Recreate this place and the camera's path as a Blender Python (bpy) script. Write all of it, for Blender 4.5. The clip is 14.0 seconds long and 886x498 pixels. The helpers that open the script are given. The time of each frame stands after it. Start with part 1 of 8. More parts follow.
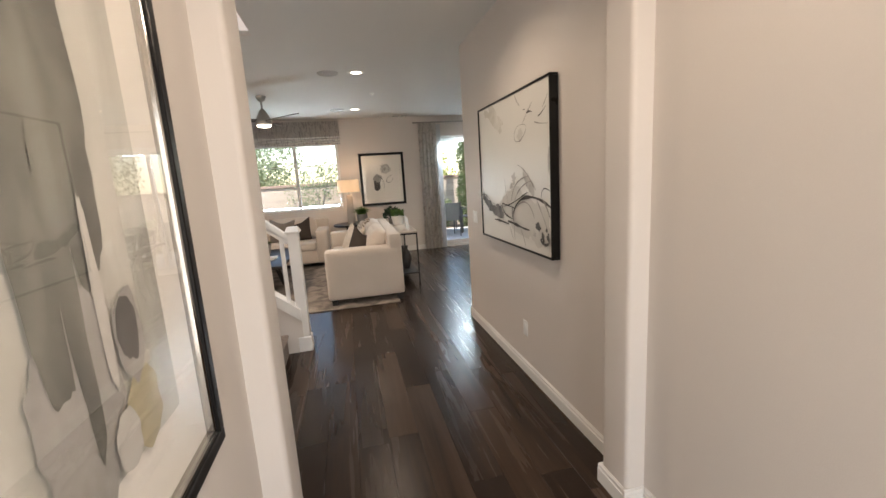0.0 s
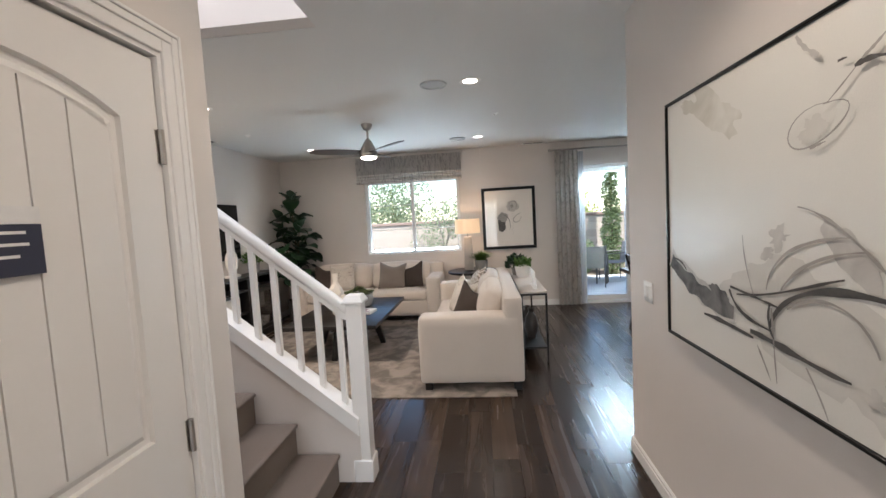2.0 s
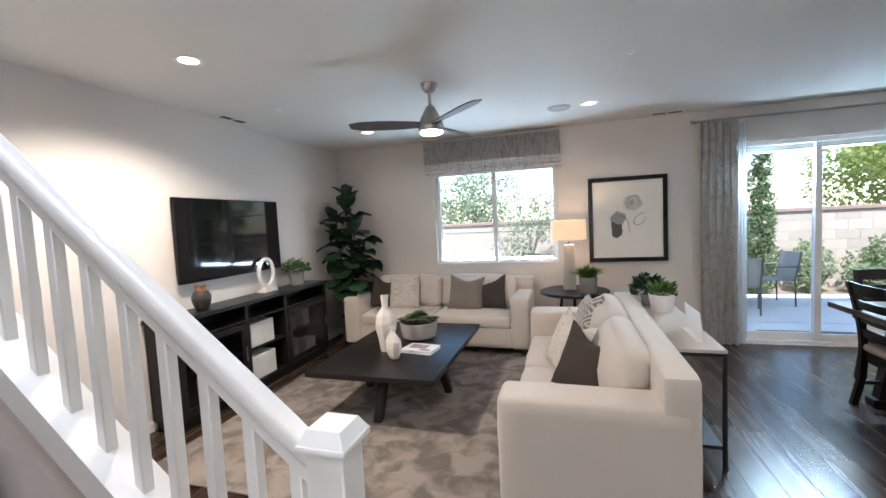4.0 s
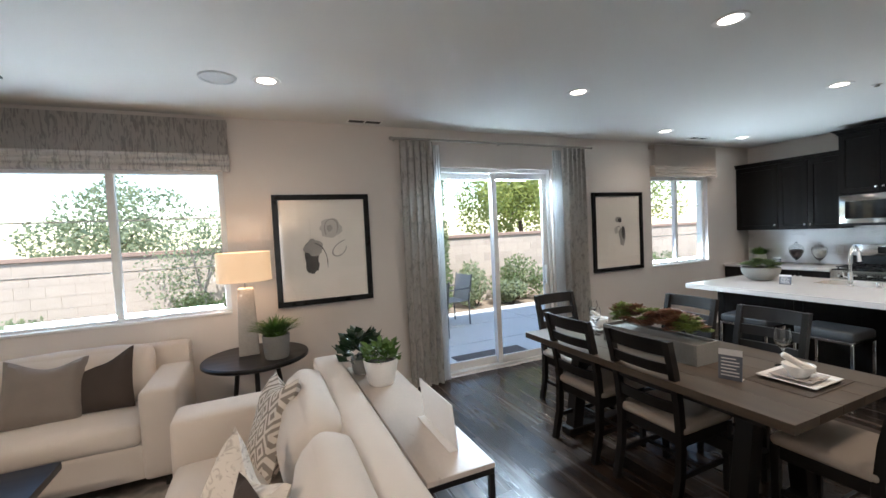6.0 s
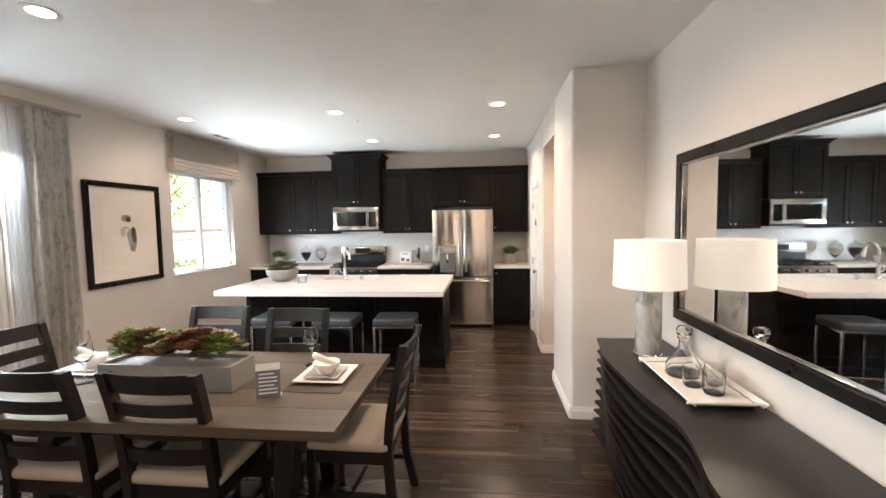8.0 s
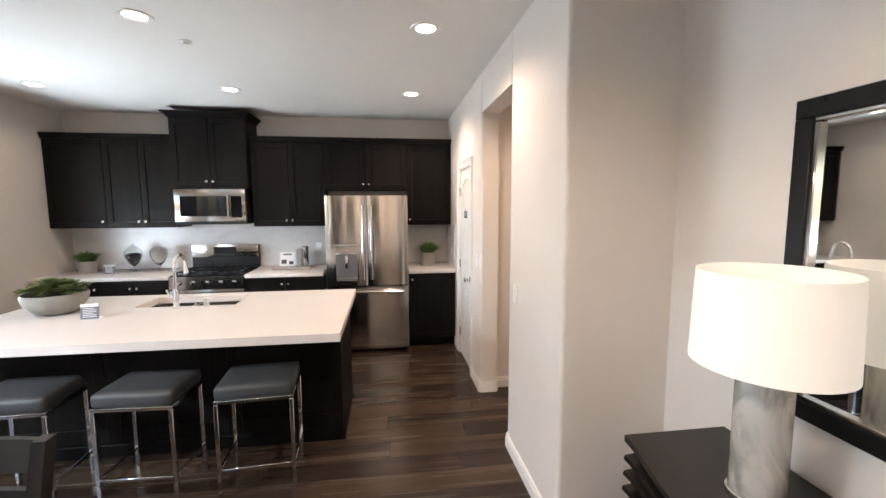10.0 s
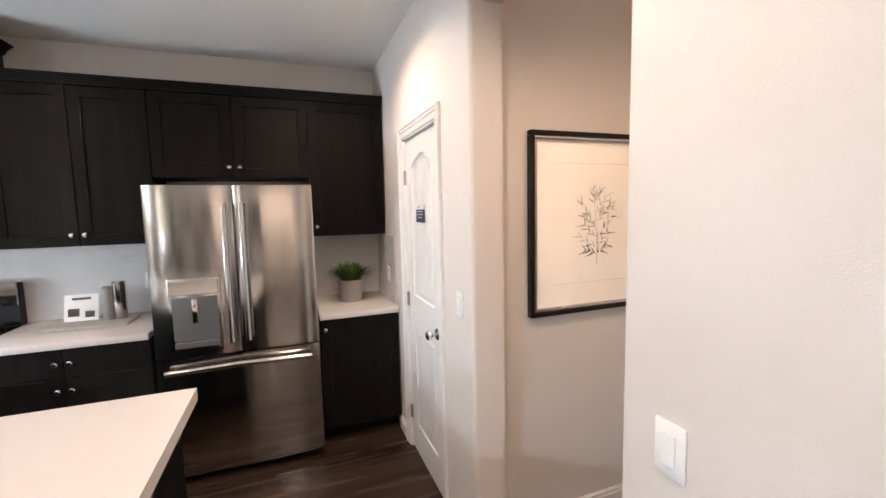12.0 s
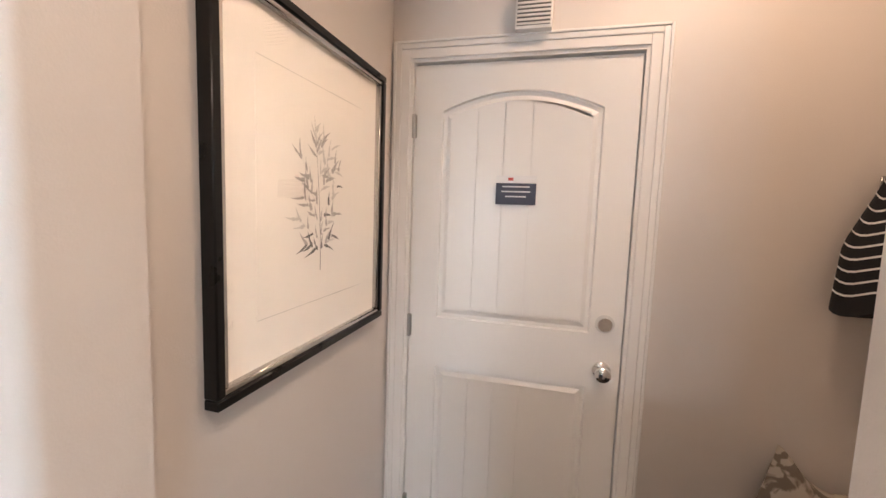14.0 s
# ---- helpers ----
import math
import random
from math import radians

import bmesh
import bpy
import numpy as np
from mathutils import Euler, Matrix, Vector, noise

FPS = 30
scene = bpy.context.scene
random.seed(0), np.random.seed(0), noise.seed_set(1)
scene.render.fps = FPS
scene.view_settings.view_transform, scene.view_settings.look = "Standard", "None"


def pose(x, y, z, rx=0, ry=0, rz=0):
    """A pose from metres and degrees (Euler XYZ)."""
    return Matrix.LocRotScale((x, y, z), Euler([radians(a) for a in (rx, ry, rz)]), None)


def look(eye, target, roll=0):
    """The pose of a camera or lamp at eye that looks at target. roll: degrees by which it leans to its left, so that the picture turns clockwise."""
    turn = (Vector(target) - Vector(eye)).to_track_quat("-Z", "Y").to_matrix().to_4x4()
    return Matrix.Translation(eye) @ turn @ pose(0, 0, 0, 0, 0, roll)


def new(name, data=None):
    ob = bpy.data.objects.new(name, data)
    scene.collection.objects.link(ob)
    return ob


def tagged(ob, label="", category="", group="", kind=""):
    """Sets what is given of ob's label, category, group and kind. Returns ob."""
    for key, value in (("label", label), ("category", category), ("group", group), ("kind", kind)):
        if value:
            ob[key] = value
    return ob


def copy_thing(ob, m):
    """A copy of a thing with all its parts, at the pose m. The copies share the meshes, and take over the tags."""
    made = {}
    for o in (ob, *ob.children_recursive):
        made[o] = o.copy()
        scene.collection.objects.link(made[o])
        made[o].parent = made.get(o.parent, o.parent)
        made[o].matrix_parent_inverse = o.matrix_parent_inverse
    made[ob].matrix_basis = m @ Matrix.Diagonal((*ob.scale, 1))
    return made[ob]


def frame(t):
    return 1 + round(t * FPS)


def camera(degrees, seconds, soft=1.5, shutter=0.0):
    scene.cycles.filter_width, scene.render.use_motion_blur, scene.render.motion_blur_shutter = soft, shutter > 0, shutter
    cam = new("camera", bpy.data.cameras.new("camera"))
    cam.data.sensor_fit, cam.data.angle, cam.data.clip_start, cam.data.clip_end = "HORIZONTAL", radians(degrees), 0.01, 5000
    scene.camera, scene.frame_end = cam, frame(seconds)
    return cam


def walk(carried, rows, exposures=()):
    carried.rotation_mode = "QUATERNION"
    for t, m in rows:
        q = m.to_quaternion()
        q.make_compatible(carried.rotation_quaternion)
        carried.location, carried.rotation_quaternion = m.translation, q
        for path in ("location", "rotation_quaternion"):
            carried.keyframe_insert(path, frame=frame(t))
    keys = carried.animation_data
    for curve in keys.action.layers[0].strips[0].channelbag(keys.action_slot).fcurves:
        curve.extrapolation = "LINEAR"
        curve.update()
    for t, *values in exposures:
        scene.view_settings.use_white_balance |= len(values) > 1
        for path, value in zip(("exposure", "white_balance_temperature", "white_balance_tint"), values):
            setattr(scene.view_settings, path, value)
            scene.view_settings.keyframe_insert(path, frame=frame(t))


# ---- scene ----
cam = camera(94.2, 14.0)
PATH = [
    (0, (0.532, 0.181, 1.509), (0.959, 2.104, 1.161), -3.6),
    (0.5, (0.699, 0.494, 1.524), (0.866, 2.464, 1.222), -1.7),
    (1, (0.765, 0.851, 1.529), (0.789, 2.837, 1.292), -1.3),
    (1.5, (0.804, 1.207, 1.557), (0.695, 3.198, 1.394), -2.2),
    (2, (0.819, 1.629, 1.572), (0.622, 3.614, 1.427), -3.2),
    (2.5, (0.799, 2.019, 1.572), (0.594, 4.004, 1.428), -3.6),
    (2.7, (0.791, 2.171, 1.56), (0.505, 4.145, 1.417), -3.4),
    (4.8, (0.486, 3.873, 1.632), (-0.118, 5.775, 1.503), -2.8),
    (5, (0.529, 4.041, 1.631), (0.164, 6.003, 1.505), -2.8),
    (5.5, (0.622, 4.377, 1.637), (0.855, 6.36, 1.538), -1.9),
    (6, (0.694, 4.651, 1.645), (1.507, 6.476, 1.557), -2.8),
    (6.5, (0.84, 4.831, 1.615), (2.217, 6.28, 1.532), -3.2),
    (7, (0.988, 4.9, 1.626), (2.749, 5.843, 1.535), -2.7),
    (7.5, (1.034, 4.956, 1.623), (2.973, 5.432, 1.513), -1.7),
    (8, (1.151, 4.995, 1.591), (3.135, 5.202, 1.46), -0.9),
    (8.2, (1.265, 4.994, 1.588), (3.255, 5.142, 1.452), -0.6),
    (10.3, (2.974, 5.14, 1.661), (4.938, 4.813, 1.479), -0.2),
    (10.5, (3.186, 5.11, 1.606), (5.147, 4.752, 1.444), -0.3),
    (11, (3.678, 5.05, 1.593), (5.622, 4.625, 1.395), -1.5),
    (11.5, (4.107, 5.043, 1.594), (6.036, 4.547, 1.418), -3.6),
    (12, (4.553, 5.033, 1.597), (6.42, 4.341, 1.405), -1.3),
    (12.5, (4.932, 4.986, 1.584), (6.592, 3.885, 1.406), 0.8),
    (13, (5.241, 4.877, 1.548), (6.586, 3.405, 1.396), 1.6),
    (13.5, (5.451, 4.742, 1.536), (6.397, 2.99, 1.353), 1.7),
    (14, (5.562, 4.629, 1.489), (6.07, 2.704, 1.294), 2.0),
]
walk(cam, [(t, look(eye, target, roll)) for t, eye, target, roll in PATH],
     exposures=[(0, 2.62, 6600, 12), (0.5, 2.57, 5900, 12), (1, 2.62, 5400, 11), (1.5, 2.76, 5900, 11), (2.7, 2.78, 5750, 9), (5, 2.92, 5500, 9), (5.5, 2.75, 5700, 10), (6, 2.64, 6000, 11), (6.5, 3.04, 6200, 13), (7, 3.2, 6400, 13),
                (8.2, 3.46, 6850, 17), (10.3, 3.18, 6600, 18), (11.5, 3.06, 6550, 20), (12.5, 3.26, 6500, 20), (13.5, 3.0, 6500, 20), (14, 3.02, 6450, 19)])

# ---------------------------------------------------------------- light
world = bpy.data.worlds.new("sky")
scene.world = world
world.use_nodes = True
wn = world.node_tree
sky = wn.nodes.new("ShaderNodeTexSky")
sky.sky_type = "NISHITA"
sky.sun_disc = False
sky.sun_elevation = radians(66)
sky.sun_rotation = radians(200)
sky.air_density, sky.dust_density, sky.ozone_density = 1.3, 0.5, 2.0
wn.links.new(sky.outputs[0], wn.nodes["Background"].inputs[0])
wn.nodes["Background"].inputs[1].default_value = 0.075

sun = new("sun", bpy.data.lights.new("sun", "SUN"))
sun.data.energy, sun.data.angle, sun.data.color = 2.0, radians(0.6), (1, 0.95, 0.87)
sun.matrix_world = look((1.0, -4.0, 12.0), (0.0, 0.45, 2.0))

WARM, DAY = (1.0, 0.80, 0.61), (0.75, 0.91, 1.0)


def area(name, at, target, w, h, watts, colour, spread=170):
    d = bpy.data.lights.new(name, "AREA")
    d.shape, d.size, d.size_y, d.energy, d.color, d.spread = "RECTANGLE", w, h, watts, colour, radians(spread)
    ob = new(name, d)
    ob.matrix_world = look(at, target)
    return ob


# added lamps standing for daylight: outside the glass under the lintels, over the sills
area("slider_daylight", (3.25, 8.985, 2.27), (3.25, 4.0, 2.2), 1.10, 0.09, 33, DAY)
area("window_daylight", (-0.39, 8.93, 1.03), (-0.39, 5.0, 1.3), 1.5, 0.08, 7.5, DAY, 150)
area("kitchen_daylight", (6.39, 8.93, 1.01), (6.39, 4.4, 1.3), 1.1, 0.08, 15, DAY, 150)
# unseen lamp added in the entry doorway to light the foyer
area("entry_daylight_fill", (0.95, -1.66, 1.1), (0.95, 3.0, 1.0), 0.9, 2.0, 7, (1.0, 0.96, 0.90))
# unseen lamp added below the stairwell ceiling, for light from upstairs
area("upstairs_daylight_fill", (-1.2, 3.4, 5.2), (-1.2, 3.4, 2.0), 1.8, 0.9, 14, (0.93, 0.95, 1.0))


def bulb(x, y, z, watts, radius=0.07, colour=WARM, angle=150):
    d = bpy.data.lights.new("downlight_bulb", "SPOT")
    d.energy, d.color, d.spot_size, d.spot_blend, d.shadow_soft_size = watts, colour, radians(angle), 0.6, radius
    ob = new("downlight_bulb", d)
    ob.matrix_world = look((x, y, z), (x, y + 0.0001, 0))
    return ob


# (3.17, 4.88) is unseen, added in line with the grid to light the niche
DOWNLIGHTS = [(-1.77, 5.38), (0.77, 5.27), (-1.75, 7.85), (0.81, 7.77), (3.19, 7.34), (3.16, 6.11),
              (5.36, 8.20), (6.92, 8.21), (5.36, 6.53), (6.88, 6.55), (5.32, 4.87), (6.83, 4.87), (3.17, 4.88),
              (0.95, 0.9), (0.95, 2.75), (5.15, 3.62)]
CEIL = 2.74
for x, y in DOWNLIGHTS:
    hall, mud = x < 1.5 and y < 4, x > 4.5 and y < 4
    bulb(x, y, CEIL - 0.03, 5.6 if hall else 4.6 if mud else 1.5 if y > 7.5 else 2.5 if y > 7.2 else 36 if x < -1 else 3.2 if x > 5 and y > 6 else 4 if x < 1.5 else 7, colour=(1.0, 0.72, 0.48) if mud else WARM)

# ---------------------------------------------------------------- materials


def material(name, base, rough=0.5, metal=0.0, brushed=0.0, vary=0.10, scale=6.0, fine=0.05, fine_scale=90.0, bump=0.05, bump_scale=120.0,
             stretch=(1, 1, 1), per_object=0.0, spec=0.5, coat=0.0, rough_vary=0.08, sheen=0.0):
    """Base colour broken at two scales, with uneven gloss and fine relief, in metres."""
    m = bpy.data.materials.new(name)
    m.use_nodes = True
    nt = m.node_tree
    n, l = nt.nodes, nt.links
    b = n["Principled BSDF"]
    b.inputs["Metallic"].default_value = metal
    b.inputs["Specular IOR Level"].default_value = spec
    b.inputs["Coat Weight"].default_value = coat
    b.inputs["Anisotropic"].default_value = brushed
    b.inputs["Sheen Weight"].default_value = sheen
    tc = n.new("ShaderNodeTexCoord")
    mp = n.new("ShaderNodeMapping")
    mp.inputs["Scale"].default_value = stretch
    l.new(tc.outputs["Object"], mp.inputs[0])
    big, small = n.new("ShaderNodeTexNoise"), n.new("ShaderNodeTexNoise")
    big.inputs["Scale"].default_value, big.inputs["Detail"].default_value = scale, 4
    small.inputs["Scale"].default_value, small.inputs["Detail"].default_value = fine_scale, 2
    for t in (big, small):
        l.new(mp.outputs[0], t.inputs["Vector"])

    def maths(op, a, c):
        k = n.new("ShaderNodeMath")
        k.operation = op
        for i, v in enumerate((a, c)):
            if isinstance(v, (int, float)):
                k.inputs[i].default_value = v
            else:
                l.new(v, k.inputs[i])
        return k.outputs[0]
    f = maths("ADD", maths("MULTIPLY", maths("SUBTRACT", big.outputs[0], 0.5), 2 * vary),
              maths("MULTIPLY", maths("SUBTRACT", small.outputs[0], 0.5), 2 * fine))
    if per_object:
        info = n.new("ShaderNodeObjectInfo")
        f = maths("ADD", f, maths("MULTIPLY", maths("SUBTRACT", info.outputs["Random"], 0.5), 2 * per_object))
    f = maths("ADD", f, 1.0)
    mix = n.new("ShaderNodeVectorMath")
    mix.operation = "SCALE"
    mix.inputs[0].default_value = base
    l.new(f, mix.inputs["Scale"])
    l.new(mix.outputs[0], b.inputs["Base Color"])
    l.new(maths("ADD", maths("MULTIPLY", maths("SUBTRACT", big.outputs[0], 0.5), 2 * rough_vary), rough), b.inputs["Roughness"])
    if bump:
        bt = n.new("ShaderNodeTexNoise")
        bt.inputs["Scale"].default_value, bt.inputs["Detail"].default_value = bump_scale, 3
        l.new(mp.outputs[0], bt.inputs["Vector"])
        bp = n.new("ShaderNodeBump")
        bp.inputs["Strength"].default_value, bp.inputs["Distance"].default_value = min(1.0, bump * 4), 0.004
        l.new(bt.outputs[0], bp.inputs["Height"])
        l.new(bp.outputs[0], b.inputs["Normal"])
    return m


def glowing(name, colour, strength):
    m = bpy.data.materials.new(name)
    m.use_nodes = True
    b = m.node_tree.nodes["Principled BSDF"]
    b.inputs["Base Color"].default_value = (*colour, 1)
    b.inputs["Emission Color"].default_value = (*colour, 1)
    b.inputs["Emission Strength"].default_value = strength
    return m


def clear(name, tint=(1, 1, 1), rough=0.0, ior=1.45):
    m = bpy.data.materials.new(name)
    m.use_nodes = True
    b = m.node_tree.nodes["Principled BSDF"]
    b.inputs["Base Color"].default_value = (*tint, 1)
    b.inputs["Roughness"].default_value = rough
    b.inputs["IOR"].default_value = ior
    b.inputs["Transmission Weight"].default_value = 1.0
    return m


def plank_wood(name, dark, light, rough, grain=1.0, axis="Y", spec=0.5):
    """Wood with long grain along one axis, varied from board to board."""
    m = bpy.data.materials.new(name)
    m.use_nodes = True
    nt = m.node_tree
    n, l = nt.nodes, nt.links
    b = n["Principled BSDF"]
    b.inputs["Specular IOR Level"].default_value = spec
    tc, mp, info = n.new("ShaderNodeTexCoord"), n.new("ShaderNodeMapping"), n.new("ShaderNodeObjectInfo")
    mp.inputs["Scale"].default_value = {"Y": (15, 0.8, 15), "X": (0.8, 15, 15), "Z": (15, 15, 0.8)}[axis]
    l.new(tc.outputs["Object"], mp.inputs[0])
    shift = n.new("ShaderNodeVectorMath")
    shift.operation = "MULTIPLY_ADD"
    shift.inputs[1].default_value = (37, 53, 11)
    l.new(info.outputs["Random"], shift.inputs[0])
    l.new(mp.outputs[0], shift.inputs[2])
    t1, t2 = n.new("ShaderNodeTexNoise"), n.new("ShaderNodeTexNoise")
    t1.inputs["Scale"].default_value, t1.inputs["Detail"].default_value, t1.inputs["Distortion"].default_value = 1.0, 6, 0.6
    t2.inputs["Scale"].default_value, t2.inputs["Detail"].default_value = 0.22, 3
    for t in (t1, t2):
        l.new(shift.outputs[0], t.inputs["Vector"])
    ramp = n.new("ShaderNodeValToRGB")
    ramp.color_ramp.elements[0].position, ramp.color_ramp.elements[1].position = 0.34, 0.70
    ramp.color_ramp.elements[0].color, ramp.color_ramp.elements[1].color = (*dark, 1), (*light, 1)
    add = n.new("ShaderNodeMath")
    add.operation = "MULTIPLY_ADD"
    add.inputs[1].default_value = 0.12
    l.new(info.outputs["Random"], add.inputs[0])
    half = n.new("ShaderNodeMath")
    half.operation = "MULTIPLY_ADD"
    half.inputs[1].default_value = 0.5 * grain
    l.new(t1.outputs[0], half.inputs[0])
    q = n.new("ShaderNodeMath")
    q.operation = "MULTIPLY_ADD"
    q.inputs[1].default_value, q.inputs[2].default_value = 0.4, -0.03
    l.new(t2.outputs[0], q.inputs[0])
    l.new(q.outputs[0], half.inputs[2])
    l.new(half.outputs[0], add.inputs[2])
    l.new(add.outputs[0], ramp.inputs[0])
    l.new(ramp.outputs[0], b.inputs["Base Color"])
    r = n.new("ShaderNodeMath")
    r.operation = "MULTIPLY_ADD"
    r.inputs[1].default_value, r.inputs[2].default_value = 0.16, rough - 0.08
    l.new(t1.outputs[0], r.inputs[0])
    l.new(r.outputs[0], b.inputs["Roughness"])
    bp = n.new("ShaderNodeBump")
    bp.inputs["Strength"].default_value, bp.inputs["Distance"].default_value = 0.12, 0.002
    l.new(t1.outputs[0], bp.inputs["Height"])
    l.new(bp.outputs[0], b.inputs["Normal"])
    return m


WALL = material("wall_paint", (0.68, 0.63, 0.585), 0.62, vary=0.02, scale=1.2, fine=0.02, fine_scale=260, bump=0.03, bump_scale=260)
CEILING = material("ceiling_paint", (0.70, 0.69, 0.66), 0.8, vary=0.02, scale=1.0, fine=0.02, fine_scale=200, bump=0.05, bump_scale=170)
TRIM = material("white_trim_paint", (0.80, 0.78, 0.75), 0.32, vary=0.015, scale=3, fine=0.01, bump=0.01, rough_vary=0.05)
DOORPAINT = material("door_paint", (0.78, 0.76, 0.73), 0.34, vary=0.012, scale=2, fine=0.01, bump=0.006, bump_scale=90, rough_vary=0.03)
FLOORWOOD = plank_wood("floor_planks", (0.025, 0.0160, 0.0112), (0.130, 0.083, 0.055), 0.26, grain=0.65, spec=0.25)
GROOVE = material("floor_underlay", (0.015, 0.011, 0.009), 0.7)
CARPET = material("stair_carpet", (0.155, 0.110, 0.081), 0.95, vary=0.10, scale=9, fine=0.22, fine_scale=420, bump=0.25, bump_scale=500, sheen=0.3)
VINYL = material("white_vinyl", (0.82, 0.82, 0.80), 0.35, vary=0.01, bump=0.0)
GLASS = clear("window_glass", (0.97, 0.99, 0.98), 0.0, 1.05)
CONCRETE = material("patio_concrete", (0.46, 0.44, 0.41), 0.85, vary=0.10, scale=1.5, fine=0.08, fine_scale=60, bump=0.1)
SOIL = material("garden_soil", (0.16, 0.12, 0.085), 0.95, vary=0.25, scale=3, fine=0.2, bump=0.2, bump_scale=40)
STUCCO = material("stucco", (0.52, 0.45, 0.37), 0.9, vary=0.05, scale=2, fine=0.06, bump=0.15)

# ---------------------------------------------------------------- mesh helpers


def box(bm, x0, y0, z0, x1, y1, z1, bevel=0.0, seg=2, only=None):
    """A box; only: 'z' rounds the upright edges alone."""
    r = bmesh.ops.create_cube(bm, size=1.0)
    vs = r["verts"]
    for v in vs:
        v.co = Vector(((x0 + x1) / 2 + v.co.x * (x1 - x0), (y0 + y1) / 2 + v.co.y * (y1 - y0), (z0 + z1) / 2 + v.co.z * (z1 - z0)))
    if bevel > 0:
        es = {e for v in vs for e in v.link_edges}
        if only == "z":
            es = {e for e in es if abs(e.verts[0].co.z - e.verts[1].co.z) > 1e-5}
        g = bmesh.ops.bevel(bm, geom=list(es), offset=bevel, segments=seg, profile=0.5, affect="EDGES")
        vs = list({v for f in g["faces"] for v in f.verts} | {v for v in vs if v.is_valid})
    return [v for v in vs if v.is_valid]


def moved(bm, verts, m):
    bmesh.ops.transform(bm, matrix=m, verts=verts)


def cylinder(bm, x, y, z0, z1, r0, r1=None, seg=24, cap=True):
    r1 = r0 if r1 is None else r1
    r = bmesh.ops.create_cone(bm, cap_ends=cap, segments=seg, radius1=r0, radius2=r1, depth=z1 - z0)
    moved(bm, r["verts"], Matrix.Translation((x, y, (z0 + z1) / 2)))
    return r["verts"]


def lathe(bm, profile, seg=32, at=(0, 0, 0), squash=1.0, turn=0.0):
    """Turns (radius, height) pairs round the upright axis."""
    rings = []
    for r, z in profile:
        if r < 1e-5:
            rings.append([bm.verts.new((at[0], at[1], at[2] + z))])
        else:
            rings.append([bm.verts.new((at[0] + r * math.cos(turn + 2 * math.pi * i / seg), at[1] + squash * r * math.sin(turn + 2 * math.pi * i / seg), at[2] + z)) for i in range(seg)])
    for a, c in zip(rings, rings[1:]):
        for i in range(seg):
            j = (i + 1) % seg
            if len(a) == 1 and len(c) == 1:
                continue
            if len(a) == 1:
                bm.faces.new((a[0], c[j], c[i]))
            elif len(c) == 1:
                bm.faces.new((a[i], a[j], c[0]))
            else:
                bm.faces.new((a[i], a[j], c[j], c[i]))
    return [v for ring in rings for v in ring]


def tube(bm, pts, r, seg=10, taper=None, cap=True):
    """A round rod along points."""
    pts = [Vector(p) for p in pts]
    rings = []
    for i, p in enumerate(pts):
        d = (pts[min(i + 1, len(pts) - 1)] - pts[max(i - 1, 0)]).normalized()
        u = d.orthogonal().normalized() if i == 0 else (u - d * u.dot(d)).normalized()
        w = d.cross(u)
        k = r if taper is None else r + (taper - r) * i / (len(pts) - 1)
        rings.append([bm.verts.new(p + k * (math.cos(2 * math.pi * j / seg) * u + math.sin(2 * math.pi * j / seg) * w)) for j in range(seg)])
    for a, c in zip(rings, rings[1:]):
        for j in range(seg):
            bm.faces.new((a[j], a[(j + 1) % seg], c[(j + 1) % seg], c[j]))
    if cap:
        bm.faces.new(rings[0][::-1])
        bm.faces.new(rings[-1])
    return [v for ring in rings for v in ring]


def prism(bm, outline, depth, m=None, hole=None):
    """A flat outline in x and y, given depth along z, then posed by m."""
    n = len(outline)
    lo = [bm.verts.new((x, y, 0)) for x, y in outline]
    hi = [bm.verts.new((x, y, depth)) for x, y in outline]
    bm.faces.new(lo[::-1])
    bm.faces.new(hi)
    for i in range(n):
        j = (i + 1) % n
        bm.faces.new((lo[i], lo[j], hi[j], hi[i]))
    if m is not None:
        moved(bm, lo + hi, m)
    return lo + hi


def mesh_from(name, bm, mat, smooth=False):
    bmesh.ops.recalc_face_normals(bm, faces=bm.faces[:])
    me = bpy.data.meshes.new(name)
    bm.to_mesh(me)
    bm.free()
    if mat is not None:
        me.materials.append(mat)
    if smooth:
        me.polygons.foreach_set("use_smooth", [True] * len(me.polygons))
        me.set_sharp_from_angle(angle=radians(38))
    return me


def part(name, bm, mat, parent, label="", smooth=True):
    ob = new(name, mesh_from(name, bm, mat, smooth))
    ob.parent = parent
    if label:
        tagged(ob, label)
    return ob


def thing(name, label, category, at=(0, 0, 0), turn=0.0, group=""):
    ob = new(name)
    ob.empty_display_size = 0.1
    ob.matrix_basis = pose(*at, 0, 0, turn)
    return tagged(ob, label, category, group)


def single(name, bm, mat, label, category, at=(0, 0, 0), turn=0.0, group="", smooth=True):
    ob = new(name, mesh_from(name, bm, mat, smooth))
    ob.matrix_basis = pose(*at, 0, 0, turn)
    return tagged(ob, label, category, group)


def structure(name, bm, mat, label="", category="", smooth=False):
    ob = new(name, mesh_from(name, bm, mat, smooth))
    return tagged(ob, label, category, kind="structure")


# ---------------------------------------------------------------- walls


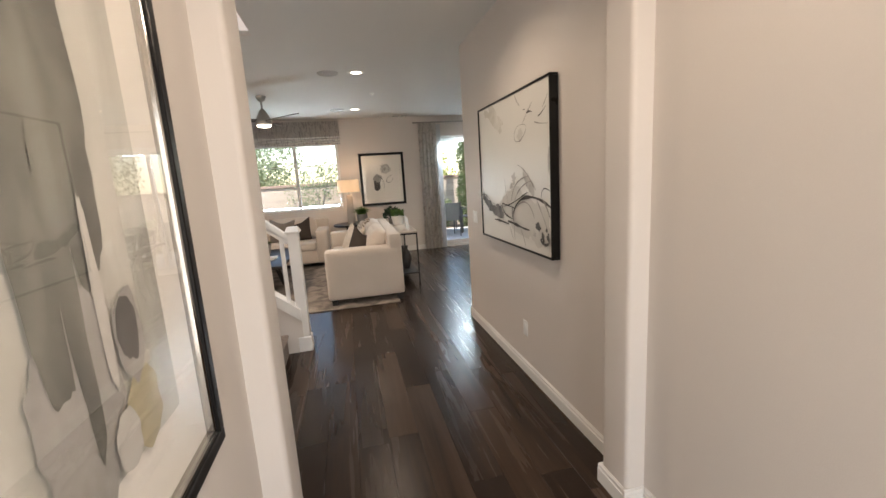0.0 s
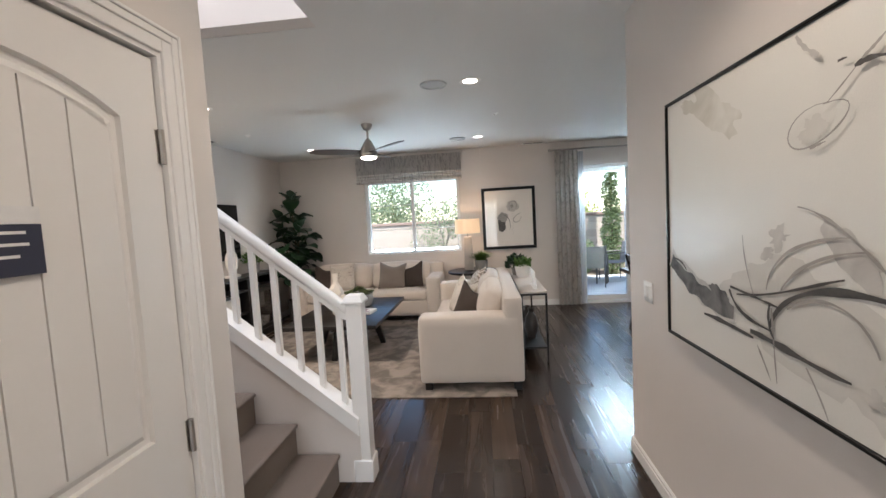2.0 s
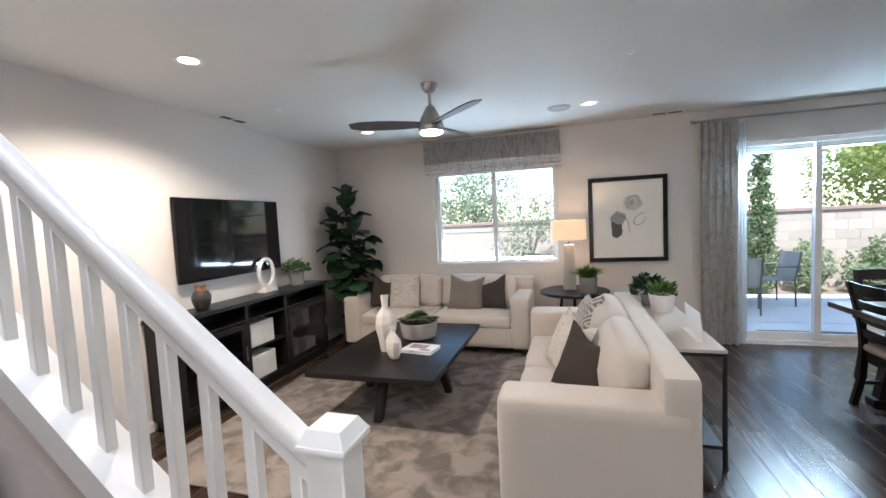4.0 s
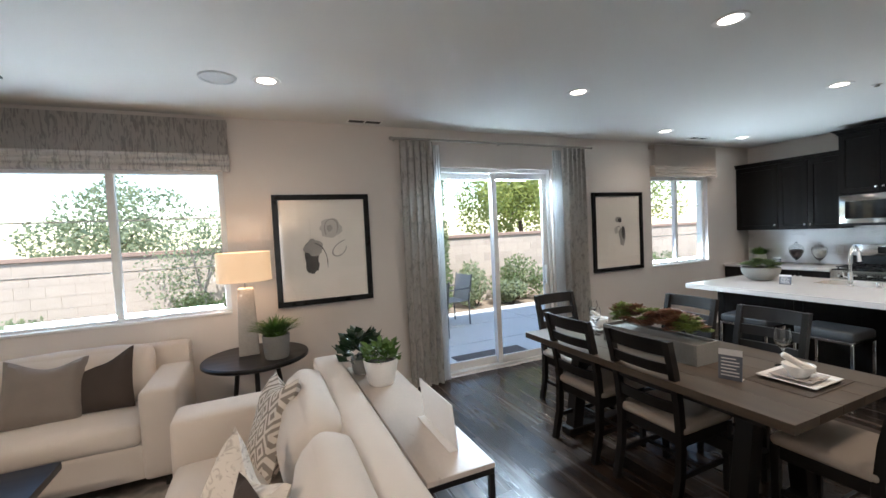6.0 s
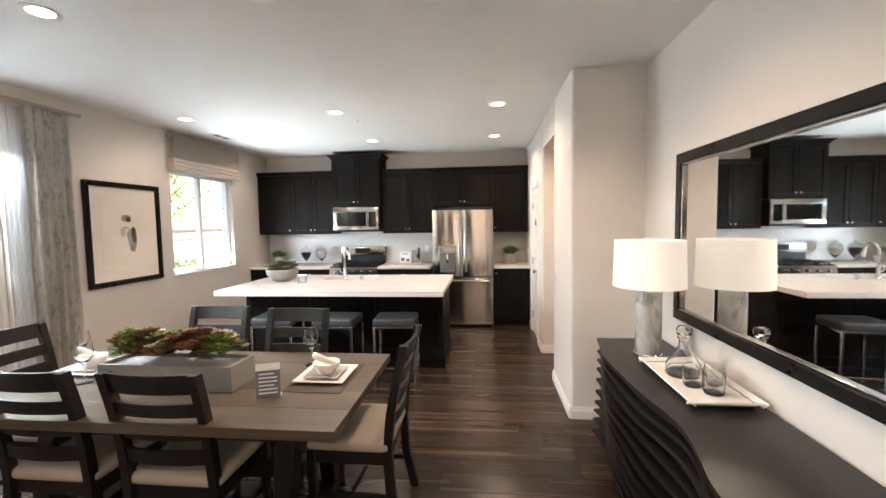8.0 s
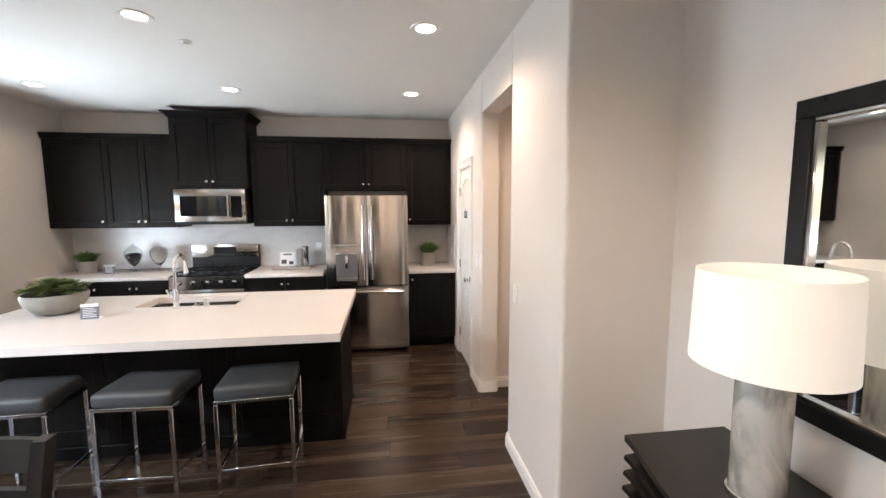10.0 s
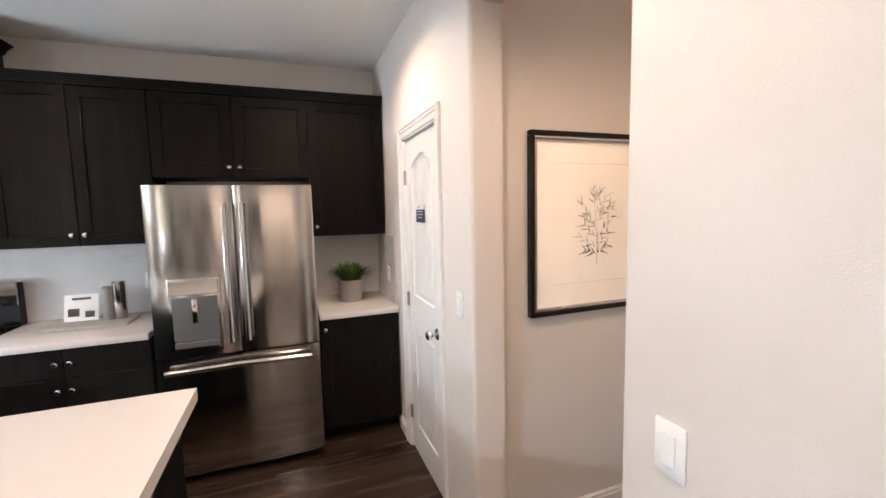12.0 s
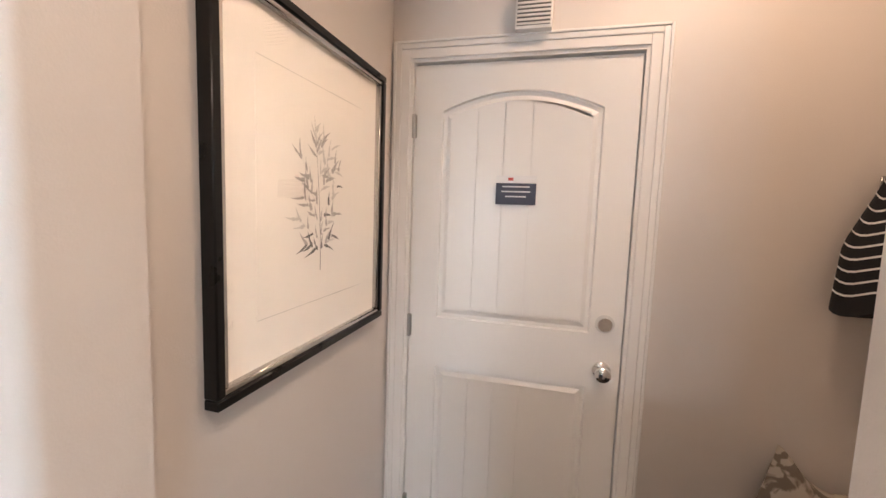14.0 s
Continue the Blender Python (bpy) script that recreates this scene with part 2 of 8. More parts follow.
def wall(name, axis, a0, a1, t0, t1, z0, z1, openings=(), mat=None, label="", rounded=()):
    """A wall along an axis from a0 to a1, between t0 and t1 across, with openings (from, to, bottom, top) right through it."""
    bm = bmesh.new()
    cuts = sorted({a0, a1, *(o[0] for o in openings), *(o[1] for o in openings)})
    for p, q in zip(cuts, cuts[1:]):
        holes = sorted((o[2], o[3]) for o in openings if o[0] <= p + 1e-6 and o[1] >= q - 1e-6)
        z = z0
        for lo, hi in [*holes, (z1, z1)]:
            if lo > z + 1e-6:
                c = (p, t0, z, q, t1, lo) if axis == "x" else (t0, p, z, t1, q, lo)
                box(bm, *c)
            z = max(z, hi)
    edges = [e for e in bm.edges for cx, cy in rounded if all(abs(v.co.x - cx) + abs(v.co.y - cy) < 1e-4 for v in e.verts)]
    if edges:
        bmesh.ops.bevel(bm, geom=edges, offset=0.022, segments=5, profile=0.5, affect="EDGES")
    return structure(name, bm, mat or WALL, label or "painted plaster wall in warm light grey", "wall", smooth=bool(edges))


TOP = CEIL + 0.02
W1 = (-1.22, 0.44, 1.0, 2.29)
SL = (2.46, 4.04, 0.0, 2.34)
W2 = (5.78, 7.0, 0.98, 2.27)
wall("wall_north", "x", -2.90, 8.18, 8.77, 8.95, -0.05, 5.7, [W1, SL, W2])
wall("wall_west", "y", 2.72, 8.77, -2.90, -2.75, 0, TOP)
wall("wall_east", "y", 4.18, 8.77, 8.03, 8.18, 0, TOP)
wall("wall_pantry", "x", 4.45, 8.03, 4.18, 4.33, 0, TOP, [(5.28, 6.11, 0, 2.42), (6.51, 7.15, 0, 2.045)],
     rounded=[(4.45, 4.33), (5.28, 4.33), (6.11, 4.33)])
wall("wall_niche_end", "y", 3.10, 4.18, 4.45, 4.60, 0, TOP)
wall("wall_niche", "x", 1.85, 4.45, 3.66, 3.78, 0, TOP)
wall("wall_foyer", "y", 1.76, 4.32, 1.73, 1.85, 0, TOP, rounded=[(1.73, 4.32), (1.85, 4.32)])
wall("wall_entry_right", "y", -1.70, 1.58, 1.69, 1.85, 0, TOP)
wall("wall_pier_right", "y", 1.58, 1.76, 1.60, 1.85, 0, TOP, rounded=[(1.60, 1.58), (1.60, 1.76)])
wall("wall_entry_left", "y", -1.70, 1.58, 0.0, 0.14, 0, TOP)
wall("wall_pier_left", "y", 1.58, 1.79, -0.12, 0.235, 0, TOP, rounded=[(0.235, 1.58), (0.235, 1.79)])
wall("wall_closet", "y", 1.79, 2.86, -0.12, 0.0, 0, TOP, [(1.90, 2.665, 0, 2.045)], rounded=[(0.0, 2.86)])
wall("wall_stairs", "x", -2.75, -0.12, 2.72, 2.84, 0, 5.3)
# unseen entry wall; its doorway is made up to let daylight in
wall("wall_entry", "x", 0.0, 1.85, -1.85, -1.70, 0, TOP, [(0.45, 1.45, 0, 2.2)])
wall("wall_mudroom_east", "y", 3.10, 4.18, 6.19, 6.31, 0, TOP)
wall("wall_mudroom_south", "x", 4.45, 6.31, 2.98, 3.10, 0, TOP, [(5.285, 6.115, 0, 2.045)])
# closed spaces behind the doors
wall("wall_closet_back", "y", 1.70, 2.72, -1.0, -0.9, 0, TOP)
wall("wall_closet_side", "x", -0.9, -0.12, 1.62, 1.70, 0, TOP)
wall("wall_pantry_back", "x", 6.31, 8.18, 3.3, 3.4, 0, TOP)
wall("wall_pantry_side", "y", 3.4, 4.18, 8.08, 8.18, 0, TOP)
wall("wall_garage", "x", 4.45, 6.31, 2.3, 2.4, 0, TOP)

# stairwell above the ceiling
wall("wall_stairwell_north", "x", -2.90, -0.101, 3.95, 4.069, CEIL + 0.002, 5.3)
wall("wall_stairwell_east", "y", 2.84, 3.95, -0.1, 0.02, CEIL + 0.161, 5.3)
wall("wall_stairwell_west", "y", 2.72, 4.07, -3.05, -2.90, CEIL, 5.3)
wall("wall_stairwell_corner", "x", -0.12, 0.02, 2.72, 2.84, CEIL + 0.161, 5.3)
bm = bmesh.new()
box(bm, -3.05, 2.6, 5.3, 0.1, 4.2, 5.4)
structure("ceiling_stairwell", bm, CEILING, "white painted stairwell ceiling", "ceiling")

bm = bmesh.new()
for c in ((-2.90, 4.07, 8.18, 8.77), (-0.1, 2.84, 8.18, 4.07), (-2.90, -1.85, 8.18, 2.84)):
    box(bm, c[0], c[1], CEIL, c[2], c[3], CEIL + 0.16)
structure("ceiling", bm, CEILING, "matt white painted flat ceiling", "ceiling")

# upper storey and roof outside: unseen, added to cast shade on the near patio
bm = bmesh.new()
box(bm, -3.1, 8.95, -0.1, -2.9, 9.0, 5.7)
box(bm, -2.9, 8.952, 2.5, 8.3, 9.0, 5.7)
structure("facade", bm, STUCCO, "unseen tan stucco upper storey, added to shade the patio", "facade")
bm = bmesh.new()
box(bm, -3.4, 2.5, 5.7, 8.6, 9.35, 5.85)
structure("roof", bm, STUCCO, "unseen flat tan roof overhang, added to shade the patio", "roof")

# baseboards


def baseboard(x0, y0, x1, y1, side):
    """A two-step skirting along a wall face; side: the way the face looks, as (x, y)."""
    bm = bmesh.new()
    for h0, h1, t in ((0, 0.072, 0.014), (0.072, 0.092, 0.010), (0.092, 0.10, 0.006)):
        xs = sorted((x0, x1, x0 + side[0] * t, x1 + side[0] * t))
        ys = sorted((y0, y1, y0 + side[1] * t, y1 + side[1] * t))
        box(bm, xs[0], ys[0], h0, xs[-1], ys[-1], h1, 0.002, 1)
    return structure("baseboard", bm, TRIM, "white painted stepped baseboard", "baseboard")


for c in ((-2.75, 8.77, 2.40, 8.77, (0, -1)), (4.10, 8.77, 7.36, 8.77, (0, -1)), (-2.75, 4.1, -2.75, 8.755, (1, 0)),
          (4.45, 4.33, 5.28, 4.33, (0, 1)), (6.11, 4.33, 6.45, 4.33, (0, 1)), (7.21, 4.33, 7.40, 4.33, (0, 1)),
          (4.45, 3.794, 4.45, 4.33, (-1, 0)), (1.85, 3.78, 4.45, 3.78, (0, 1)), (1.73, 1.774, 1.73, 4.32, (-1, 0)),
          (1.85, 3.794, 1.85, 4.32, (1, 0)), (1.73, 4.32, 1.85, 4.32, (0, 1)), (1.69, -1.7, 1.69, 1.566, (-1, 0)), (1.60, 1.58, 1.60, 1.76, (-1, 0)), (1.586, 1.58, 1.69, 1.58, (0, -1)), (1.586, 1.76, 1.73, 1.76, (0, 1)),
          (0.14, -1.7, 0.14, 1.566, (1, 0)), (0.235, 1.58, 0.235, 1.79, (1, 0)), (0.14, 1.58, 0.249, 1.58, (0, -1)), (0.0, 2.73, 0.0, 2.86, (1, 0)), (0.02, 1.79, 0.249, 1.79, (0, 1)),
          (6.11, 4.18, 6.11, 4.33, (-1, 0)), (5.28, 4.18, 5.28, 4.33, (1, 0)), (6.19, 3.114, 6.19, 4.18, (-1, 0)),
          (4.60, 3.10, 5.22, 3.10, (0, 1)), (6.176, 3.10, 6.18, 3.10, (0, 1)), (4.60, 3.114, 4.60, 4.18, (1, 0)), (4.614, 4.18, 5.28, 4.18, (0, -1)), (6.11, 4.18, 6.176, 4.18, (0, -1))):
    baseboard(*c)

# ---------------------------------------------------------------- ground outside
bm = bmesh.new()
box(bm, -60, 9.0, -0.6, 60, 140, -0.12)
box(bm, -60, -140, -0.6, 60, 9.0, -0.121)
structure("ground", bm, SOIL, "dry brown garden soil", "ground")
bm = bmesh.new()
for i in range(7):
    for j in range(3):
        x, y = -7.0 + i * 2.45, 9.0 + j * 1.10
        box(bm, x, y + 0.004, -0.3, x + 2.442, y + 1.096, -0.06, 0.006, 1)
structure("pavement_patio", bm, CONCRETE, "pale broom-finished concrete patio in scored slabs", "patio")

# ---------------------------------------------------------------- more materials
ESPRESSO = plank_wood("espresso_wood", (0.005, 0.0045, 0.004), (0.015, 0.0125, 0.011), 0.36, axis="X", spec=0.4)
CABINET = plank_wood("cabinet_wood", (0.0050, 0.0043, 0.0040), (0.0125, 0.0105, 0.0092), 0.42, axis="Z", spec=0.09)
TABLETOP = plank_wood("tabletop_wood", (0.050, 0.037, 0.026), (0.125, 0.094, 0.066), 0.34, axis="Y", spec=0.35)
CHAIRWOOD = plank_wood("chair_wood", (0.006, 0.005, 0.0045), (0.017, 0.0145, 0.0125), 0.40, axis="Z", spec=0.35)
LINEN = material("cream_linen", (0.61, 0.54, 0.47), 0.9, vary=0.05, scale=5, fine=0.10, fine_scale=600, bump=0.15, bump_scale=700, sheen=0.4)
SEATCLOTH = material("beige_seat_cloth", (0.42, 0.36, 0.30), 0.9, vary=0.06, scale=8, fine=0.12, fine_scale=500, bump=0.15, bump_scale=600)
TAUPE = material("taupe_cloth", (0.20, 0.17, 0.145), 0.9, vary=0.12, scale=9, fine=0.15, fine_scale=400, bump=0.15, bump_scale=500, sheen=0.3)
BROWNCLOTH = material("dark_brown_cloth", (0.058, 0.045, 0.038), 0.8, vary=0.15, scale=8, fine=0.15, fine_scale=400, bump=0.12, bump_scale=500, spec=0.2)
BLACKMETAL = material("black_metal", (0.018, 0.018, 0.019), 0.4, metal=0.6, vary=0.1, bump=0.01)
BLACKFRAME = material("black_frame", (0.008, 0.0075, 0.007), 0.3, vary=0.1, scale=12, bump=0.0, spec=0.22)
CHROME = material("chrome", (0.80, 0.80, 0.80), 0.12, metal=1.0, vary=0.03, bump=0.0, rough_vary=0.03)
NICKEL = material("brushed_nickel", (0.42, 0.40, 0.37), 0.32, metal=1.0, vary=0.05, bump=0.02, stretch=(1, 1, 20))
STEEL = material("brushed_steel", (0.53, 0.51, 0.485), 0.15, metal=1.0, vary=0.04, scale=1.2, fine=0.03, fine_scale=90, bump=0.06, bump_scale=2.2, stretch=(5, 5, 0.02), rough_vary=0.03)
DARKGLASS = material("black_glass", (0.006, 0.006, 0.007), 0.05, vary=0.02, bump=0.0, rough_vary=0.01, spec=0.22)
PAPER = material("matt_paper", (0.74, 0.70, 0.64), 0.85, vary=0.03, scale=2.5, fine=0.02, bump=0.02)
WHITEMATT = material("white_ceramic", (0.78, 0.76, 0.73), 0.35, vary=0.02, bump=0.01)
ROUGHWHITE = material("chalky_white", (0.72, 0.68, 0.62), 0.8, vary=0.08, scale=14, fine=0.08, bump=0.2, bump_scale=60)
CEMENT = material("grey_cement", (0.25, 0.24, 0.225), 0.85, vary=0.12, scale=12, fine=0.1, bump=0.15, bump_scale=80)
LAMPSTONE = material("lamp_stone", (0.52, 0.48, 0.435), 0.85, vary=0.15, scale=14, fine=0.12, bump=0.25, bump_scale=60)
POTGREY = material("pale_grey_pot", (0.40, 0.37, 0.34), 0.8, vary=0.10, scale=10, fine=0.1, bump=0.1)
PEWTER = material("dark_glazed_pot", (0.035, 0.030, 0.028), 0.3, vary=0.3, scale=18, bump=0.05)
COPPER = material("copper_glaze", (0.55, 0.28, 0.12), 0.25, metal=0.9, vary=0.2, scale=20, bump=0.02)
LEAF = material("glossy_leaf", (0.016, 0.045, 0.016), 0.38, vary=0.25, scale=9, fine=0.1, bump=0.06, bump_scale=50, per_object=0.35)
HERB = material("fresh_green_leaf", (0.085, 0.165, 0.030), 0.55, vary=0.35, scale=25, fine=0.2, bump=0.05)
SUCC = material("succulent_green", (0.22, 0.275, 0.085), 0.5, vary=0.4, scale=16, fine=0.2, bump=0.05)
SUCCDULL = material("succulent_dull", (0.115, 0.150, 0.055), 0.5, vary=0.45, scale=16, fine=0.2, bump=0.05)
SUCCRED = material("succulent_red", (0.20, 0.10, 0.06), 0.5, vary=0.4, scale=16, fine=0.2, bump=0.05)
BARK = material("bark", (0.12, 0.085, 0.055), 0.9, vary=0.2, scale=10, fine=0.2, bump=0.25, bump_scale=50)
EARTH = material("potting_soil", (0.03, 0.022, 0.016), 0.95, vary=0.3, scale=30, bump=0.3, bump_scale=80)
NAVY = material("navy_sign", (0.030, 0.033, 0.060), 0.5, vary=0.05, bump=0.0)
PRINT = material("white_print", (0.75, 0.74, 0.73), 0.6, vary=0.02, bump=0.0)
INK = material("red_print", (0.45, 0.05, 0.04), 0.6, vary=0.05, bump=0.0)
WASHDARK = material("ink_wash_dark", (0.085, 0.080, 0.075), 0.85, vary=0.5, scale=7, fine=0.25, fine_scale=60, bump=0.0)
WASHMID = material("ink_wash_mid", (0.34, 0.32, 0.295), 0.85, vary=0.30, scale=5, fine=0.12, fine_scale=50, bump=0.0)
WASHFAINT = material("ink_wash_faint", (0.62, 0.60, 0.555), 0.6, vary=0.10, scale=4, fine=0.03, bump=0.0)
WASHPALE = material("ink_wash_pale", (0.50, 0.475, 0.435), 0.85, vary=0.12, scale=4, fine=0.05, bump=0.0)
QUARTZ = material("white_quartz", (0.66, 0.62, 0.585), 0.22, vary=0.02, scale=3, fine=0.05, fine_scale=160, bump=0.0, rough_vary=0.03)
BACKSPLASH = material("marbled_backsplash", (0.62, 0.60, 0.585), 0.3, vary=0.14, scale=3.2, fine=0.05, fine_scale=30, bump=0.01, stretch=(1, 1, 2.2))
STONE = material("cream_travertine", (0.52, 0.46, 0.41), 0.3, vary=0.12, scale=4, fine=0.06, fine_scale=40, bump=0.01, stretch=(2.2, 0.8, 1))
LENS = glowing("lamp_lens", (1.0, 0.88, 0.74), 1.6)
MIRROR = material("silvered_mirror", (0.86, 0.87, 0.86), 0.02, metal=1.0, vary=0.0, fine=0.0, bump=0.0, rough_vary=0.0)
CRYSTAL = clear("crystal_glass", (0.97, 0.98, 0.98), 0.0, 1.45)


def two_tone(name, a, b, scale, width, stretch=(1, 1, 1), rough=0.9, wave=False, sharp=0.06, distort=1.5, detail=3, relief=0.4):
    """Cloth or fibre of two colours, in blotches or streaks."""
    m = bpy.data.materials.new(name)
    m.use_nodes = True
    nt = m.node_tree
    n, l = nt.nodes, nt.links
    p = n["Principled BSDF"]
    p.inputs["Roughness"].default_value = rough
    tc, mp = n.new("ShaderNodeTexCoord"), n.new("ShaderNodeMapping")
    mp.inputs["Scale"].default_value = stretch
    l.new(tc.outputs["Object"], mp.inputs[0])
    t = n.new("ShaderNodeTexWave" if wave else "ShaderNodeTexNoise")
    t.inputs["Scale"].default_value = scale
    t.inputs["Detail"].default_value = detail
    t.inputs["Distortion"].default_value = distort
    l.new(mp.outputs[0], t.inputs["Vector"])
    ramp = n.new("ShaderNodeValToRGB")
    e = ramp.color_ramp.elements
    e[0].position, e[1].position = width - sharp, width + sharp
    e[0].color, e[1].color = (*a, 1), (*b, 1)
    l.new(t.outputs["Fac"], ramp.inputs[0])
    l.new(ramp.outputs[0], p.inputs["Base Color"])
    g = n.new("ShaderNodeTexNoise")
    g.inputs["Scale"].default_value = 500
    l.new(tc.outputs["Object"], g.inputs["Vector"])
    bp = n.new("ShaderNodeBump")
    bp.inputs["Strength"].default_value, bp.inputs["Distance"].default_value = relief, 0.003
    l.new(g.outputs["Fac"], bp.inputs["Height"])
    l.new(bp.outputs[0], p.inputs["Normal"])
    return m


def diamond_cloth(name, a, b, size, ring):
    """Cloth woven with nested diamonds, in the flat of a pillow."""
    m = bpy.data.materials.new(name)
    m.use_nodes = True
    n, l = m.node_tree.nodes, m.node_tree.links
    p = n["Principled BSDF"]
    p.inputs["Roughness"].default_value = 0.9
    tc, sep = n.new("ShaderNodeTexCoord"), n.new("ShaderNodeSeparateXYZ")
    l.new(tc.outputs["Object"], sep.inputs[0])

    def maths(op, x, y):
        k = n.new("ShaderNodeMath")
        k.operation = op
        for i, v in enumerate((x, y)):
            if isinstance(v, float):
                k.inputs[i].default_value = v
            else:
                l.new(v, k.inputs[i])
        return k.outputs[0]
    d = maths("ADD", maths("PINGPONG", sep.outputs["X"], size), maths("PINGPONG", sep.outputs["Z"], size * 1.3))
    w = maths("SINE", maths("MULTIPLY", d, 6.2832 / ring), 0.0)
    ramp = n.new("ShaderNodeValToRGB")
    e = ramp.color_ramp.elements
    e[0].position, e[1].position = 0.40, 0.60
    e[0].color, e[1].color = (*a, 1), (*b, 1)
    l.new(maths("MULTIPLY_ADD", w, 0.5), ramp.inputs[0])
    ramp.inputs[0].links[0].from_node.inputs[2].default_value = 0.5
    l.new(ramp.outputs[0], p.inputs["Base Color"])
    g = n.new("ShaderNodeTexNoise")
    g.inputs["Scale"].default_value = 450
    bp = n.new("ShaderNodeBump")
    bp.inputs["Strength"].default_value, bp.inputs["Distance"].default_value = 0.4, 0.003
    l.new(g.outputs["Fac"], bp.inputs["Height"])
    l.new(bp.outputs[0], p.inputs["Normal"])
    return m


DIAMOND = diamond_cloth("diamond_cloth", (0.56, 0.51, 0.45), (0.22, 0.19, 0.16), 0.06, 0.042)
RUG = two_tone("mottled_rug", (0.15, 0.128, 0.110), (0.31, 0.265, 0.225), 5.5, 0.5, sharp=0.10, distort=0.6, detail=12)
CURTAIN = two_tone("curtain_print", (0.64, 0.62, 0.58), (0.43, 0.41, 0.385), 13, 0.60, stretch=(1.8, 1.8, 0.9), sharp=0.09, distort=1.0, detail=5)
SHADECLOTH = material("beige_shade_cloth", (0.54, 0.47, 0.41), 0.9, vary=0.06, scale=5, fine=0.14, fine_scale=260, bump=0.15, bump_scale=300, stretch=(1, 1, 3))
BLADE = material("taupe_blade", (0.085, 0.074, 0.064), 0.5, metal=0.0, vary=0.08, scale=5, bump=0.01, spec=0.3)
SLATE = material("slate_print", (0.115, 0.125, 0.155), 0.6, vary=0.04, bump=0.0)
MAUVE = material("mauve_print", (0.34, 0.27, 0.30), 0.6, vary=0.35, scale=22, fine=0.1, bump=0.0)
VALANCE = two_tone("shade_print", (0.56, 0.53, 0.50), (0.36, 0.34, 0.325), 10, 0.55, stretch=(4.5, 1, 0.8), sharp=0.06, distort=1.2, detail=6)
PRINTCLOTH = two_tone("patterned_cloth", (0.60, 0.55, 0.49), (0.42, 0.375, 0.325), 13, 0.58, stretch=(1, 1, 1.7), sharp=0.06, distort=3.0, detail=2)
WATER = two_tone("ink_washes", (0.27, 0.26, 0.225), (0.55, 0.53, 0.475), 2.2, 0.47, stretch=(2.4, 2.4, 0.8), rough=0.85, sharp=0.20, distort=0.8, detail=5, relief=0.02)
CAMO = two_tone("mottled_pillow", (0.40, 0.36, 0.31), (0.15, 0.125, 0.10), 12, 0.5, sharp=0.03, distort=1.5)
MARBLED = two_tone("marbled_glass", (0.24, 0.23, 0.21), (0.48, 0.46, 0.43), 6, 0.5, stretch=(1, 1, 0.5), rough=0.2, sharp=0.12, distort=2.5, relief=0.02)


# ---------------------------------------------------------------- soft shapes


def cushion(bm, x, y, z, sx, sy, sz, r=0.05, puff=(0, 0, 0), cuts=7, crease=0.0):
    """A rounded, padded block round a centre; puff: how far the middle of each pair of faces swells."""
    n = cuts
    seen, h = {}, Vector((sx / 2, sy / 2, sz / 2))
    r = min(r, h.x, h.y, h.z)

    def vert(i, j, k):
        key = (i, j, k)
        if key not in seen:
            p = Vector([math.sin((2 * c / n - 1) * math.pi / 2) for c in key])
            q = Vector([p[a] * h[a] for a in range(3)])
            inner = Vector([max(-(h[a] - r), min(h[a] - r, q[a])) for a in range(3)])
            d = q - inner
            if d.length > 1e-9:
                q = inner + d.normalized() * r
            for a in range(3):
                o = [c for c in range(3) if c != a]
                q[a] += puff[a] * p[a] * (1 - p[o[0]] ** 2) * (1 - p[o[1]] ** 2)
            if crease:
                q += 0.006 * crease * noise.noise_vector(q * 9 + Vector((x, y, z)))
            seen[key] = bm.verts.new(q + Vector((x, y, z)))
        return seen[key]
    for i in range(n):
        for j in range(n):
            for a, b in ((0, False), (n, True)):
                for quad in ([(i, j, a), (i + 1, j, a), (i + 1, j + 1, a), (i, j + 1, a)],
                             [(i, a, j), (i, a, j + 1), (i + 1, a, j + 1), (i + 1, a, j)],
                             [(a, i, j), (a, i + 1, j), (a, i + 1, j + 1), (a, i, j + 1)]):
                    bm.faces.new([vert(*q) for q in (quad if b else quad[::-1])])
    return list(seen.values())


def pillow(label, mat, at, turn=0.0, lean=15.0, roll=0.0, s=0.46, thick=0.15, chop=0.03):
    """A square throw pillow standing on its edge; it faces -y before the turn and leans back. chop: the dent in its top edge."""
    bm = bmesh.new()
    n = 14
    grid = {}
    for side in (1, -1):
        for i in range(n + 1):
            for j in range(n + 1):
                u, v = 2 * i / n - 1, 2 * j / n - 1
                edge = i in (0, n) or j in (0, n)
                if edge and side == -1:
                    grid[side, i, j] = grid[1, i, j]
                    continue
                w = ((1 - u ** 4) * (1 - v ** 4)) ** 0.55
                x = s / 2 * u * (1 - 0.06 * (1 - v * v) * 1.0)
                z = s / 2 * v * (1 - 0.06 * (1 - u * u)) - chop * max(0, v) * (1 - u * u) ** 2
                p = Vector((x, side * thick / 2 * w, z + s / 2))
                p += 0.010 * noise.noise_vector(p * 8 + Vector(at) * 3) * (0.3 + w)
                grid[side, i, j] = bm.verts.new(p)
        for i in range(n):
            for j in range(n):
                bm.faces.new([grid[side, a, b] for a, b in ((i, j), (i + 1, j), (i + 1, j + 1), (i, j + 1))])
    bmesh.ops.transform(bm, matrix=pose(0, 0, 0, -lean, 0, 0) @ pose(0, 0, 0, 0, roll, 0), verts=bm.verts[:])
    return single("throw_pillow", bm, mat, label, "pillow", at, turn)


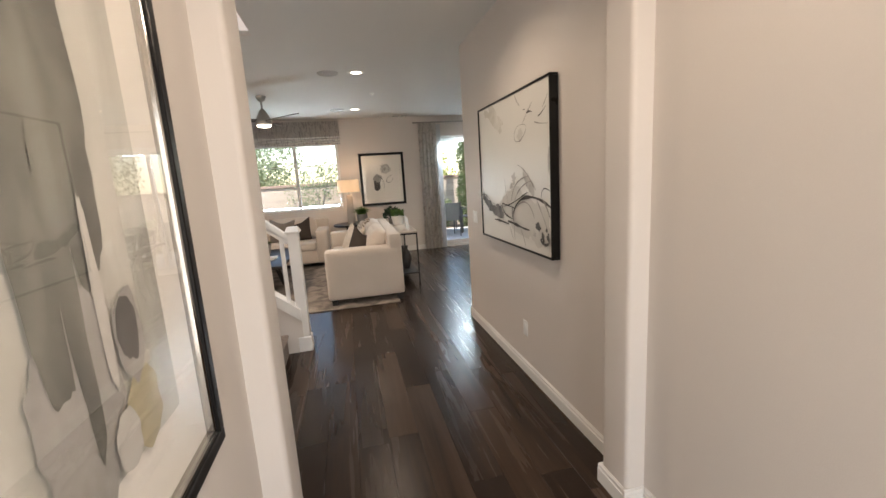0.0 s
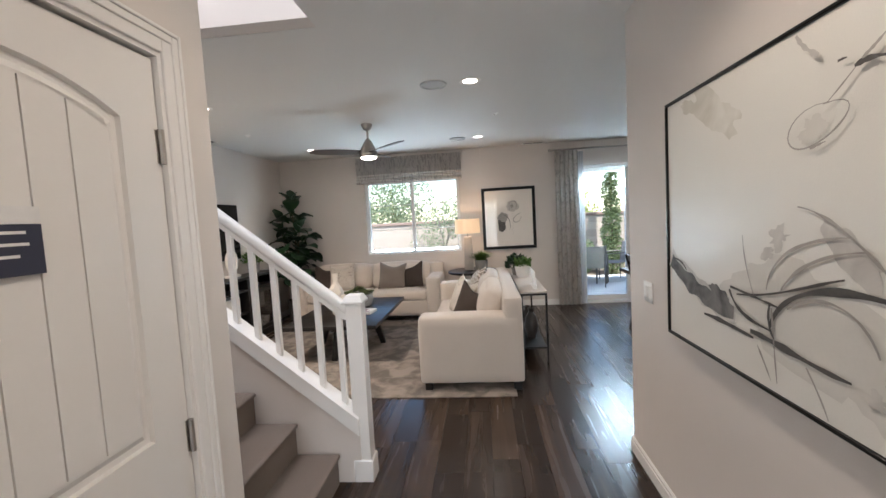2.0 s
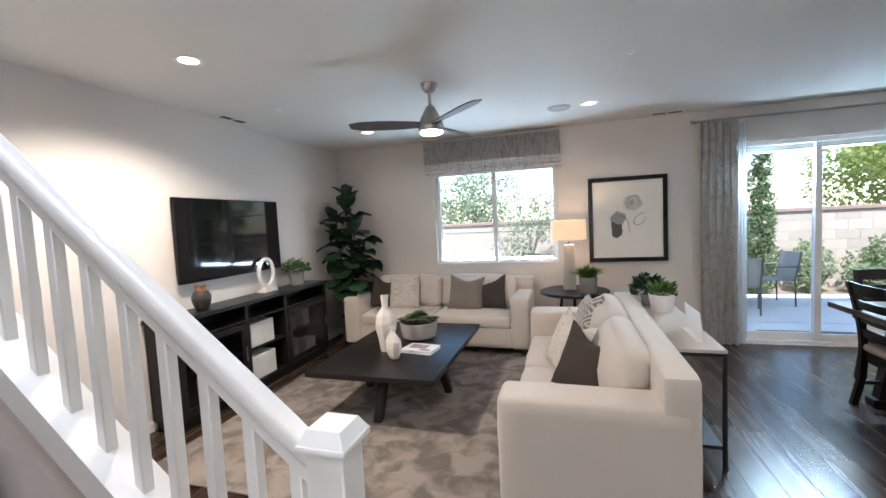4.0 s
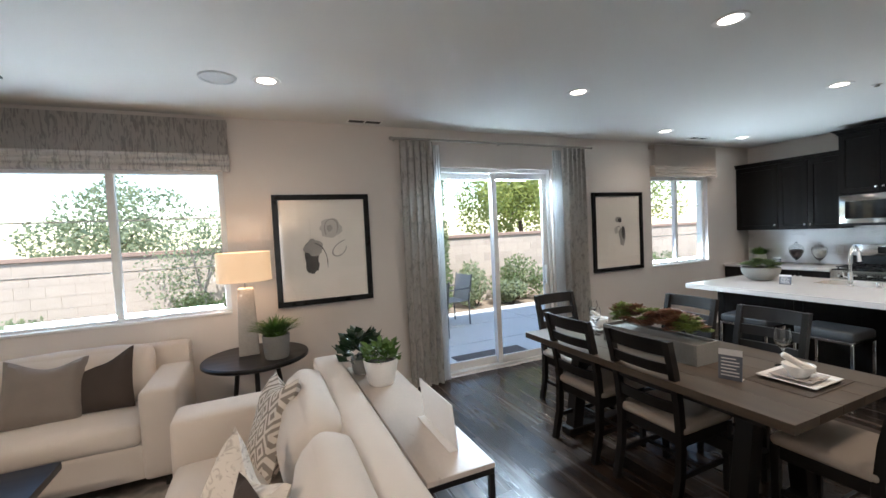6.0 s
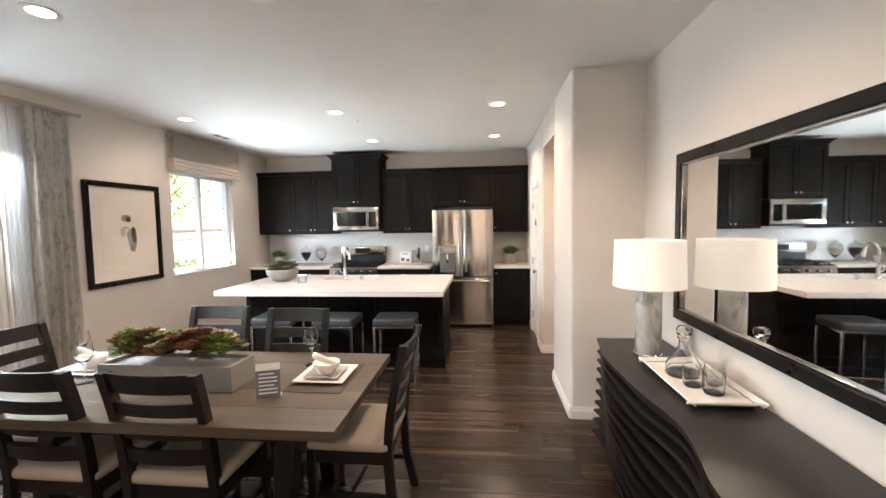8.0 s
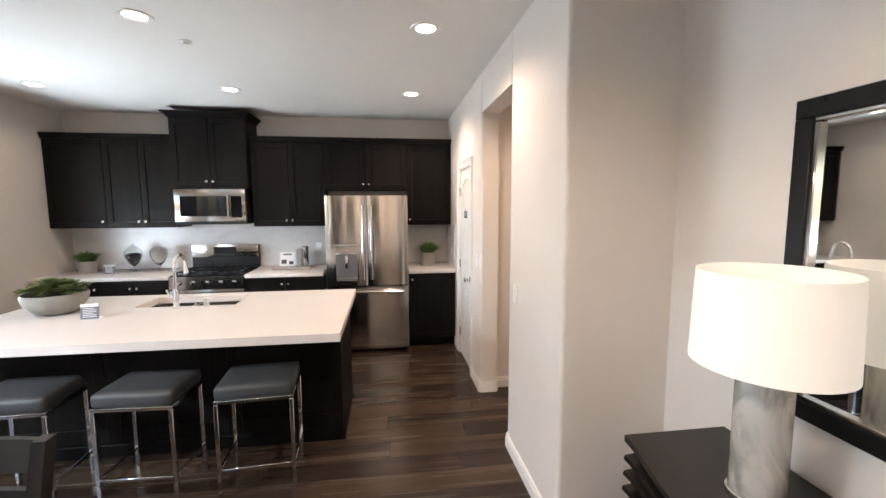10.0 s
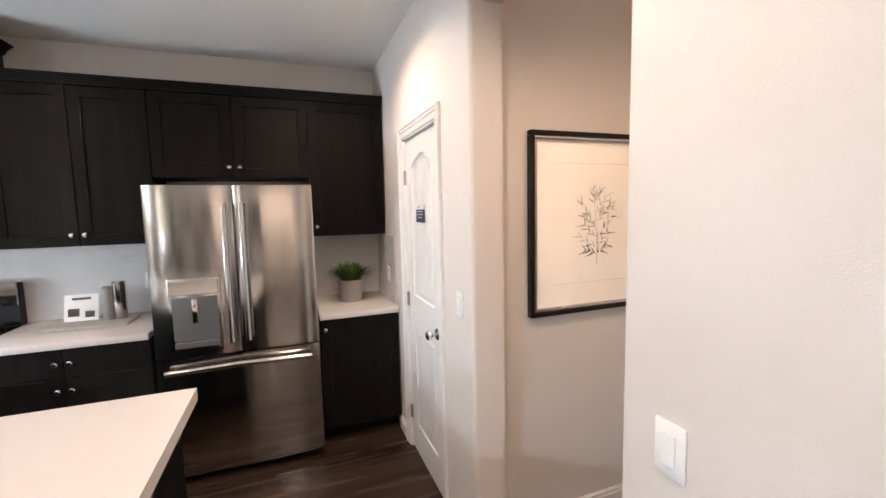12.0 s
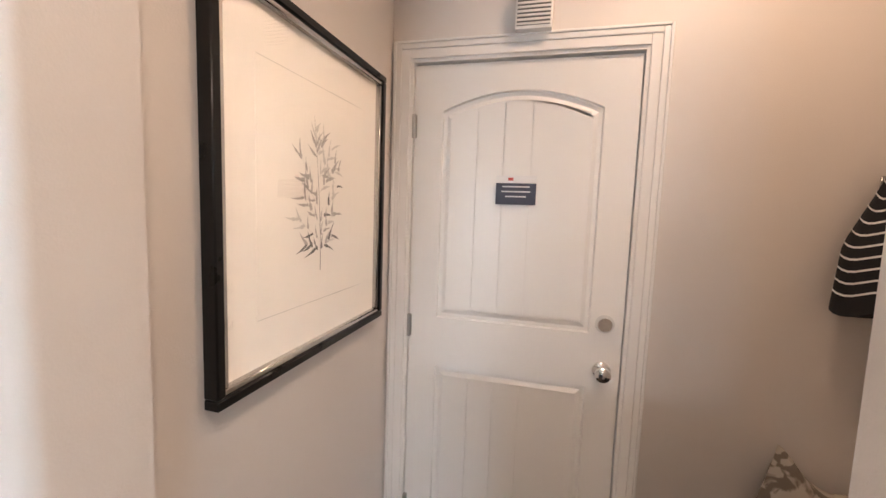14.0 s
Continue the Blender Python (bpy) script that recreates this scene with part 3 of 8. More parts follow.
def sofa(label, length, at, turn, seats, depth=0.90, arm_h=0.62, back_h=0.80, arm_w=0.22):
    """A block-arm sofa; it faces -y, with its left front corner at the origin."""
    s = thing("sofa", label, "sofa", at, turn)
    bm = bmesh.new()
    cushion(bm, length / 2, depth / 2 + 0.01, 0.20, length - 2 * arm_w + 0.01, depth - 0.04, 0.24, 0.015)
    part("base", bm, LINEN, s)
    for x in (arm_w / 2, length - arm_w / 2):
        bm = bmesh.new()
        cushion(bm, x, depth / 2 - 0.02, 0.08 + (arm_h - 0.08) / 2, arm_w, depth - 0.02, arm_h - 0.08, 0.035, (0.006, 0.006, 0.008), 8, 0.5)
        part("arm", bm, LINEN, s)
    bm = bmesh.new()
    v = cushion(bm, length / 2, depth - 0.09, 0.08 + (back_h - 0.08) / 2, length - 0.004, 0.17, back_h - 0.08, 0.03, (0, 0.01, 0.008), 8, 0.5)
    part("backrest", bm, LINEN, s)
    w = (length - 2 * arm_w) / seats
    for i in range(seats):
        x = arm_w + w * (i + 0.5)
        bm = bmesh.new()
        cushion(bm, x, depth / 2 - 0.09, 0.39, w - 0.008, depth - 0.20, 0.16, 0.05, (0.004, 0.012, 0.018), 9, 1.0)
        part("seat_cushion", bm, LINEN, s)
        bm = bmesh.new()
        v = cushion(bm, 0, 0, 0, w - 0.012, 0.21, 0.41, 0.09, (0.006, 0.052, 0.025), 9, 1.6)
        moved(bm, v, Matrix.Translation((x, depth - 0.27, 0.675)) @ pose(0, 0, 0, -10, 0, 0))
        part("back_cushion", bm, LINEN, s)
    for x in (0.07, length - 0.07):
        for y in (0.06, depth - 0.07):
            bm = bmesh.new()
            box(bm, x - 0.035, y - 0.035, 0, x + 0.035, y + 0.035, 0.085, 0.004, 1)
            part("foot", bm, ESPRESSO, s, "dark wooden block foot")
    return s


# ---------------------------------------------------------------- windows and doors


def vinyl_window(name, x0, x1, z0, z1, label):
    """A slider window of white vinyl in the north wall, with thin bars between the panes."""
    w = tagged(new(name), label, "window", kind="structure")
    y = 8.86
    for nm, c in (("window_frame", (x0, y - 0.03, z0, x1, y + 0.05, z0 + 0.045)), ("window_frame", (x0, y - 0.03, z1 - 0.045, x1, y + 0.05, z1)),
                  ("window_frame", (x0, y - 0.03, z0 + 0.045, x0 + 0.05, y + 0.05, z1 - 0.045)), ("window_frame", (x1 - 0.05, y - 0.03, z0 + 0.045, x1, y + 0.05, z1 - 0.045))):
        bm = bmesh.new()
        box(bm, *c, 0.004, 1)
        part(nm, bm, VINYL, w)
    xm = (x0 + x1) / 2
    bm = bmesh.new()
    box(bm, xm - 0.028, y - 0.02, z0 + 0.045, xm + 0.028, y + 0.04, z1 - 0.045, 0.004, 1)
    part("mullion", bm, VINYL, w)
    for k in (1, 2):
        z = z0 + (z1 - z0) * k / 3
        for a, b in ((x0 + 0.05, xm - 0.028), (xm + 0.028, x1 - 0.05)):
            bm = bmesh.new()
            box(bm, a, y + 0.012, z - 0.006, b, y + 0.02, z + 0.006)
            part("glazing_bar", bm, VINYL, w)
    for a, b in ((x0 + 0.05, xm - 0.028), (xm + 0.028, x1 - 0.05)):
        bm = bmesh.new()
        box(bm, a, y + 0.022, z0 + 0.045, b, y + 0.026, z1 - 0.045)
        p = part("pane", bm, GLASS, w, smooth=False)
        p.visible_shadow = False
    bm = bmesh.new()
    box(bm, x0 + 0.001, 8.755, z0 + 0.001, x1 - 0.001, 8.829, z0 + 0.022, 0.004, 1)
    part("window_sill", bm, TRIM, w)


vinyl_window("window_1", W1[0], W1[1], W1[2], W1[3], "two-pane white vinyl window with thin glazing bars")
vinyl_window("window_2", W2[0], W2[1], W2[2], W2[3], "white vinyl kitchen window with thin glazing bars")


def patio_slider():
    d = tagged(new("door_1"), "two-panel sliding glass patio door in white vinyl", "door", kind="structure")
    x0, x1, z1, y = SL[0], SL[1], SL[3], 8.86
    for c in ((x0, y - 0.05, 0.0, x0 + 0.045, y + 0.07, z1), (x1 - 0.045, y - 0.05, 0.0, x1, y + 0.07, z1), (x0 + 0.045, y - 0.05, z1 - 0.05, x1 - 0.045, y + 0.07, z1), (x0 + 0.045, y - 0.05, 0.0, x1 - 0.045, y + 0.07, 0.035)):
        bm = bmesh.new()
        box(bm, *c, 0.004, 1)
        part("door_frame", bm, VINYL, d)
    xm = (x0 + x1) / 2
    for a, b, yy in ((x0 + 0.045, xm + 0.035, y + 0.04), (xm - 0.035, x1 - 0.045, y - 0.01)):
        leaf = part("sliding_panel", bmesh.new(), VINYL, d)
        for c in ((a, yy - 0.018, 0.036, a + 0.065, yy + 0.018, z1 - 0.051), (b - 0.065, yy - 0.018, 0.036, b, yy + 0.018, z1 - 0.051), (a + 0.065, yy - 0.018, z1 - 0.12, b - 0.065, yy + 0.018, z1 - 0.051), (a + 0.065, yy - 0.018, 0.036, b - 0.065, yy + 0.018, 0.12)):
            bm = bmesh.new()
            box(bm, *c, 0.004, 1)
            part("stile", bm, VINYL, leaf)
        bm = bmesh.new()
        box(bm, a + 0.065, yy - 0.003, 0.12, b - 0.065, yy + 0.003, z1 - 0.12)
        p = part("pane", bm, GLASS, leaf, smooth=False)
        p.visible_shadow = False
    bm = bmesh.new()
    box(bm, x1 - 0.10, y - 0.06, 0.92, x1 - 0.075, y - 0.028, 1.16, 0.006, 2)
    part("door_handle", bm, VINYL, d)


patio_slider()


def casing(axis, a0, a1, face, top, sign):
    """Door trim round an opening: two uprights and a head, of three stepped bands."""
    bm = bmesh.new()

    def strip(p0, p1, z0, z1, t0):
        ys = sorted((face, face + sign * t0))
        if axis == "x":
            box(bm, p0, ys[0], z0, p1, ys[1], z1, 0.002, 1)
        else:
            box(bm, ys[0], p0, z0, ys[1], p1, z1, 0.002, 1)
    for w0, w1, t in ((0.0, 0.034, 0.011), (0.034, 0.054, 0.015), (0.054, 0.064, 0.019)):
        strip(a0 - w1, a0 - w0, 0, top + w1, t)
        strip(a1 + w0, a1 + w1, 0, top + w1, t)
        strip(a0 - w0, a1 + w0, top + w0, top + w1, t)
    # the lining in the opening
    for p, q, z0, z1 in ((a0, a0 + 0.012, 0, top), (a1 - 0.012, a1, 0, top), (a0 + 0.012, a1 - 0.012, top - 0.012, top)):
        ys = sorted((face - sign * 0.115, face + sign * 0.003))
        if axis == "x":
            box(bm, p, ys[0], z0, q, ys[1], z1)
        else:
            box(bm, ys[0], p, z0, ys[1], q, z1)
    return structure("trim", bm, TRIM, "white stepped door casing", "door casing")


def panel_door(name, label, width, at, turn, knob=True, deadbolt=False, mirrored=False, hinges=True):
    """A two-panel door with an arched top panel and board grooves; hinged at x = 0, it faces -y."""
    H, T, s, d = 2.025, 0.036, 0.115, 0.012
    door = tagged(new(name), label, "door", kind="structure")
    door.matrix_basis = pose(*at, 0, 0, turn)
    bm = bmesh.new()
    box(bm, 0.003, d, 0.008, width - 0.003, T, H)
    x0, x1 = s, width - s
    arch = [(x1 - (x1 - x0) * i / 16, 1.855 + 0.068 * (1 - (i / 8 - 1) ** 2)) for i in range(17)]
    upper = [(x0, 1.06), (x1, 1.06), *arch]
    lower = [(x0, 0.20), (x1, 0.20), (x1, 0.86), (x0, 0.86)]
    flat = pose(0, d, 0, 90, 0, 0)
    prism(bm, [(0.003, 0.008), (x0, 0.008), (x0, H), (0.003, H)], d, flat)
    prism(bm, [(x1, 0.008), (width - 0.003, 0.008), (width - 0.003, H), (x1, H)], d, flat)
    prism(bm, [(x0, 0.008), (x1, 0.008), (x1, 0.20), (x0, 0.20)], d, flat)
    prism(bm, [(x0, 0.86), (x1, 0.86), (x1, 1.06), (x0, 1.06)], d, flat)
    prism(bm, [*arch[::-1], (x1, H), (x0, H)], d, flat)
    for outline in (upper, lower):
        cx, cz = sum(p[0] for p in outline) / len(outline), (min(p[1] for p in outline) + max(p[1] for p in outline)) / 2
        hx, hz = (x1 - x0) / 2, (max(p[1] for p in outline) - min(p[1] for p in outline)) / 2
        rings = []
        for inset, depth in ((0.0, 0.0), (0.004, 0.0112), (0.018, 0.0116), (0.034, 0.002), (0.040, 0.002)):
            rings.append([bm.verts.new((cx + (x - (x0 + x1) / 2) * (1 - inset / hx) + ((x0 + x1) / 2 - cx), depth, cz + (z - cz) * (1 - inset / hz))) for x, z in outline])
        for a, c in zip(rings, rings[1:]):
            for i in range(len(outline)):
                j = (i + 1) % len(outline)
                bm.faces.new((a[i], a[j], c[j], c[i]))
        # grooved field
        a0, a1 = x0 + 0.038, x1 - 0.038
        box(bm, a0 - 0.002, 0.0085, min(p[1] for p in outline) + 0.036, a1 + 0.002, d, 0.822 if outline is lower else 1.83)
        zb = min(p[1] for p in outline) + 0.038
        n = 5
        for k in range(n):
            p, q = a0 + (a1 - a0) * k / n + 0.002, a0 + (a1 - a0) * (k + 1) / n - 0.002
            tops = []
            for i in range(7):
                x = p + (q - p) * i / 6
                if outline is upper:
                    u = (x - x0) / (x1 - x0)
                    zt = 1.855 + 0.068 * (1 - (2 * u - 1) ** 2)
                    zt = cz + (zt - cz) * (1 - 0.038 / hz)
                else:
                    zt = 0.822
                tops.append((x, zt))
            prism(bm, [(p, zb), (q, zb), *tops[::-1]], 0.010, pose(0, d, 0, 90, 0, 0))
    part("door_leaf", bm, DOORPAINT, door, smooth=False)
    kx = 0.065 if mirrored else width - 0.065
    if knob:
        bm = bmesh.new()
        v = lathe(bm, [(0, 0), (0.031, 0), (0.032, 0.006), (0.026, 0.012), (0.011, 0.016), (0.010, 0.032), (0.020, 0.038), (0.027, 0.048), (0.026, 0.060), (0.016, 0.067), (0, 0.068)], 24)
        moved(bm, v, pose(kx, 0.0, 0.93, 90, 0, 0))
        part("door_knob", bm, CHROME, door, "polished chrome door knob")
    if deadbolt:
        bm = bmesh.new()
        v = lathe(bm, [(0, 0), (0.032, 0), (0.033, 0.008), (0.026, 0.018), (0.024, 0.022), (0, 0.022)], 24)
        moved(bm, v, pose(kx, 0.0, 1.10, 90, 0, 0))
        part("deadbolt", bm, CHROME, door, "round chrome deadbolt")
    if hinges:
        hx = width - 0.004 if mirrored else 0.004
        for z in (0.25, 1.02, 1.80):
            bm = bmesh.new()
            tube(bm, [(hx, -0.009, z - 0.045), (hx, -0.009, z + 0.045)], 0.008, 8)
            box(bm, hx - 0.010, -0.002, z - 0.043, hx + 0.010, 0.001, z + 0.043)
            part("hinge", bm, NICKEL, door, "satin nickel butt hinge")
    return door


def notice(x, y, z, w, h, turn):
    """A small notice on a door: a white header strip over a navy panel with lines of print."""
    t = thing("notice_plate", "navy notice plate with white lines of print on a door", "sign", (x, y, z), turn)
    bm = bmesh.new()
    box(bm, -w / 2, -0.004, -h / 2, w / 2, 0, h * 0.24)
    part("panel", bm, NAVY, t, smooth=False)
    bm = bmesh.new()
    box(bm, -w / 2, -0.004, h * 0.245, w / 2, 0, h / 2)
    part("header", bm, PRINT, t, "white header strip", smooth=False)
    bm = bmesh.new()
    box(bm, -w * 0.2, -0.0046, h * 0.33, -w * 0.07, -0.0036, h * 0.43)
    part("emblem", bm, INK, t, "small red mark", smooth=False)
    for k, f in enumerate((0.34, 0.36, 0.26)):
        bm = bmesh.new()
        zz = h * (0.12 - 0.17 * k)
        box(bm, -w * f, -0.0046, zz - h * 0.022, w * f, -0.0036, zz + h * 0.022)
        part("print_line", bm, PRINT, t, smooth=False)


# closet door: hinge at the stairs' side, seen from the hall
casing("y", 1.90, 2.665, 0.0, 2.045, 1)
panel_door("door_2", "closed white two-panel closet door with arched top panel", 0.74, (-0.012, 1.912, 0), 90, mirrored=True)
notice(-0.008, 2.24, 1.575, 0.175, 0.125, 90)
casing("x", 6.51, 7.15, 4.33, 2.045, 1)
panel_door("door_3", "closed white two-panel pantry door with arched top panel", 0.615, (7.138, 4.318, 0), 180)
notice(6.83, 4.322, 1.575, 0.15, 0.10, 180)
casing("x", 5.285, 6.115, 3.10, 2.045, 1)
panel_door("door_4", "closed white two-panel garage door with arched panel and deadbolt", 0.805, (6.103, 3.088, 0), 180, deadbolt=True)
notice(5.70, 3.092, 1.565, 0.145, 0.105, 180)

# ---------------------------------------------------------------- stairs
RISE, RUN, N = 0.1955, 0.25, 11
st = thing("staircase", "carpeted straight staircase beside a white balustrade", "stairs")
for k in range(N):
    bm = bmesh.new()
    x1 = -0.10 - k * RUN
    x0 = -2.748 if k == N - 1 else x1 - RUN - 0.03
    if k < N - 1:
        box(bm, x1 - RUN - 0.02, 2.843, k * RISE - (0.0 if k == 0 else 0.02), x1 - 0.022, 3.945, (k + 1) * RISE - 0.03)
    else:
        box(bm, x0, 2.843, k * RISE - 0.02, x1 - 0.022, 3.945, (k + 1) * RISE - 0.03)
    cushion(bm, (x0 + x1) / 2, 3.394, (k + 1) * RISE - 0.016, x1 - x0, 1.102, 0.032, 0.015, cuts=6)
    part("step", bm, CARPET, st)
bm = bmesh.new()
poly = [(0.02, 0.0), (0.02, 0.30), (-2.745, 0.30 + 0.8 * 2.765), (-2.745, 0.0)]
prism(bm, poly, 0.10, pose(0, 4.065, 0, 90, 0, 0))
structure("wall_knee", bm, WALL, "low painted plaster wall under the balustrade", "wall")
bm = bmesh.new()
prism(bm, [(0.02, 0.30), (0.02, 0.405), (-2.745, 0.405 + 2.212), (-2.745, 0.30 + 2.212)], 0.135, pose(0, 4.083, 0, 90, 0, 0))
structure("trim_stringer", bm, TRIM, "white painted sloping stair stringer cap", "stair trim")
bal = thing("balustrade", "white painted balustrade with square balusters and newel post", "railing", (0, 0, 0))
bm = bmesh.new()
box(bm, -0.018, 3.972, 0.0, 0.078, 4.068, 1.10, 0.004, 1)
part("newel_post", bm, TRIM, bal)
bm = bmesh.new()
box(bm, -0.034, 3.956, 1.10, 0.094, 4.084, 1.118, 0.005, 2)
v = box(bm, -0.030, 3.960, 1.118, 0.090, 4.080, 1.15, 0.0)
for q in v:
    if q.co.z > 1.13:
        q.co.x, q.co.y = 0.03 + (q.co.x - 0.03) * 0.72, 4.02 + (q.co.y - 4.02) * 0.72
part("newel_cap", bm, TRIM, bal)
bm = bmesh.new()
box(bm, -0.030, 3.960, 0.0, 0.090, 4.080, 0.14, 0.006, 1)
part("newel_base", bm, TRIM, bal)
bm = bmesh.new()
L = math.hypot(2.76, 2.76 * 0.8)
cushion(bm, 0, 0, 0, L, 0.062, 0.062, 0.022, cuts=8)
box(bm, -L / 2, -0.019, -0.055, L / 2, 0.019, -0.02)
bmesh.ops.transform(bm, matrix=pose(-0.005 - 1.375, 4.02, 1.045 + 1.375 * 0.8, 0, math.degrees(math.atan(0.8)), 0), verts=bm.verts[:])
part("handrail", bm, TRIM, bal)
for k in range(20):
    x = -0.075 - 0.131 * k
    bm = bmesh.new()
    box(bm, x - 0.017, 4.003, 0.38 + 0.8 * -x, x + 0.017, 4.037, 1.01 + 0.8 * -x, 0.003, 1)
    part("baluster", bm, TRIM, bal)

# ---------------------------------------------------------------- ceiling fittings
for x, y in DOWNLIGHTS:
    t = thing("recessed_downlight", "round recessed ceiling downlight, switched on", "ceiling light", (x, y, CEIL), group="recessed ceiling lights")
    bm = bmesh.new()
    lathe(bm, [(0.062, -0.003), (0.090, -0.006), (0.094, 0.0)], 32)
    part("trim_ring", bm, TRIM, t, "white trim ring")
    bm = bmesh.new()
    lathe(bm, [(0.0, -0.002), (0.062, -0.002)], 32)
    part("lens", bm, LENS, t, "glowing warm lens")
GRILLE = material("speaker_mesh", (0.52, 0.52, 0.51), 0.7, vary=0.05, fine=0.25, fine_scale=420, bump=0.2, bump_scale=420)
for x, y in ((0.45, 5.28), (0.51, 7.79)):
    bm = bmesh.new()
    lathe(bm, [(0, -0.006), (0.098, -0.006), (0.100, -0.012), (0.114, -0.012), (0.118, 0.0)], 36)
    single("ceiling_speaker", bm, GRILLE, "round pale grey ceiling speaker grille", "speaker", (x, y, CEIL), group="ceiling speakers")
VENTGREY = material("vent_slat", (0.10, 0.10, 0.098), 0.6, vary=0.1, bump=0.02)
for x, y, turn in ((-2.62, 6.64, 90), (1.70, 8.62, 0), (6.24, 8.38, 0)):
    t = thing("ceiling_vent", "white ceiling air vent with dark slats", "air vent", (x, y, CEIL), turn, "ceiling vents")
    bm = bmesh.new()
    for c in ((-0.17, -0.06, 0.17, -0.045), (-0.17, 0.045, 0.17, 0.06), (-0.17, -0.045, -0.155, 0.045), (0.155, -0.045, 0.17, 0.045), (-0.008, -0.045, 0.008, 0.045)):
        box(bm, c[0], c[1], -0.010, c[2], c[3], 0, 0.002, 1)
    part("frame", bm, TRIM, t)
    # no duct is cut; a black sheet gives its shade by colour
    bm = bmesh.new()
    box(bm, -0.155, -0.045, -0.0025, 0.155, 0.045, -0.0005)
    part("backing", bm, BLACKMETAL, t, "black sheet behind the slats, for the duct's shade")
    for k in range(5):
        bm = bmesh.new()
        v = box(bm, -0.155, -0.0035, -0.0008, 0.155, 0.0035, 0.0008)
        moved(bm, v, pose(0, -0.036 + 0.018 * k, -0.006, 40, 0, 0))
        part("slat", bm, VENTGREY, t, "dark grey slat")
for x, y in ((-2.02, 6.57), (1.02, 6.46), (5.72, 6.42)):
    bm = bmesh.new()
    lathe(bm, [(0, -0.022), (0.016, -0.022), (0.018, -0.012), (0.010, -0.008), (0.036, -0.004), (0.038, 0)], 20)
    single("fire_sprinkler", bm, TRIM, "small white ceiling fire sprinkler", "sprinkler", (x, y, CEIL), group="fire sprinklers")


def ceiling_fan(x, y):
    f = thing("ceiling_fan", "brushed nickel three-blade ceiling fan with lit lamp", "ceiling fan", (x, y, CEIL), 24)
    bm = bmesh.new()
    lathe(bm, [(0, -0.075), (0.022, -0.075), (0.045, -0.060), (0.066, -0.02), (0.068, 0.0)], 28)
    part("canopy", bm, NICKEL, f)
    bm = bmesh.new()
    cylinder(bm, 0, 0, -0.20, -0.06, 0.013)
    part("downrod", bm, NICKEL, f)
    bm = bmesh.new()
    lathe(bm, [(0.018, -0.17), (0.035, -0.185), (0.055, -0.22), (0.085, -0.28), (0.105, -0.335), (0.108, -0.355), (0.100, -0.375), (0.095, -0.385)], 36)
    part("motor_housing", bm, NICKEL, f)
    bm = bmesh.new()
    lathe(bm, [(0.094, -0.384), (0.092, -0.395), (0.075, -0.408), (0.04, -0.415), (0, -0.417)], 36)
    part("lamp_glass", bm, LENS, f, "glowing frosted glass lamp")
    for k in range(3):
        bm = bmesh.new()
        n = 10
        top = []
        for i in range(n + 1):
            u = i / n
            r = 0.09 + 0.58 * u
            w = 0.045 + 0.03 * math.sin(min(1, u * 1.6) * math.pi / 2) - 0.035 * max(0, u - 0.86) / 0.14
            tilt = radians(16 - 5 * u)
            top.append([Vector((r, s * w * math.cos(tilt) + 0.012 * u, -0.325 + s * w * math.sin(tilt) + 0.012 * u)) for s in (-1, -0.35, 0.35, 1)])
        vs = [[[bm.verts.new(p + Vector((0, 0, dz))) for p in row] for row in top] for dz in (0.004, -0.004)]
        for a in range(n):
            for b in range(3):
                bm.faces.new((vs[0][a][b], vs[0][a + 1][b], vs[0][a + 1][b + 1], vs[0][a][b + 1]))
                bm.faces.new((vs[1][a][b], vs[1][a][b + 1], vs[1][a + 1][b + 1], vs[1][a + 1][b]))
            for b in (0, 3):
                bm.faces.new((vs[0][a][b], vs[1][a][b], vs[1][a + 1][b], vs[0][a + 1][b]))
        for a in (0, n):
            bm.faces.new([*(vs[0][a]), *(vs[1][a][::-1])])
        bmesh.ops.transform(bm, matrix=pose(0, 0, 0, 0, 0, 172 + 120 * k), verts=bm.verts[:])
        part("blade", bm, BLADE, f, "dark taupe blade")


ceiling_fan(-0.49, 6.50)

# ---------------------------------------------------------------- drapery


def curtain(name, label, x0, x1, y, z0, z1, waves, amp, mat, gather=1.0, shift=0.0):
    bm = bmesh.new()
    n, m = waves * 10, 12
    rows = []
    for j in range(m + 1):
        v = j / m
        row = []
        for i in range(n + 1):
            u = i / n
            pinch = 1 - (1 - gather) * math.sin(math.pi * min(1, v * 1.3)) * 0.5
            x = (x0 + x1) / 2 + (x1 - x0) * (u - 0.5) * pinch + shift * v
            a = amp * (0.55 + 0.45 * (1 - v)) * (0.8 + 0.4 * noise.noise((u * 3, 1.7, x0)))
            yy = y + a * math.sin(2 * math.pi * waves * u + 0.5 * math.sin(3 * v + u * 5)) + 0.006 * noise.noise((u * 7, v * 4, x0))
            row.append(bm.verts.new((x, yy, z0 + (z1 - z0) * v)))
        rows.append(row)
    for a, b in zip(rows, rows[1:]):
        for i in range(n):
            bm.faces.new((a[i], a[i + 1], b[i + 1], b[i]))
    bmesh.ops.solidify(bm, geom=bm.faces[:], thickness=0.003)
    return single(name, bm, mat, label, "curtain", group="patio door drapery")


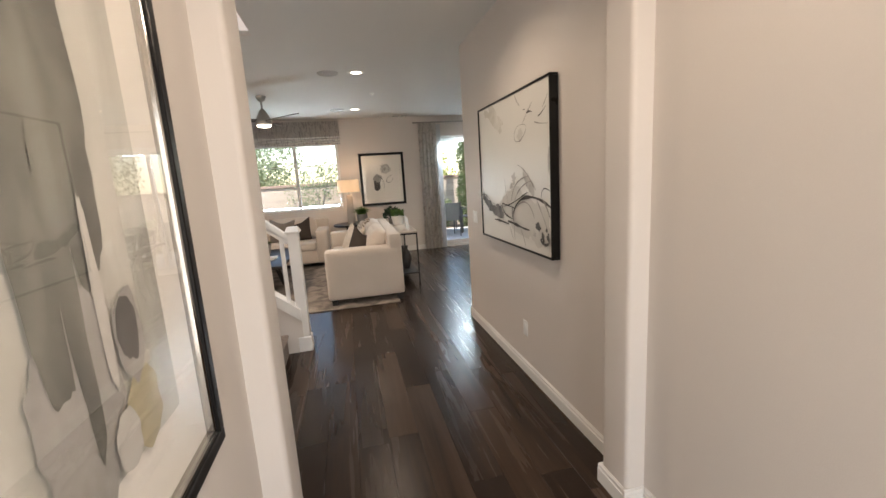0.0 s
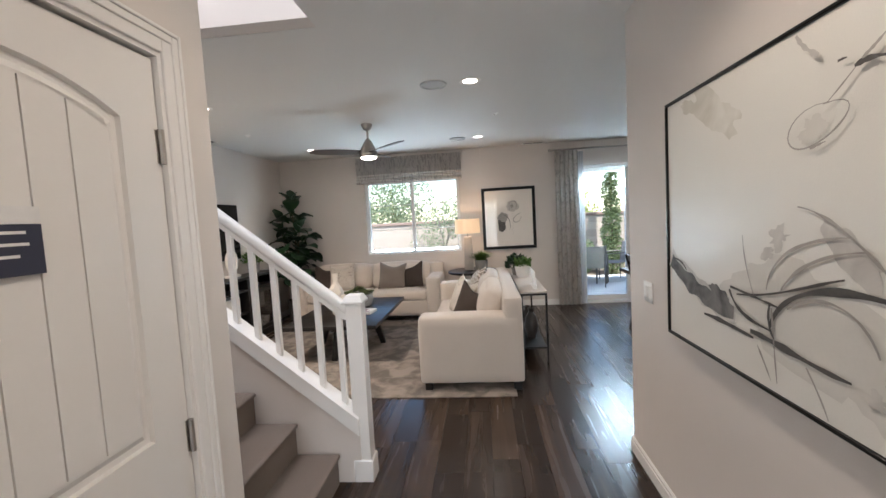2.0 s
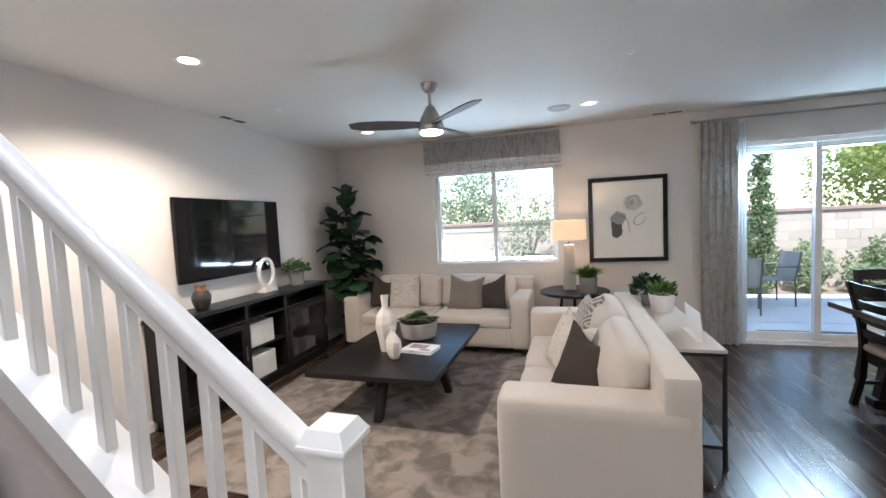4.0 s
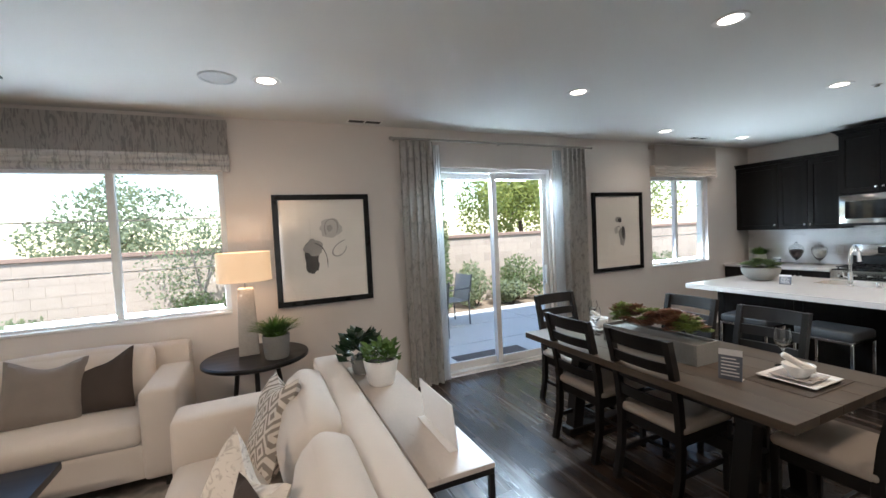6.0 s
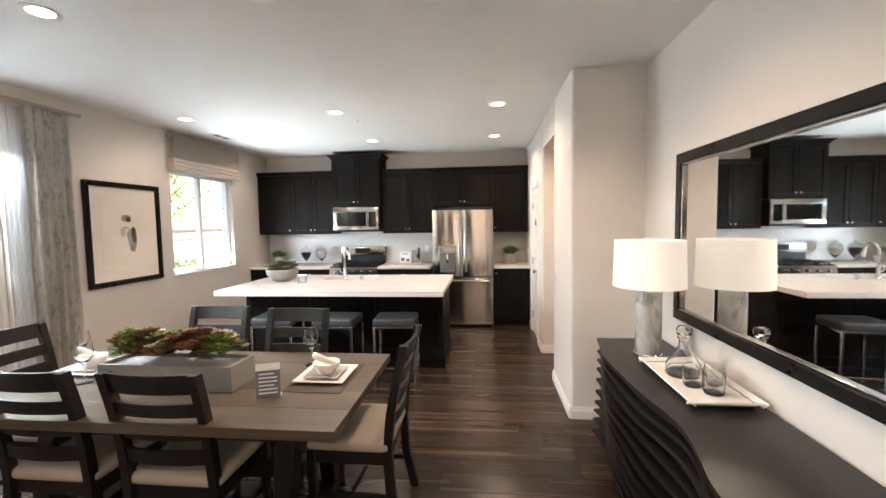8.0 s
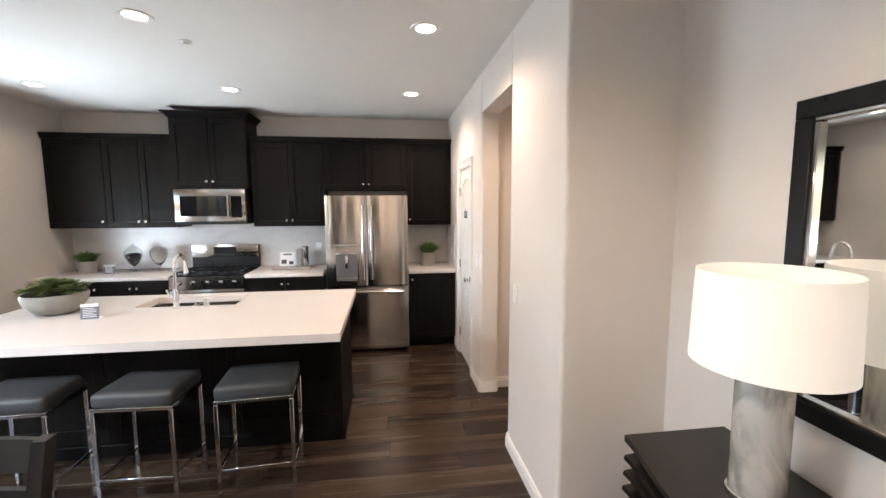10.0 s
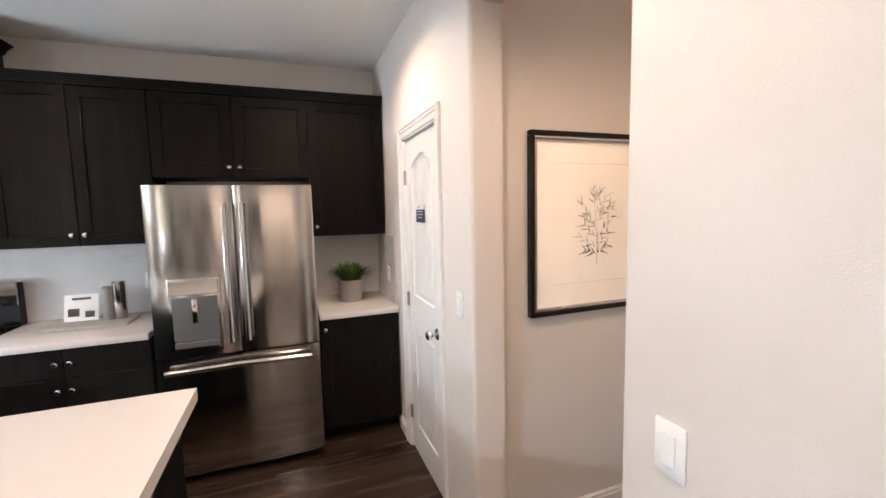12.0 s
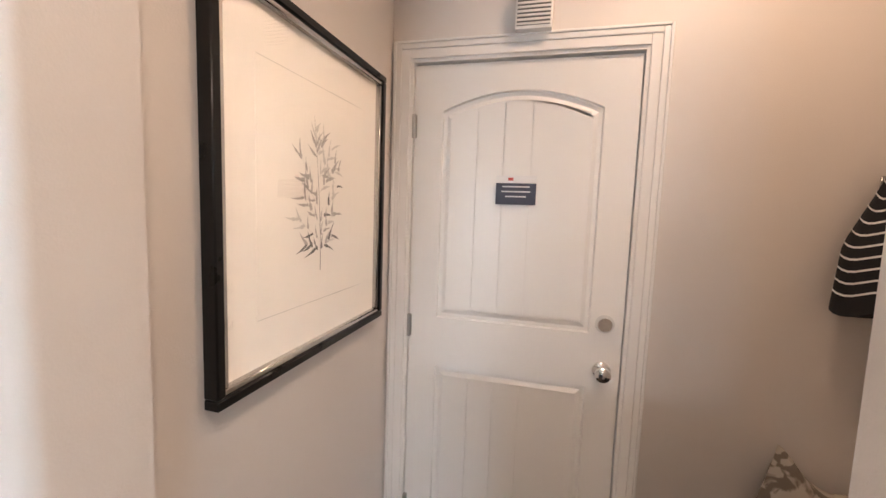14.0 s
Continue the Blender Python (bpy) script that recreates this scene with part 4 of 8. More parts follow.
SHEER = bpy.data.materials.new("sheer_voile")
SHEER.use_nodes = True
sn = SHEER.node_tree
sb = sn.nodes["Principled BSDF"]
sb.inputs["Base Color"].default_value = (0.85, 0.86, 0.86, 1)
sb.inputs["Roughness"].default_value = 0.9
tr, tl, m1, m2 = sn.nodes.new("ShaderNodeBsdfTransparent"), sn.nodes.new("ShaderNodeBsdfTranslucent"), sn.nodes.new("ShaderNodeMixShader"), sn.nodes.new("ShaderNodeMixShader")
tl.inputs[0].default_value = (0.85, 0.88, 0.9, 1)
m1.inputs[0].default_value, m2.inputs[0].default_value = 0.5, 0.35
sn.links.new(sb.outputs[0], m1.inputs[1])
sn.links.new(tl.outputs[0], m1.inputs[2])
sn.links.new(m1.outputs[0], m2.inputs[1])
sn.links.new(tr.outputs[0], m2.inputs[2])
sn.links.new(m2.outputs[0], sn.nodes["Material Output"].inputs[0])

curtain("curtain", "floor-length grey and cream printed curtain panel", 2.05, 2.42, 8.66, 0.015, 2.585, 5, 0.035, CURTAIN)
curtain("curtain", "floor-length grey and cream printed curtain panel", 4.14, 4.50, 8.66, 0.015, 2.585, 5, 0.035, CURTAIN)
curtain("sheer_curtain", "thin white sheer curtain gathered at the glass", 2.38, 2.52, 8.71, 0.015, 2.56, 5, 0.018, SHEER)
curtain("sheer_curtain", "thin white sheer curtain gathered at the glass", 4.02, 4.16, 8.71, 0.015, 2.56, 4, 0.018, SHEER)
rod = thing("curtain_rod", "dark nickel curtain rod with end caps above the patio door", "curtain rod")
bm = bmesh.new()
tube(bm, [(1.98, 8.66, 2.60), (4.58, 8.66, 2.60)], 0.013, 12)
part("pole", bm, NICKEL, rod)
for x in (1.965, 4.595):
    bm = bmesh.new()
    cushion(bm, x, 8.66, 2.60, 0.04, 0.036, 0.036, 0.017, cuts=5)
    part("finial", bm, NICKEL, rod)
for x in (2.02, 3.28, 4.54):
    bm = bmesh.new()
    tube(bm, [(x, 8.66, 2.60), (x, 8.77, 2.60)], 0.007, 8)
    part("bracket", bm, NICKEL, rod)


def roman_shade(label, x0, x1, z0, z1, mat):
    t = thing("roman_shade", label, "window shade", ((x0 + x1) / 2, 8.72, z0), group="fabric window shades")
    w = x1 - x0
    h = z1 - z0
    bm = bmesh.new()
    box(bm, -w / 2, -0.045, h - 0.05, w / 2, 0.045, h, 0.004, 1)
    part("headrail", bm, mat, t)
    bm = bmesh.new()
    n = 24
    rows = [[bm.verts.new((w * (i / n - 0.5), -0.047 - 0.004 * math.sin(3.1 * v) * (1 + noise.noise((i * 0.6, v * 3, x0))), h * (0.34 + 0.66 * v) + 0.001)) for i in range(n + 1)] for v in (0, 0.25, 0.5, 0.75, 1)]
    for p, q in zip(rows, rows[1:]):
        for i in range(n):
            bm.faces.new((p[i], p[i + 1], q[i + 1], q[i]))
    bmesh.ops.solidify(bm, geom=bm.faces[:], thickness=0.003)
    part("front_panel", bm, mat, t)
    for k in range(3):
        z = h * 0.36 - h * 0.11 * k
        bm = bmesh.new()
        prof = [(0.03, z), (-0.040, z), (-0.056 - 0.006 * k, z - h * 0.06), (-0.052 - 0.006 * k, z - h * 0.11), (-0.030, z - h * 0.135), (0.03, z - h * 0.10)]
        rings = []
        for i in range(n + 1):
            d = 0.006 * noise.noise((i * 0.45, k * 2.3, x0))
            rings.append([bm.verts.new((w * (i / n - 0.5), py + (d if py < -0.03 else 0), pz + d)) for py, pz in prof])
        for p, q in zip(rings, rings[1:]):
            for i in range(6):
                bm.faces.new((p[i], p[(i + 1) % 6], q[(i + 1) % 6], q[i]))
        bm.faces.new(rings[0][::-1])
        bm.faces.new(rings[-1])
        bmesh.ops.recalc_face_normals(bm, faces=bm.faces[:])
        part("fold", bm, mat, t)


roman_shade("printed grey fabric roman shade drawn up over a window", -1.32, 0.50, 2.245, 2.685, VALANCE)
roman_shade("beige fabric roman shade drawn up over the kitchen window", 5.74, 7.06, 2.25, 2.69, SHADECLOTH)


# ---------------------------------------------------------------- living room
def slab_rug():
    bm = bmesh.new()
    box(bm, -2.25, 5.13, 0.0, 1.05, 8.15, 0.012, 0.004, 2)
    single("area_rug", bm, RUG, "large mottled taupe and grey area rug on the floor", "rug")


slab_rug()
Z = 0.012
sofa("long cream linen block-arm sofa on the rug", 2.26, (0.20, 7.50, 0), -90, 2, depth=0.94, arm_h=0.69, back_h=0.85, arm_w=0.27)
sofa("cream linen block-arm sofa against the wall under the window", 2.40, (-2.28, 7.92, 0), 0, 2, depth=0.83, arm_h=0.68, back_h=0.84)
pillow("dark brown throw pillow propped against a sofa cushion", BROWNCLOTH, (0.60, 5.86, 0.47), 322, 26, 6, s=0.45, chop=0.10)
pillow("cream patterned throw pillow propped against a sofa cushion", PRINTCLOTH, (0.47, 6.22, 0.47), 296, 22, 8, s=0.46, chop=0.08)
pillow("cream and brown diamond-patterned throw pillow on the long sofa", DIAMOND, (0.62, 6.92, 0.47), 278, 22, -10, s=0.48, chop=0.06)
pillow("dark brown throw pillow in the sofa corner", BROWNCLOTH, (-1.88, 8.28, 0.47), 12, 20, 8, s=0.44, chop=0.07)
pillow("cream patterned throw pillow on the window sofa", PRINTCLOTH, (-1.55, 8.22, 0.47), -6, 20, -6, s=0.46, chop=0.07)
pillow("taupe throw pillow on the window sofa", TAUPE, (-0.72, 8.22, 0.47), 6, 20, 5, s=0.45, chop=0.06)
pillow("dark brown throw pillow at the arm of the window sofa", BROWNCLOTH, (-0.40, 8.28, 0.47), -16, 20, -8, s=0.44, chop=0.08)


def coffee_table():
    t = thing("coffee_table", "low espresso wood coffee table with splayed legs", "coffee table", (-0.95, 6.80, Z))
    bm = bmesh.new()
    box(bm, -0.55, -0.83, 0.395, 0.55, 0.83, 0.440, 0.004, 2)
    part("tabletop", bm, ESPRESSO, t)
    # a cross of rails with one splayed leg under the middle of each side
    bm = bmesh.new()
    box(bm, -0.035, -0.66, 0.335, 0.035, 0.66, 0.394, 0.004, 1)
    part("long_rail", bm, ESPRESSO, t)
    for x0, x1 in ((-0.42, -0.036), (0.036, 0.42)):
        bm = bmesh.new()
        box(bm, x0, -0.035, 0.335, x1, 0.035, 0.394, 0.004, 1)
        part("cross_rail", bm, ESPRESSO, t)
    for dx, dy, top, foot in ((1, 0, 0.31, 0.41), (-1, 0, 0.31, 0.41), (0, 1, 0.50, 0.66), (0, -1, 0.50, 0.66)):
        bm = bmesh.new()
        v = box(bm, -0.045, -0.035, 0.0, 0.045, 0.035, 0.336, 0.004, 1)
        for q in v:
            k = 1 - q.co.z / 0.336
            a = q.co.x * (1 - 0.35 * k) + top + (foot - top) * k
            c = q.co.y
            q.co.x, q.co.y = dx * a - dy * c, dy * a + dx * c
        part("leg", bm, ESPRESSO, t)


coffee_table()


def blades(bm, n, at, spread, height, width, curl=0.5, seed=1, base=0.02):
    """A tuft of arching blades."""
    r = random.Random(seed)
    for _ in range(n):
        a, k = r.random() * 6.283, r.random() ** 0.6
        d = Vector((math.cos(a), math.sin(a), 0))
        h, out = height * (0.6 + 0.5 * r.random()) * (1 - 0.35 * k), spread * k
        side = Vector((-d.y, d.x, 0)) * width * (0.6 + 0.8 * r.random())
        p0 = Vector(at) + d * base * r.random()
        pts = []
        for u, w in ((0, 0.6), (0.4, 1.0), (0.75, 0.8), (1.0, 0.05)):
            pts.append((p0 + d * out * (u ** (1 + curl)) + Vector((0, 0, h * math.sin(u * 1.45))), w))
        prev = None
        for p, w in pts:
            cur = (bm.verts.new(p - side * w), bm.verts.new(p + side * w))
            if prev:
                bm.faces.new((prev[0], prev[1], cur[1], cur[0]))
            prev = cur


def rosette(bm, at, r, seed, n=16, rise=0.6):
    """A succulent: rings of thick pointed leaves."""
    g = random.Random(seed)
    for ring in range(3):
        m = n - ring * 4
        for i in range(m):
            a = 6.283 * (i + 0.5 * ring) / m + g.random() * 0.2
            tilt = 0.25 + rise * ring / 2
            L = r * (1 - 0.25 * ring) * (0.85 + 0.3 * g.random())
            d = Vector((math.cos(a) * math.cos(tilt), math.sin(a) * math.cos(tilt), math.sin(tilt)))
            s = Vector((-math.sin(a), math.cos(a), 0)) * L * 0.36
            up = d.cross(s).normalized() * -L * 0.10
            p = Vector(at)
            v0 = [bm.verts.new(q) for q in (p + d * L * 0.15, p + d * L * 0.6 - s, p + d * L * 0.6 + s, p + d * L, p + d * L * 0.6 + up)]
            bm.faces.new((v0[0], v0[1], v0[4]))
            bm.faces.new((v0[0], v0[4], v0[2]))
            bm.faces.new((v0[1], v0[3], v0[4]))
            bm.faces.new((v0[4], v0[3], v0[2]))


def leafy(bm, at, r, h, n, size, seed):
    """A mound of small rounded leaves at all angles."""
    g = random.Random(seed)
    for _ in range(n):
        a, el = g.random() * 6.283, math.asin(g.random())
        k = 0.55 + 0.45 * g.random()
        c = Vector(at) + Vector((math.cos(a) * math.cos(el) * r * k, math.sin(a) * math.cos(el) * r * k, math.sin(el) * h * k))
        d = Vector((math.cos(a), math.sin(a), 0.3 + g.random() * 0.8)).normalized()
        s = d.cross(Vector((g.random() - 0.5, g.random() - 0.5, g.random()))).normalized()
        L, w = size * (0.7 + 0.6 * g.random()), size * 0.36
        q = d.cross(s) * size * 0.12
        vs = [bm.verts.new(p) for p in (c, c + d * L * 0.45 - s * w + q, c + d * L, c + d * L * 0.45 + s * w + q)]
        bm.faces.new((vs[0], vs[1], vs[2]))
        bm.faces.new((vs[0], vs[2], vs[3]))


def potted(name, label, at, profile, pot_mat, kind, leaf_mat, seed, size=1.0, square=False):
    t = thing(name, label, "potted plant", at)
    bm = bmesh.new()
    top_r, top_z = profile[-1]
    lathe(bm, [(0, 0.0), *profile, (top_r - 0.008, top_z), (top_r - 0.014, top_z - 0.03), (0, top_z - 0.03)], 4 if square else 28, turn=math.pi / 4 if square else 0)
    part("pot", bm, pot_mat, t, smooth=not square)
    bm = bmesh.new()
    lathe(bm, [(0, top_z - 0.024), (top_r - 0.0145, top_z - 0.024)], 20)
    part("soil", bm, EARTH, t)
    bm = bmesh.new()
    p = (0, 0, top_z - 0.03)
    if kind == "grass":
        blades(bm, 460, p, top_r * 1.5 * size, 0.13 * size, 0.0045, 0.6, seed, top_r * 0.6)
    elif kind == "mound":
        leafy(bm, (0, 0, top_z - 0.02), top_r * 1.25 * size, 0.13 * size, 260, 0.035 * size, seed)
    elif kind == "broad":
        leafy(bm, (0, 0, top_z - 0.01), top_r * 1.3 * size, 0.16 * size, 110, 0.075 * size, seed)
    else:
        g = random.Random(seed)
        for i in range(34):
            a, k = g.random() * 6.283, math.sqrt(g.random()) * top_r * 0.88
            rosette(bm, (k * math.cos(a), k * math.sin(a), top_z - 0.01 + 0.03 * g.random() + 0.35 * (top_r - k)), 0.045 * size * (0.7 + 0.6 * g.random()), seed * 31 + i)
    part("foliage", bm, leaf_mat, t, smooth=False)
    return t


potted("succulent_bowl", "round beige bowl planter of green succulents on the coffee table", (-0.90, 7.04, Z + 0.44),
       [(0.135, 0), (0.165, 0.02), (0.185, 0.10), (0.188, 0.17)], POTGREY, "succulent", SUCCDULL, 3, 1.15)


def white_vase():
    bm = bmesh.new()
    prof = [(0, 0), (0.045, 0), (0.052, 0.02), (0.060, 0.08), (0.082, 0.15), (0.090, 0.19), (0.072, 0.24), (0.036, 0.28), (0.026, 0.30), (0.030, 0.35), (0.034, 0.375), (0.022, 0.375), (0.016, 0.33), (0, 0.32)]
    v = lathe(bm, [(r * 1.14, z * 1.38) for r, z in prof], 7, squash=0.7)
    for q in v:
        q.co += 0.010 * noise.noise_vector(q.co * 9)
    single("sculptural_vase", bm, ROUGHWHITE, "tall faceted chalky white bottle vase on the coffee table", "vase", (-1.05, 6.58, Z + 0.44), 20, smooth=False)
    bm = bmesh.new()
    prof = [(0, 0), (0.050, 0), (0.066, 0.03), (0.082, 0.09), (0.078, 0.15), (0.050, 0.20), (0.030, 0.225), (0.028, 0.25), (0.036, 0.27), (0.024, 0.27), (0.018, 0.24), (0, 0.235)]
    v = lathe(bm, prof, 7, squash=0.7)
    for q in v:
        q.co += 0.010 * noise.noise_vector(q.co * 9 + Vector((3, 1, 2)))
    single("sculptural_vase", bm, ROUGHWHITE, "short faceted chalky white vase beside the taller one", "vase", (-0.90, 6.40, Z + 0.44), -25, smooth=False)


white_vase()


def book(name, label, at, turn, w, d, h, cover, tilt=0):
    t = thing(name, label, "book", at, turn)
    for nm, z0, z1 in (("cover", 0, 0.003), ("cover", h - 0.003, h)):
        bm = bmesh.new()
        box(bm, -w / 2, -d / 2, z0, w / 2, d / 2, z1)
        part(nm, bm, cover, t, smooth=False)
    bm = bmesh.new()
    box(bm, -w / 2 + 0.003, -d / 2 + 0.004, 0.003, w / 2 - 0.004, d / 2 - 0.004, h - 0.003)
    part("pages", bm, PRINT, t, smooth=False)
    return t


b = book("coffee_table_book", "white hardcover book lying on the coffee table", (-0.74, 6.64, Z + 0.44), -8, 0.30, 0.22, 0.028, PRINT)
for c in ((-0.11, -0.03, 0.06, 0.075), (0.02, -0.085, 0.12, -0.035)):
    bm = bmesh.new()
    box(bm, c[0], c[1], 0.028, c[2], c[3], 0.0286)
    part("cover_print", bm, MAUVE, b, "faded mauve cover print", smooth=False)


SMOKED = clear("smoked_glass", (0.30, 0.30, 0.31), 0.0, 1.35)


def media_console():
    t = thing("media_console", "long espresso media console with open shelves and glass doors", "media console", (-2.74, 6.70, 0))
    L, D, H = 2.14, 0.30, 0.93
    y0 = -L / 2

    def p(name, c, mat=ESPRESSO, lab="", b=0.003):
        bm = bmesh.new()
        box(bm, *c, b, 1)
        return part(name, bm, mat, t, lab, smooth=False)
    p("top", (0, y0 - 0.02, H - 0.035, D + 0.02, -y0 + 0.02, H))
    p("plinth", (0.02, y0 + 0.02, 0, D - 0.015, -y0 - 0.02, 0.08))
    p("bottom_panel", (0, y0, 0.08, D, -y0, 0.105))
    p("back_panel", (0, y0, 0.105, 0.012, -y0, H - 0.036))
    bays = [y0, -0.28, 0.29, -y0]
    for k, y in enumerate(bays):
        w = 0.045
        a = min(max(y - w / 2, y0), -y0 - w)
        p("divider", (0.013, a, 0.106, D, a + w, H - 0.036))
    p("rail_shelf", (0.013, y0 + 0.046, 0.73, D - 0.002, -y0 - 0.046, 0.752))
    for k in (0, 2):
        a, b2 = bays[k] + 0.03, bays[k + 1] - 0.03
        bm = bmesh.new()
        f, z0, z1 = 0.055, 0.115, 0.722
        for c in ((a, z0, a + f, z1), (b2 - f, z0, b2, z1), (a + f, z0, b2 - f, z0 + f), (a + f, z1 - f, b2 - f, z1)):
            box(bm, D - 0.018, c[0], c[1], D + 0.004, c[2], c[3], 0.002, 1)
        door = part("door", bm, ESPRESSO, t, smooth=False)
        bm = bmesh.new()
        box(bm, D - 0.010, a + f, z0 + f, D - 0.006, b2 - f, z1 - f)
        glazing = part("pane", bm, SMOKED, door, "smoked glass pane", smooth=False)
        glazing.visible_shadow = False
        bm = bmesh.new()
        tube(bm, [(D + 0.02, b2 - 0.028, 0.36), (D + 0.02, b2 - 0.028, 0.50)], 0.005, 8)
        part("handle", bm, NICKEL, door, "slim nickel pull")
    for k in range(3):
        p("shelf", (0.013, bays[k] + 0.046, 0.42, D - 0.025, bays[k + 1] - 0.024, 0.44))


media_console()
for z, h in ((0.105, 0.24), (0.441, 0.24)):
    bm = bmesh.new()
    box(bm, -2.70, 6.46, z, -2.475, 6.82, z + h, 0.006, 1)
    single("storage_box", bm, ROUGHWHITE, "white fabric storage box on a console shelf", "box", group="storage boxes")
for y, z, w, h in ((5.98, 0.44, 0.10, 0.17), (6.06, 0.105, 0.14, 0.20), (7.16, 0.44, 0.16, 0.16), (7.44, 0.44, 0.12, 0.20), (7.20, 0.105, 0.14, 0.22), (7.50, 0.105, 0.20, 0.15)):
    t = thing("keepsake_box", "pale lidded box behind the console's glass door", "box", (-2.59, y, z), group="boxes behind glass")
    bm = bmesh.new()
    box(bm, -0.07, -w / 2, 0, 0.07, w / 2, h * 0.78, 0.004, 1)
    part("body", bm, ROUGHWHITE, t)
    bm = bmesh.new()
    box(bm, -0.074, -w / 2 - 0.004, h * 0.78 + 0.001, 0.074, w / 2 + 0.004, h, 0.004, 1)
    part("lid", bm, ROUGHWHITE, t)
potted("grass_pot", "grey pot of green grass on the media console", (-2.61, 7.44, 0.93), [(0.068, 0), (0.078, 0.02), (0.094, 0.17)], CEMENT, "mound", HERB, 5, 1.3)
bm = bmesh.new()
lathe(bm, [(0, 0), (0.050, 0), (0.062, 0.02), (0.080, 0.09), (0.078, 0.13), (0.058, 0.165), (0.046, 0.172)], 30)
vz = single("glazed_vase", bm, PEWTER, "dark glazed vase with a copper neck on the media console", "vase", (-2.58, 6.05, 0.93))
bm = bmesh.new()
lathe(bm, [(0.046, 0.172), (0.042, 0.19), (0.048, 0.215), (0.042, 0.215), (0.036, 0.19)], 24)
part("neck", bm, COPPER, vz, "copper glazed neck")
rs = thing("ring_sculpture", "white ring sculpture on a low base on the media console", "sculpture", (-2.63, 6.95, 0.93), 90)
bm = bmesh.new()
pts = [(0.112 * math.cos(6.2832 * i / 36), 0, 0.215 + 0.148 * math.sin(6.2832 * i / 36)) for i in range(37)]
tube(bm, pts, 0.021, 12)
part("ring", bm, ROUGHWHITE, rs)
bm = bmesh.new()
box(bm, -0.10, -0.06, 0, 0.10, 0.06, 0.03, 0.006, 2)
box(bm, -0.05, -0.035, 0.03, 0.05, 0.035, 0.06, 0.006, 2)
part("base", bm, ROUGHWHITE, rs)


def television():
    t = thing("television", "large black flat-screen television mounted on the wall", "television", (-2.75, 6.60, 1.55))
    bm = bmesh.new()
    box(bm, 0.0, -0.2, -0.15, 0.035, 0.2, 0.15)
    part("wall_bracket", bm, BLACKMETAL, t)
    bm = bmesh.new()
    box(bm, 0.035, -0.66, -0.385, 0.075, 0.66, 0.385, 0.006, 2)
    part("body", bm, BLACKFRAME, t)
    bm = bmesh.new()
    box(bm, 0.0752, -0.652, -0.37, 0.0765, 0.652, 0.377)
    part("screen", bm, DARKGLASS, t, "glossy dark screen", smooth=False)


television()


def fig_tree(x, y):
    t = thing("fiddle_leaf_fig", "tall fiddle-leaf fig in a dark pot in the room corner", "potted tree", (x, y, 0))
    bm = bmesh.new()
    lathe(bm, [(0, 0), (0.13, 0), (0.14, 0.03), (0.165, 0.34), (0.155, 0.34), (0.145, 0.29), (0, 0.29)], 28)
    part("pot", bm, PEWTER, t, "dark glazed planter")
    bm = bmesh.new()
    g = random.Random(4)
    stems = []
    for k, (dx, dy, h) in enumerate(((0.02, 0.0, 1.98), (-0.14, -0.05, 1.62), (0.20, -0.06, 1.55))):
        pts = [Vector((dx * u + 0.03 * math.sin(3 * u + k), dy * u + 0.03 * math.cos(2 * u + k), 0.27 + (h - 0.27) * u)) for u in [i / 8 for i in range(9)]]
        stems.append(pts)
        tube(bm, pts, 0.014, 8, 0.006)
    part("trunk", bm, BARK, t)
    bm = bmesh.new()
    rows = []
    for i in range(9):
        u = i / 8
        w = 0.135 * (math.sin(math.pi * min(1, u * 1.02)) ** 0.6) * (0.65 + 0.55 * u) if 0 < i < 8 else 0.004
        rows.append([bm.verts.new((0.30 * u, s * w, 0.06 * math.sin(u * 2.6) - 0.06 * u * u + 0.03 * abs(s) * (1 - 0.3 * u) + 0.008 * math.sin(u * 14) * s * s)) for s in (-1, -0.5, 0, 0.5, 1)])
    for a, b2 in zip(rows, rows[1:]):
        for i in range(4):
            bm.faces.new((a[i], b2[i], b2[i + 1], a[i + 1]))
    me = mesh_from("leaf", bm, LEAF, True)
    for k, pts in enumerate(stems):
        m = (28, 20, 20)[k]
        for i in range(m):
            u = 0.30 + 0.70 * (i + g.random()) / m
            q = pts[0].lerp(pts[-1], min(1, u))
            a = i * 137.5 + k * 60 + g.random() * 25
            up = -20 + 75 * max(0, (u - 0.72) / 0.28) + g.random() * 26
            s = 0.84 + 0.40 * g.random() - 0.25 * max(0, u - 0.85) / 0.15
            leaf = new("leaf", me)
            leaf.parent = t
            m4 = Matrix.Translation(q + Vector((0, 0, -0.02))) @ pose(0, 0, 0, 0, 0, a) @ pose(0, 0, 0, g.random() * 50 - 25, -up, 0) @ Matrix.Translation((0.03 + 0.06 * g.random(), 0, 0))
            # leaves next to the walls turn into the room
            tip = (m4 @ Vector((0.3 * s, 0, 0)))
            if x + tip.x < -2.70 or y + tip.y > 8.72:
                m4 = Matrix.Translation(q) @ pose(0, 0, 0, 0, 0, -150 + 100 * g.random() + 60) @ pose(0, 0, 0, 0, -up, 0)
                s *= 0.9
            leaf.matrix_basis = m4 @ Matrix.Scale(s, 4)


fig_tree(-2.40, 8.34)


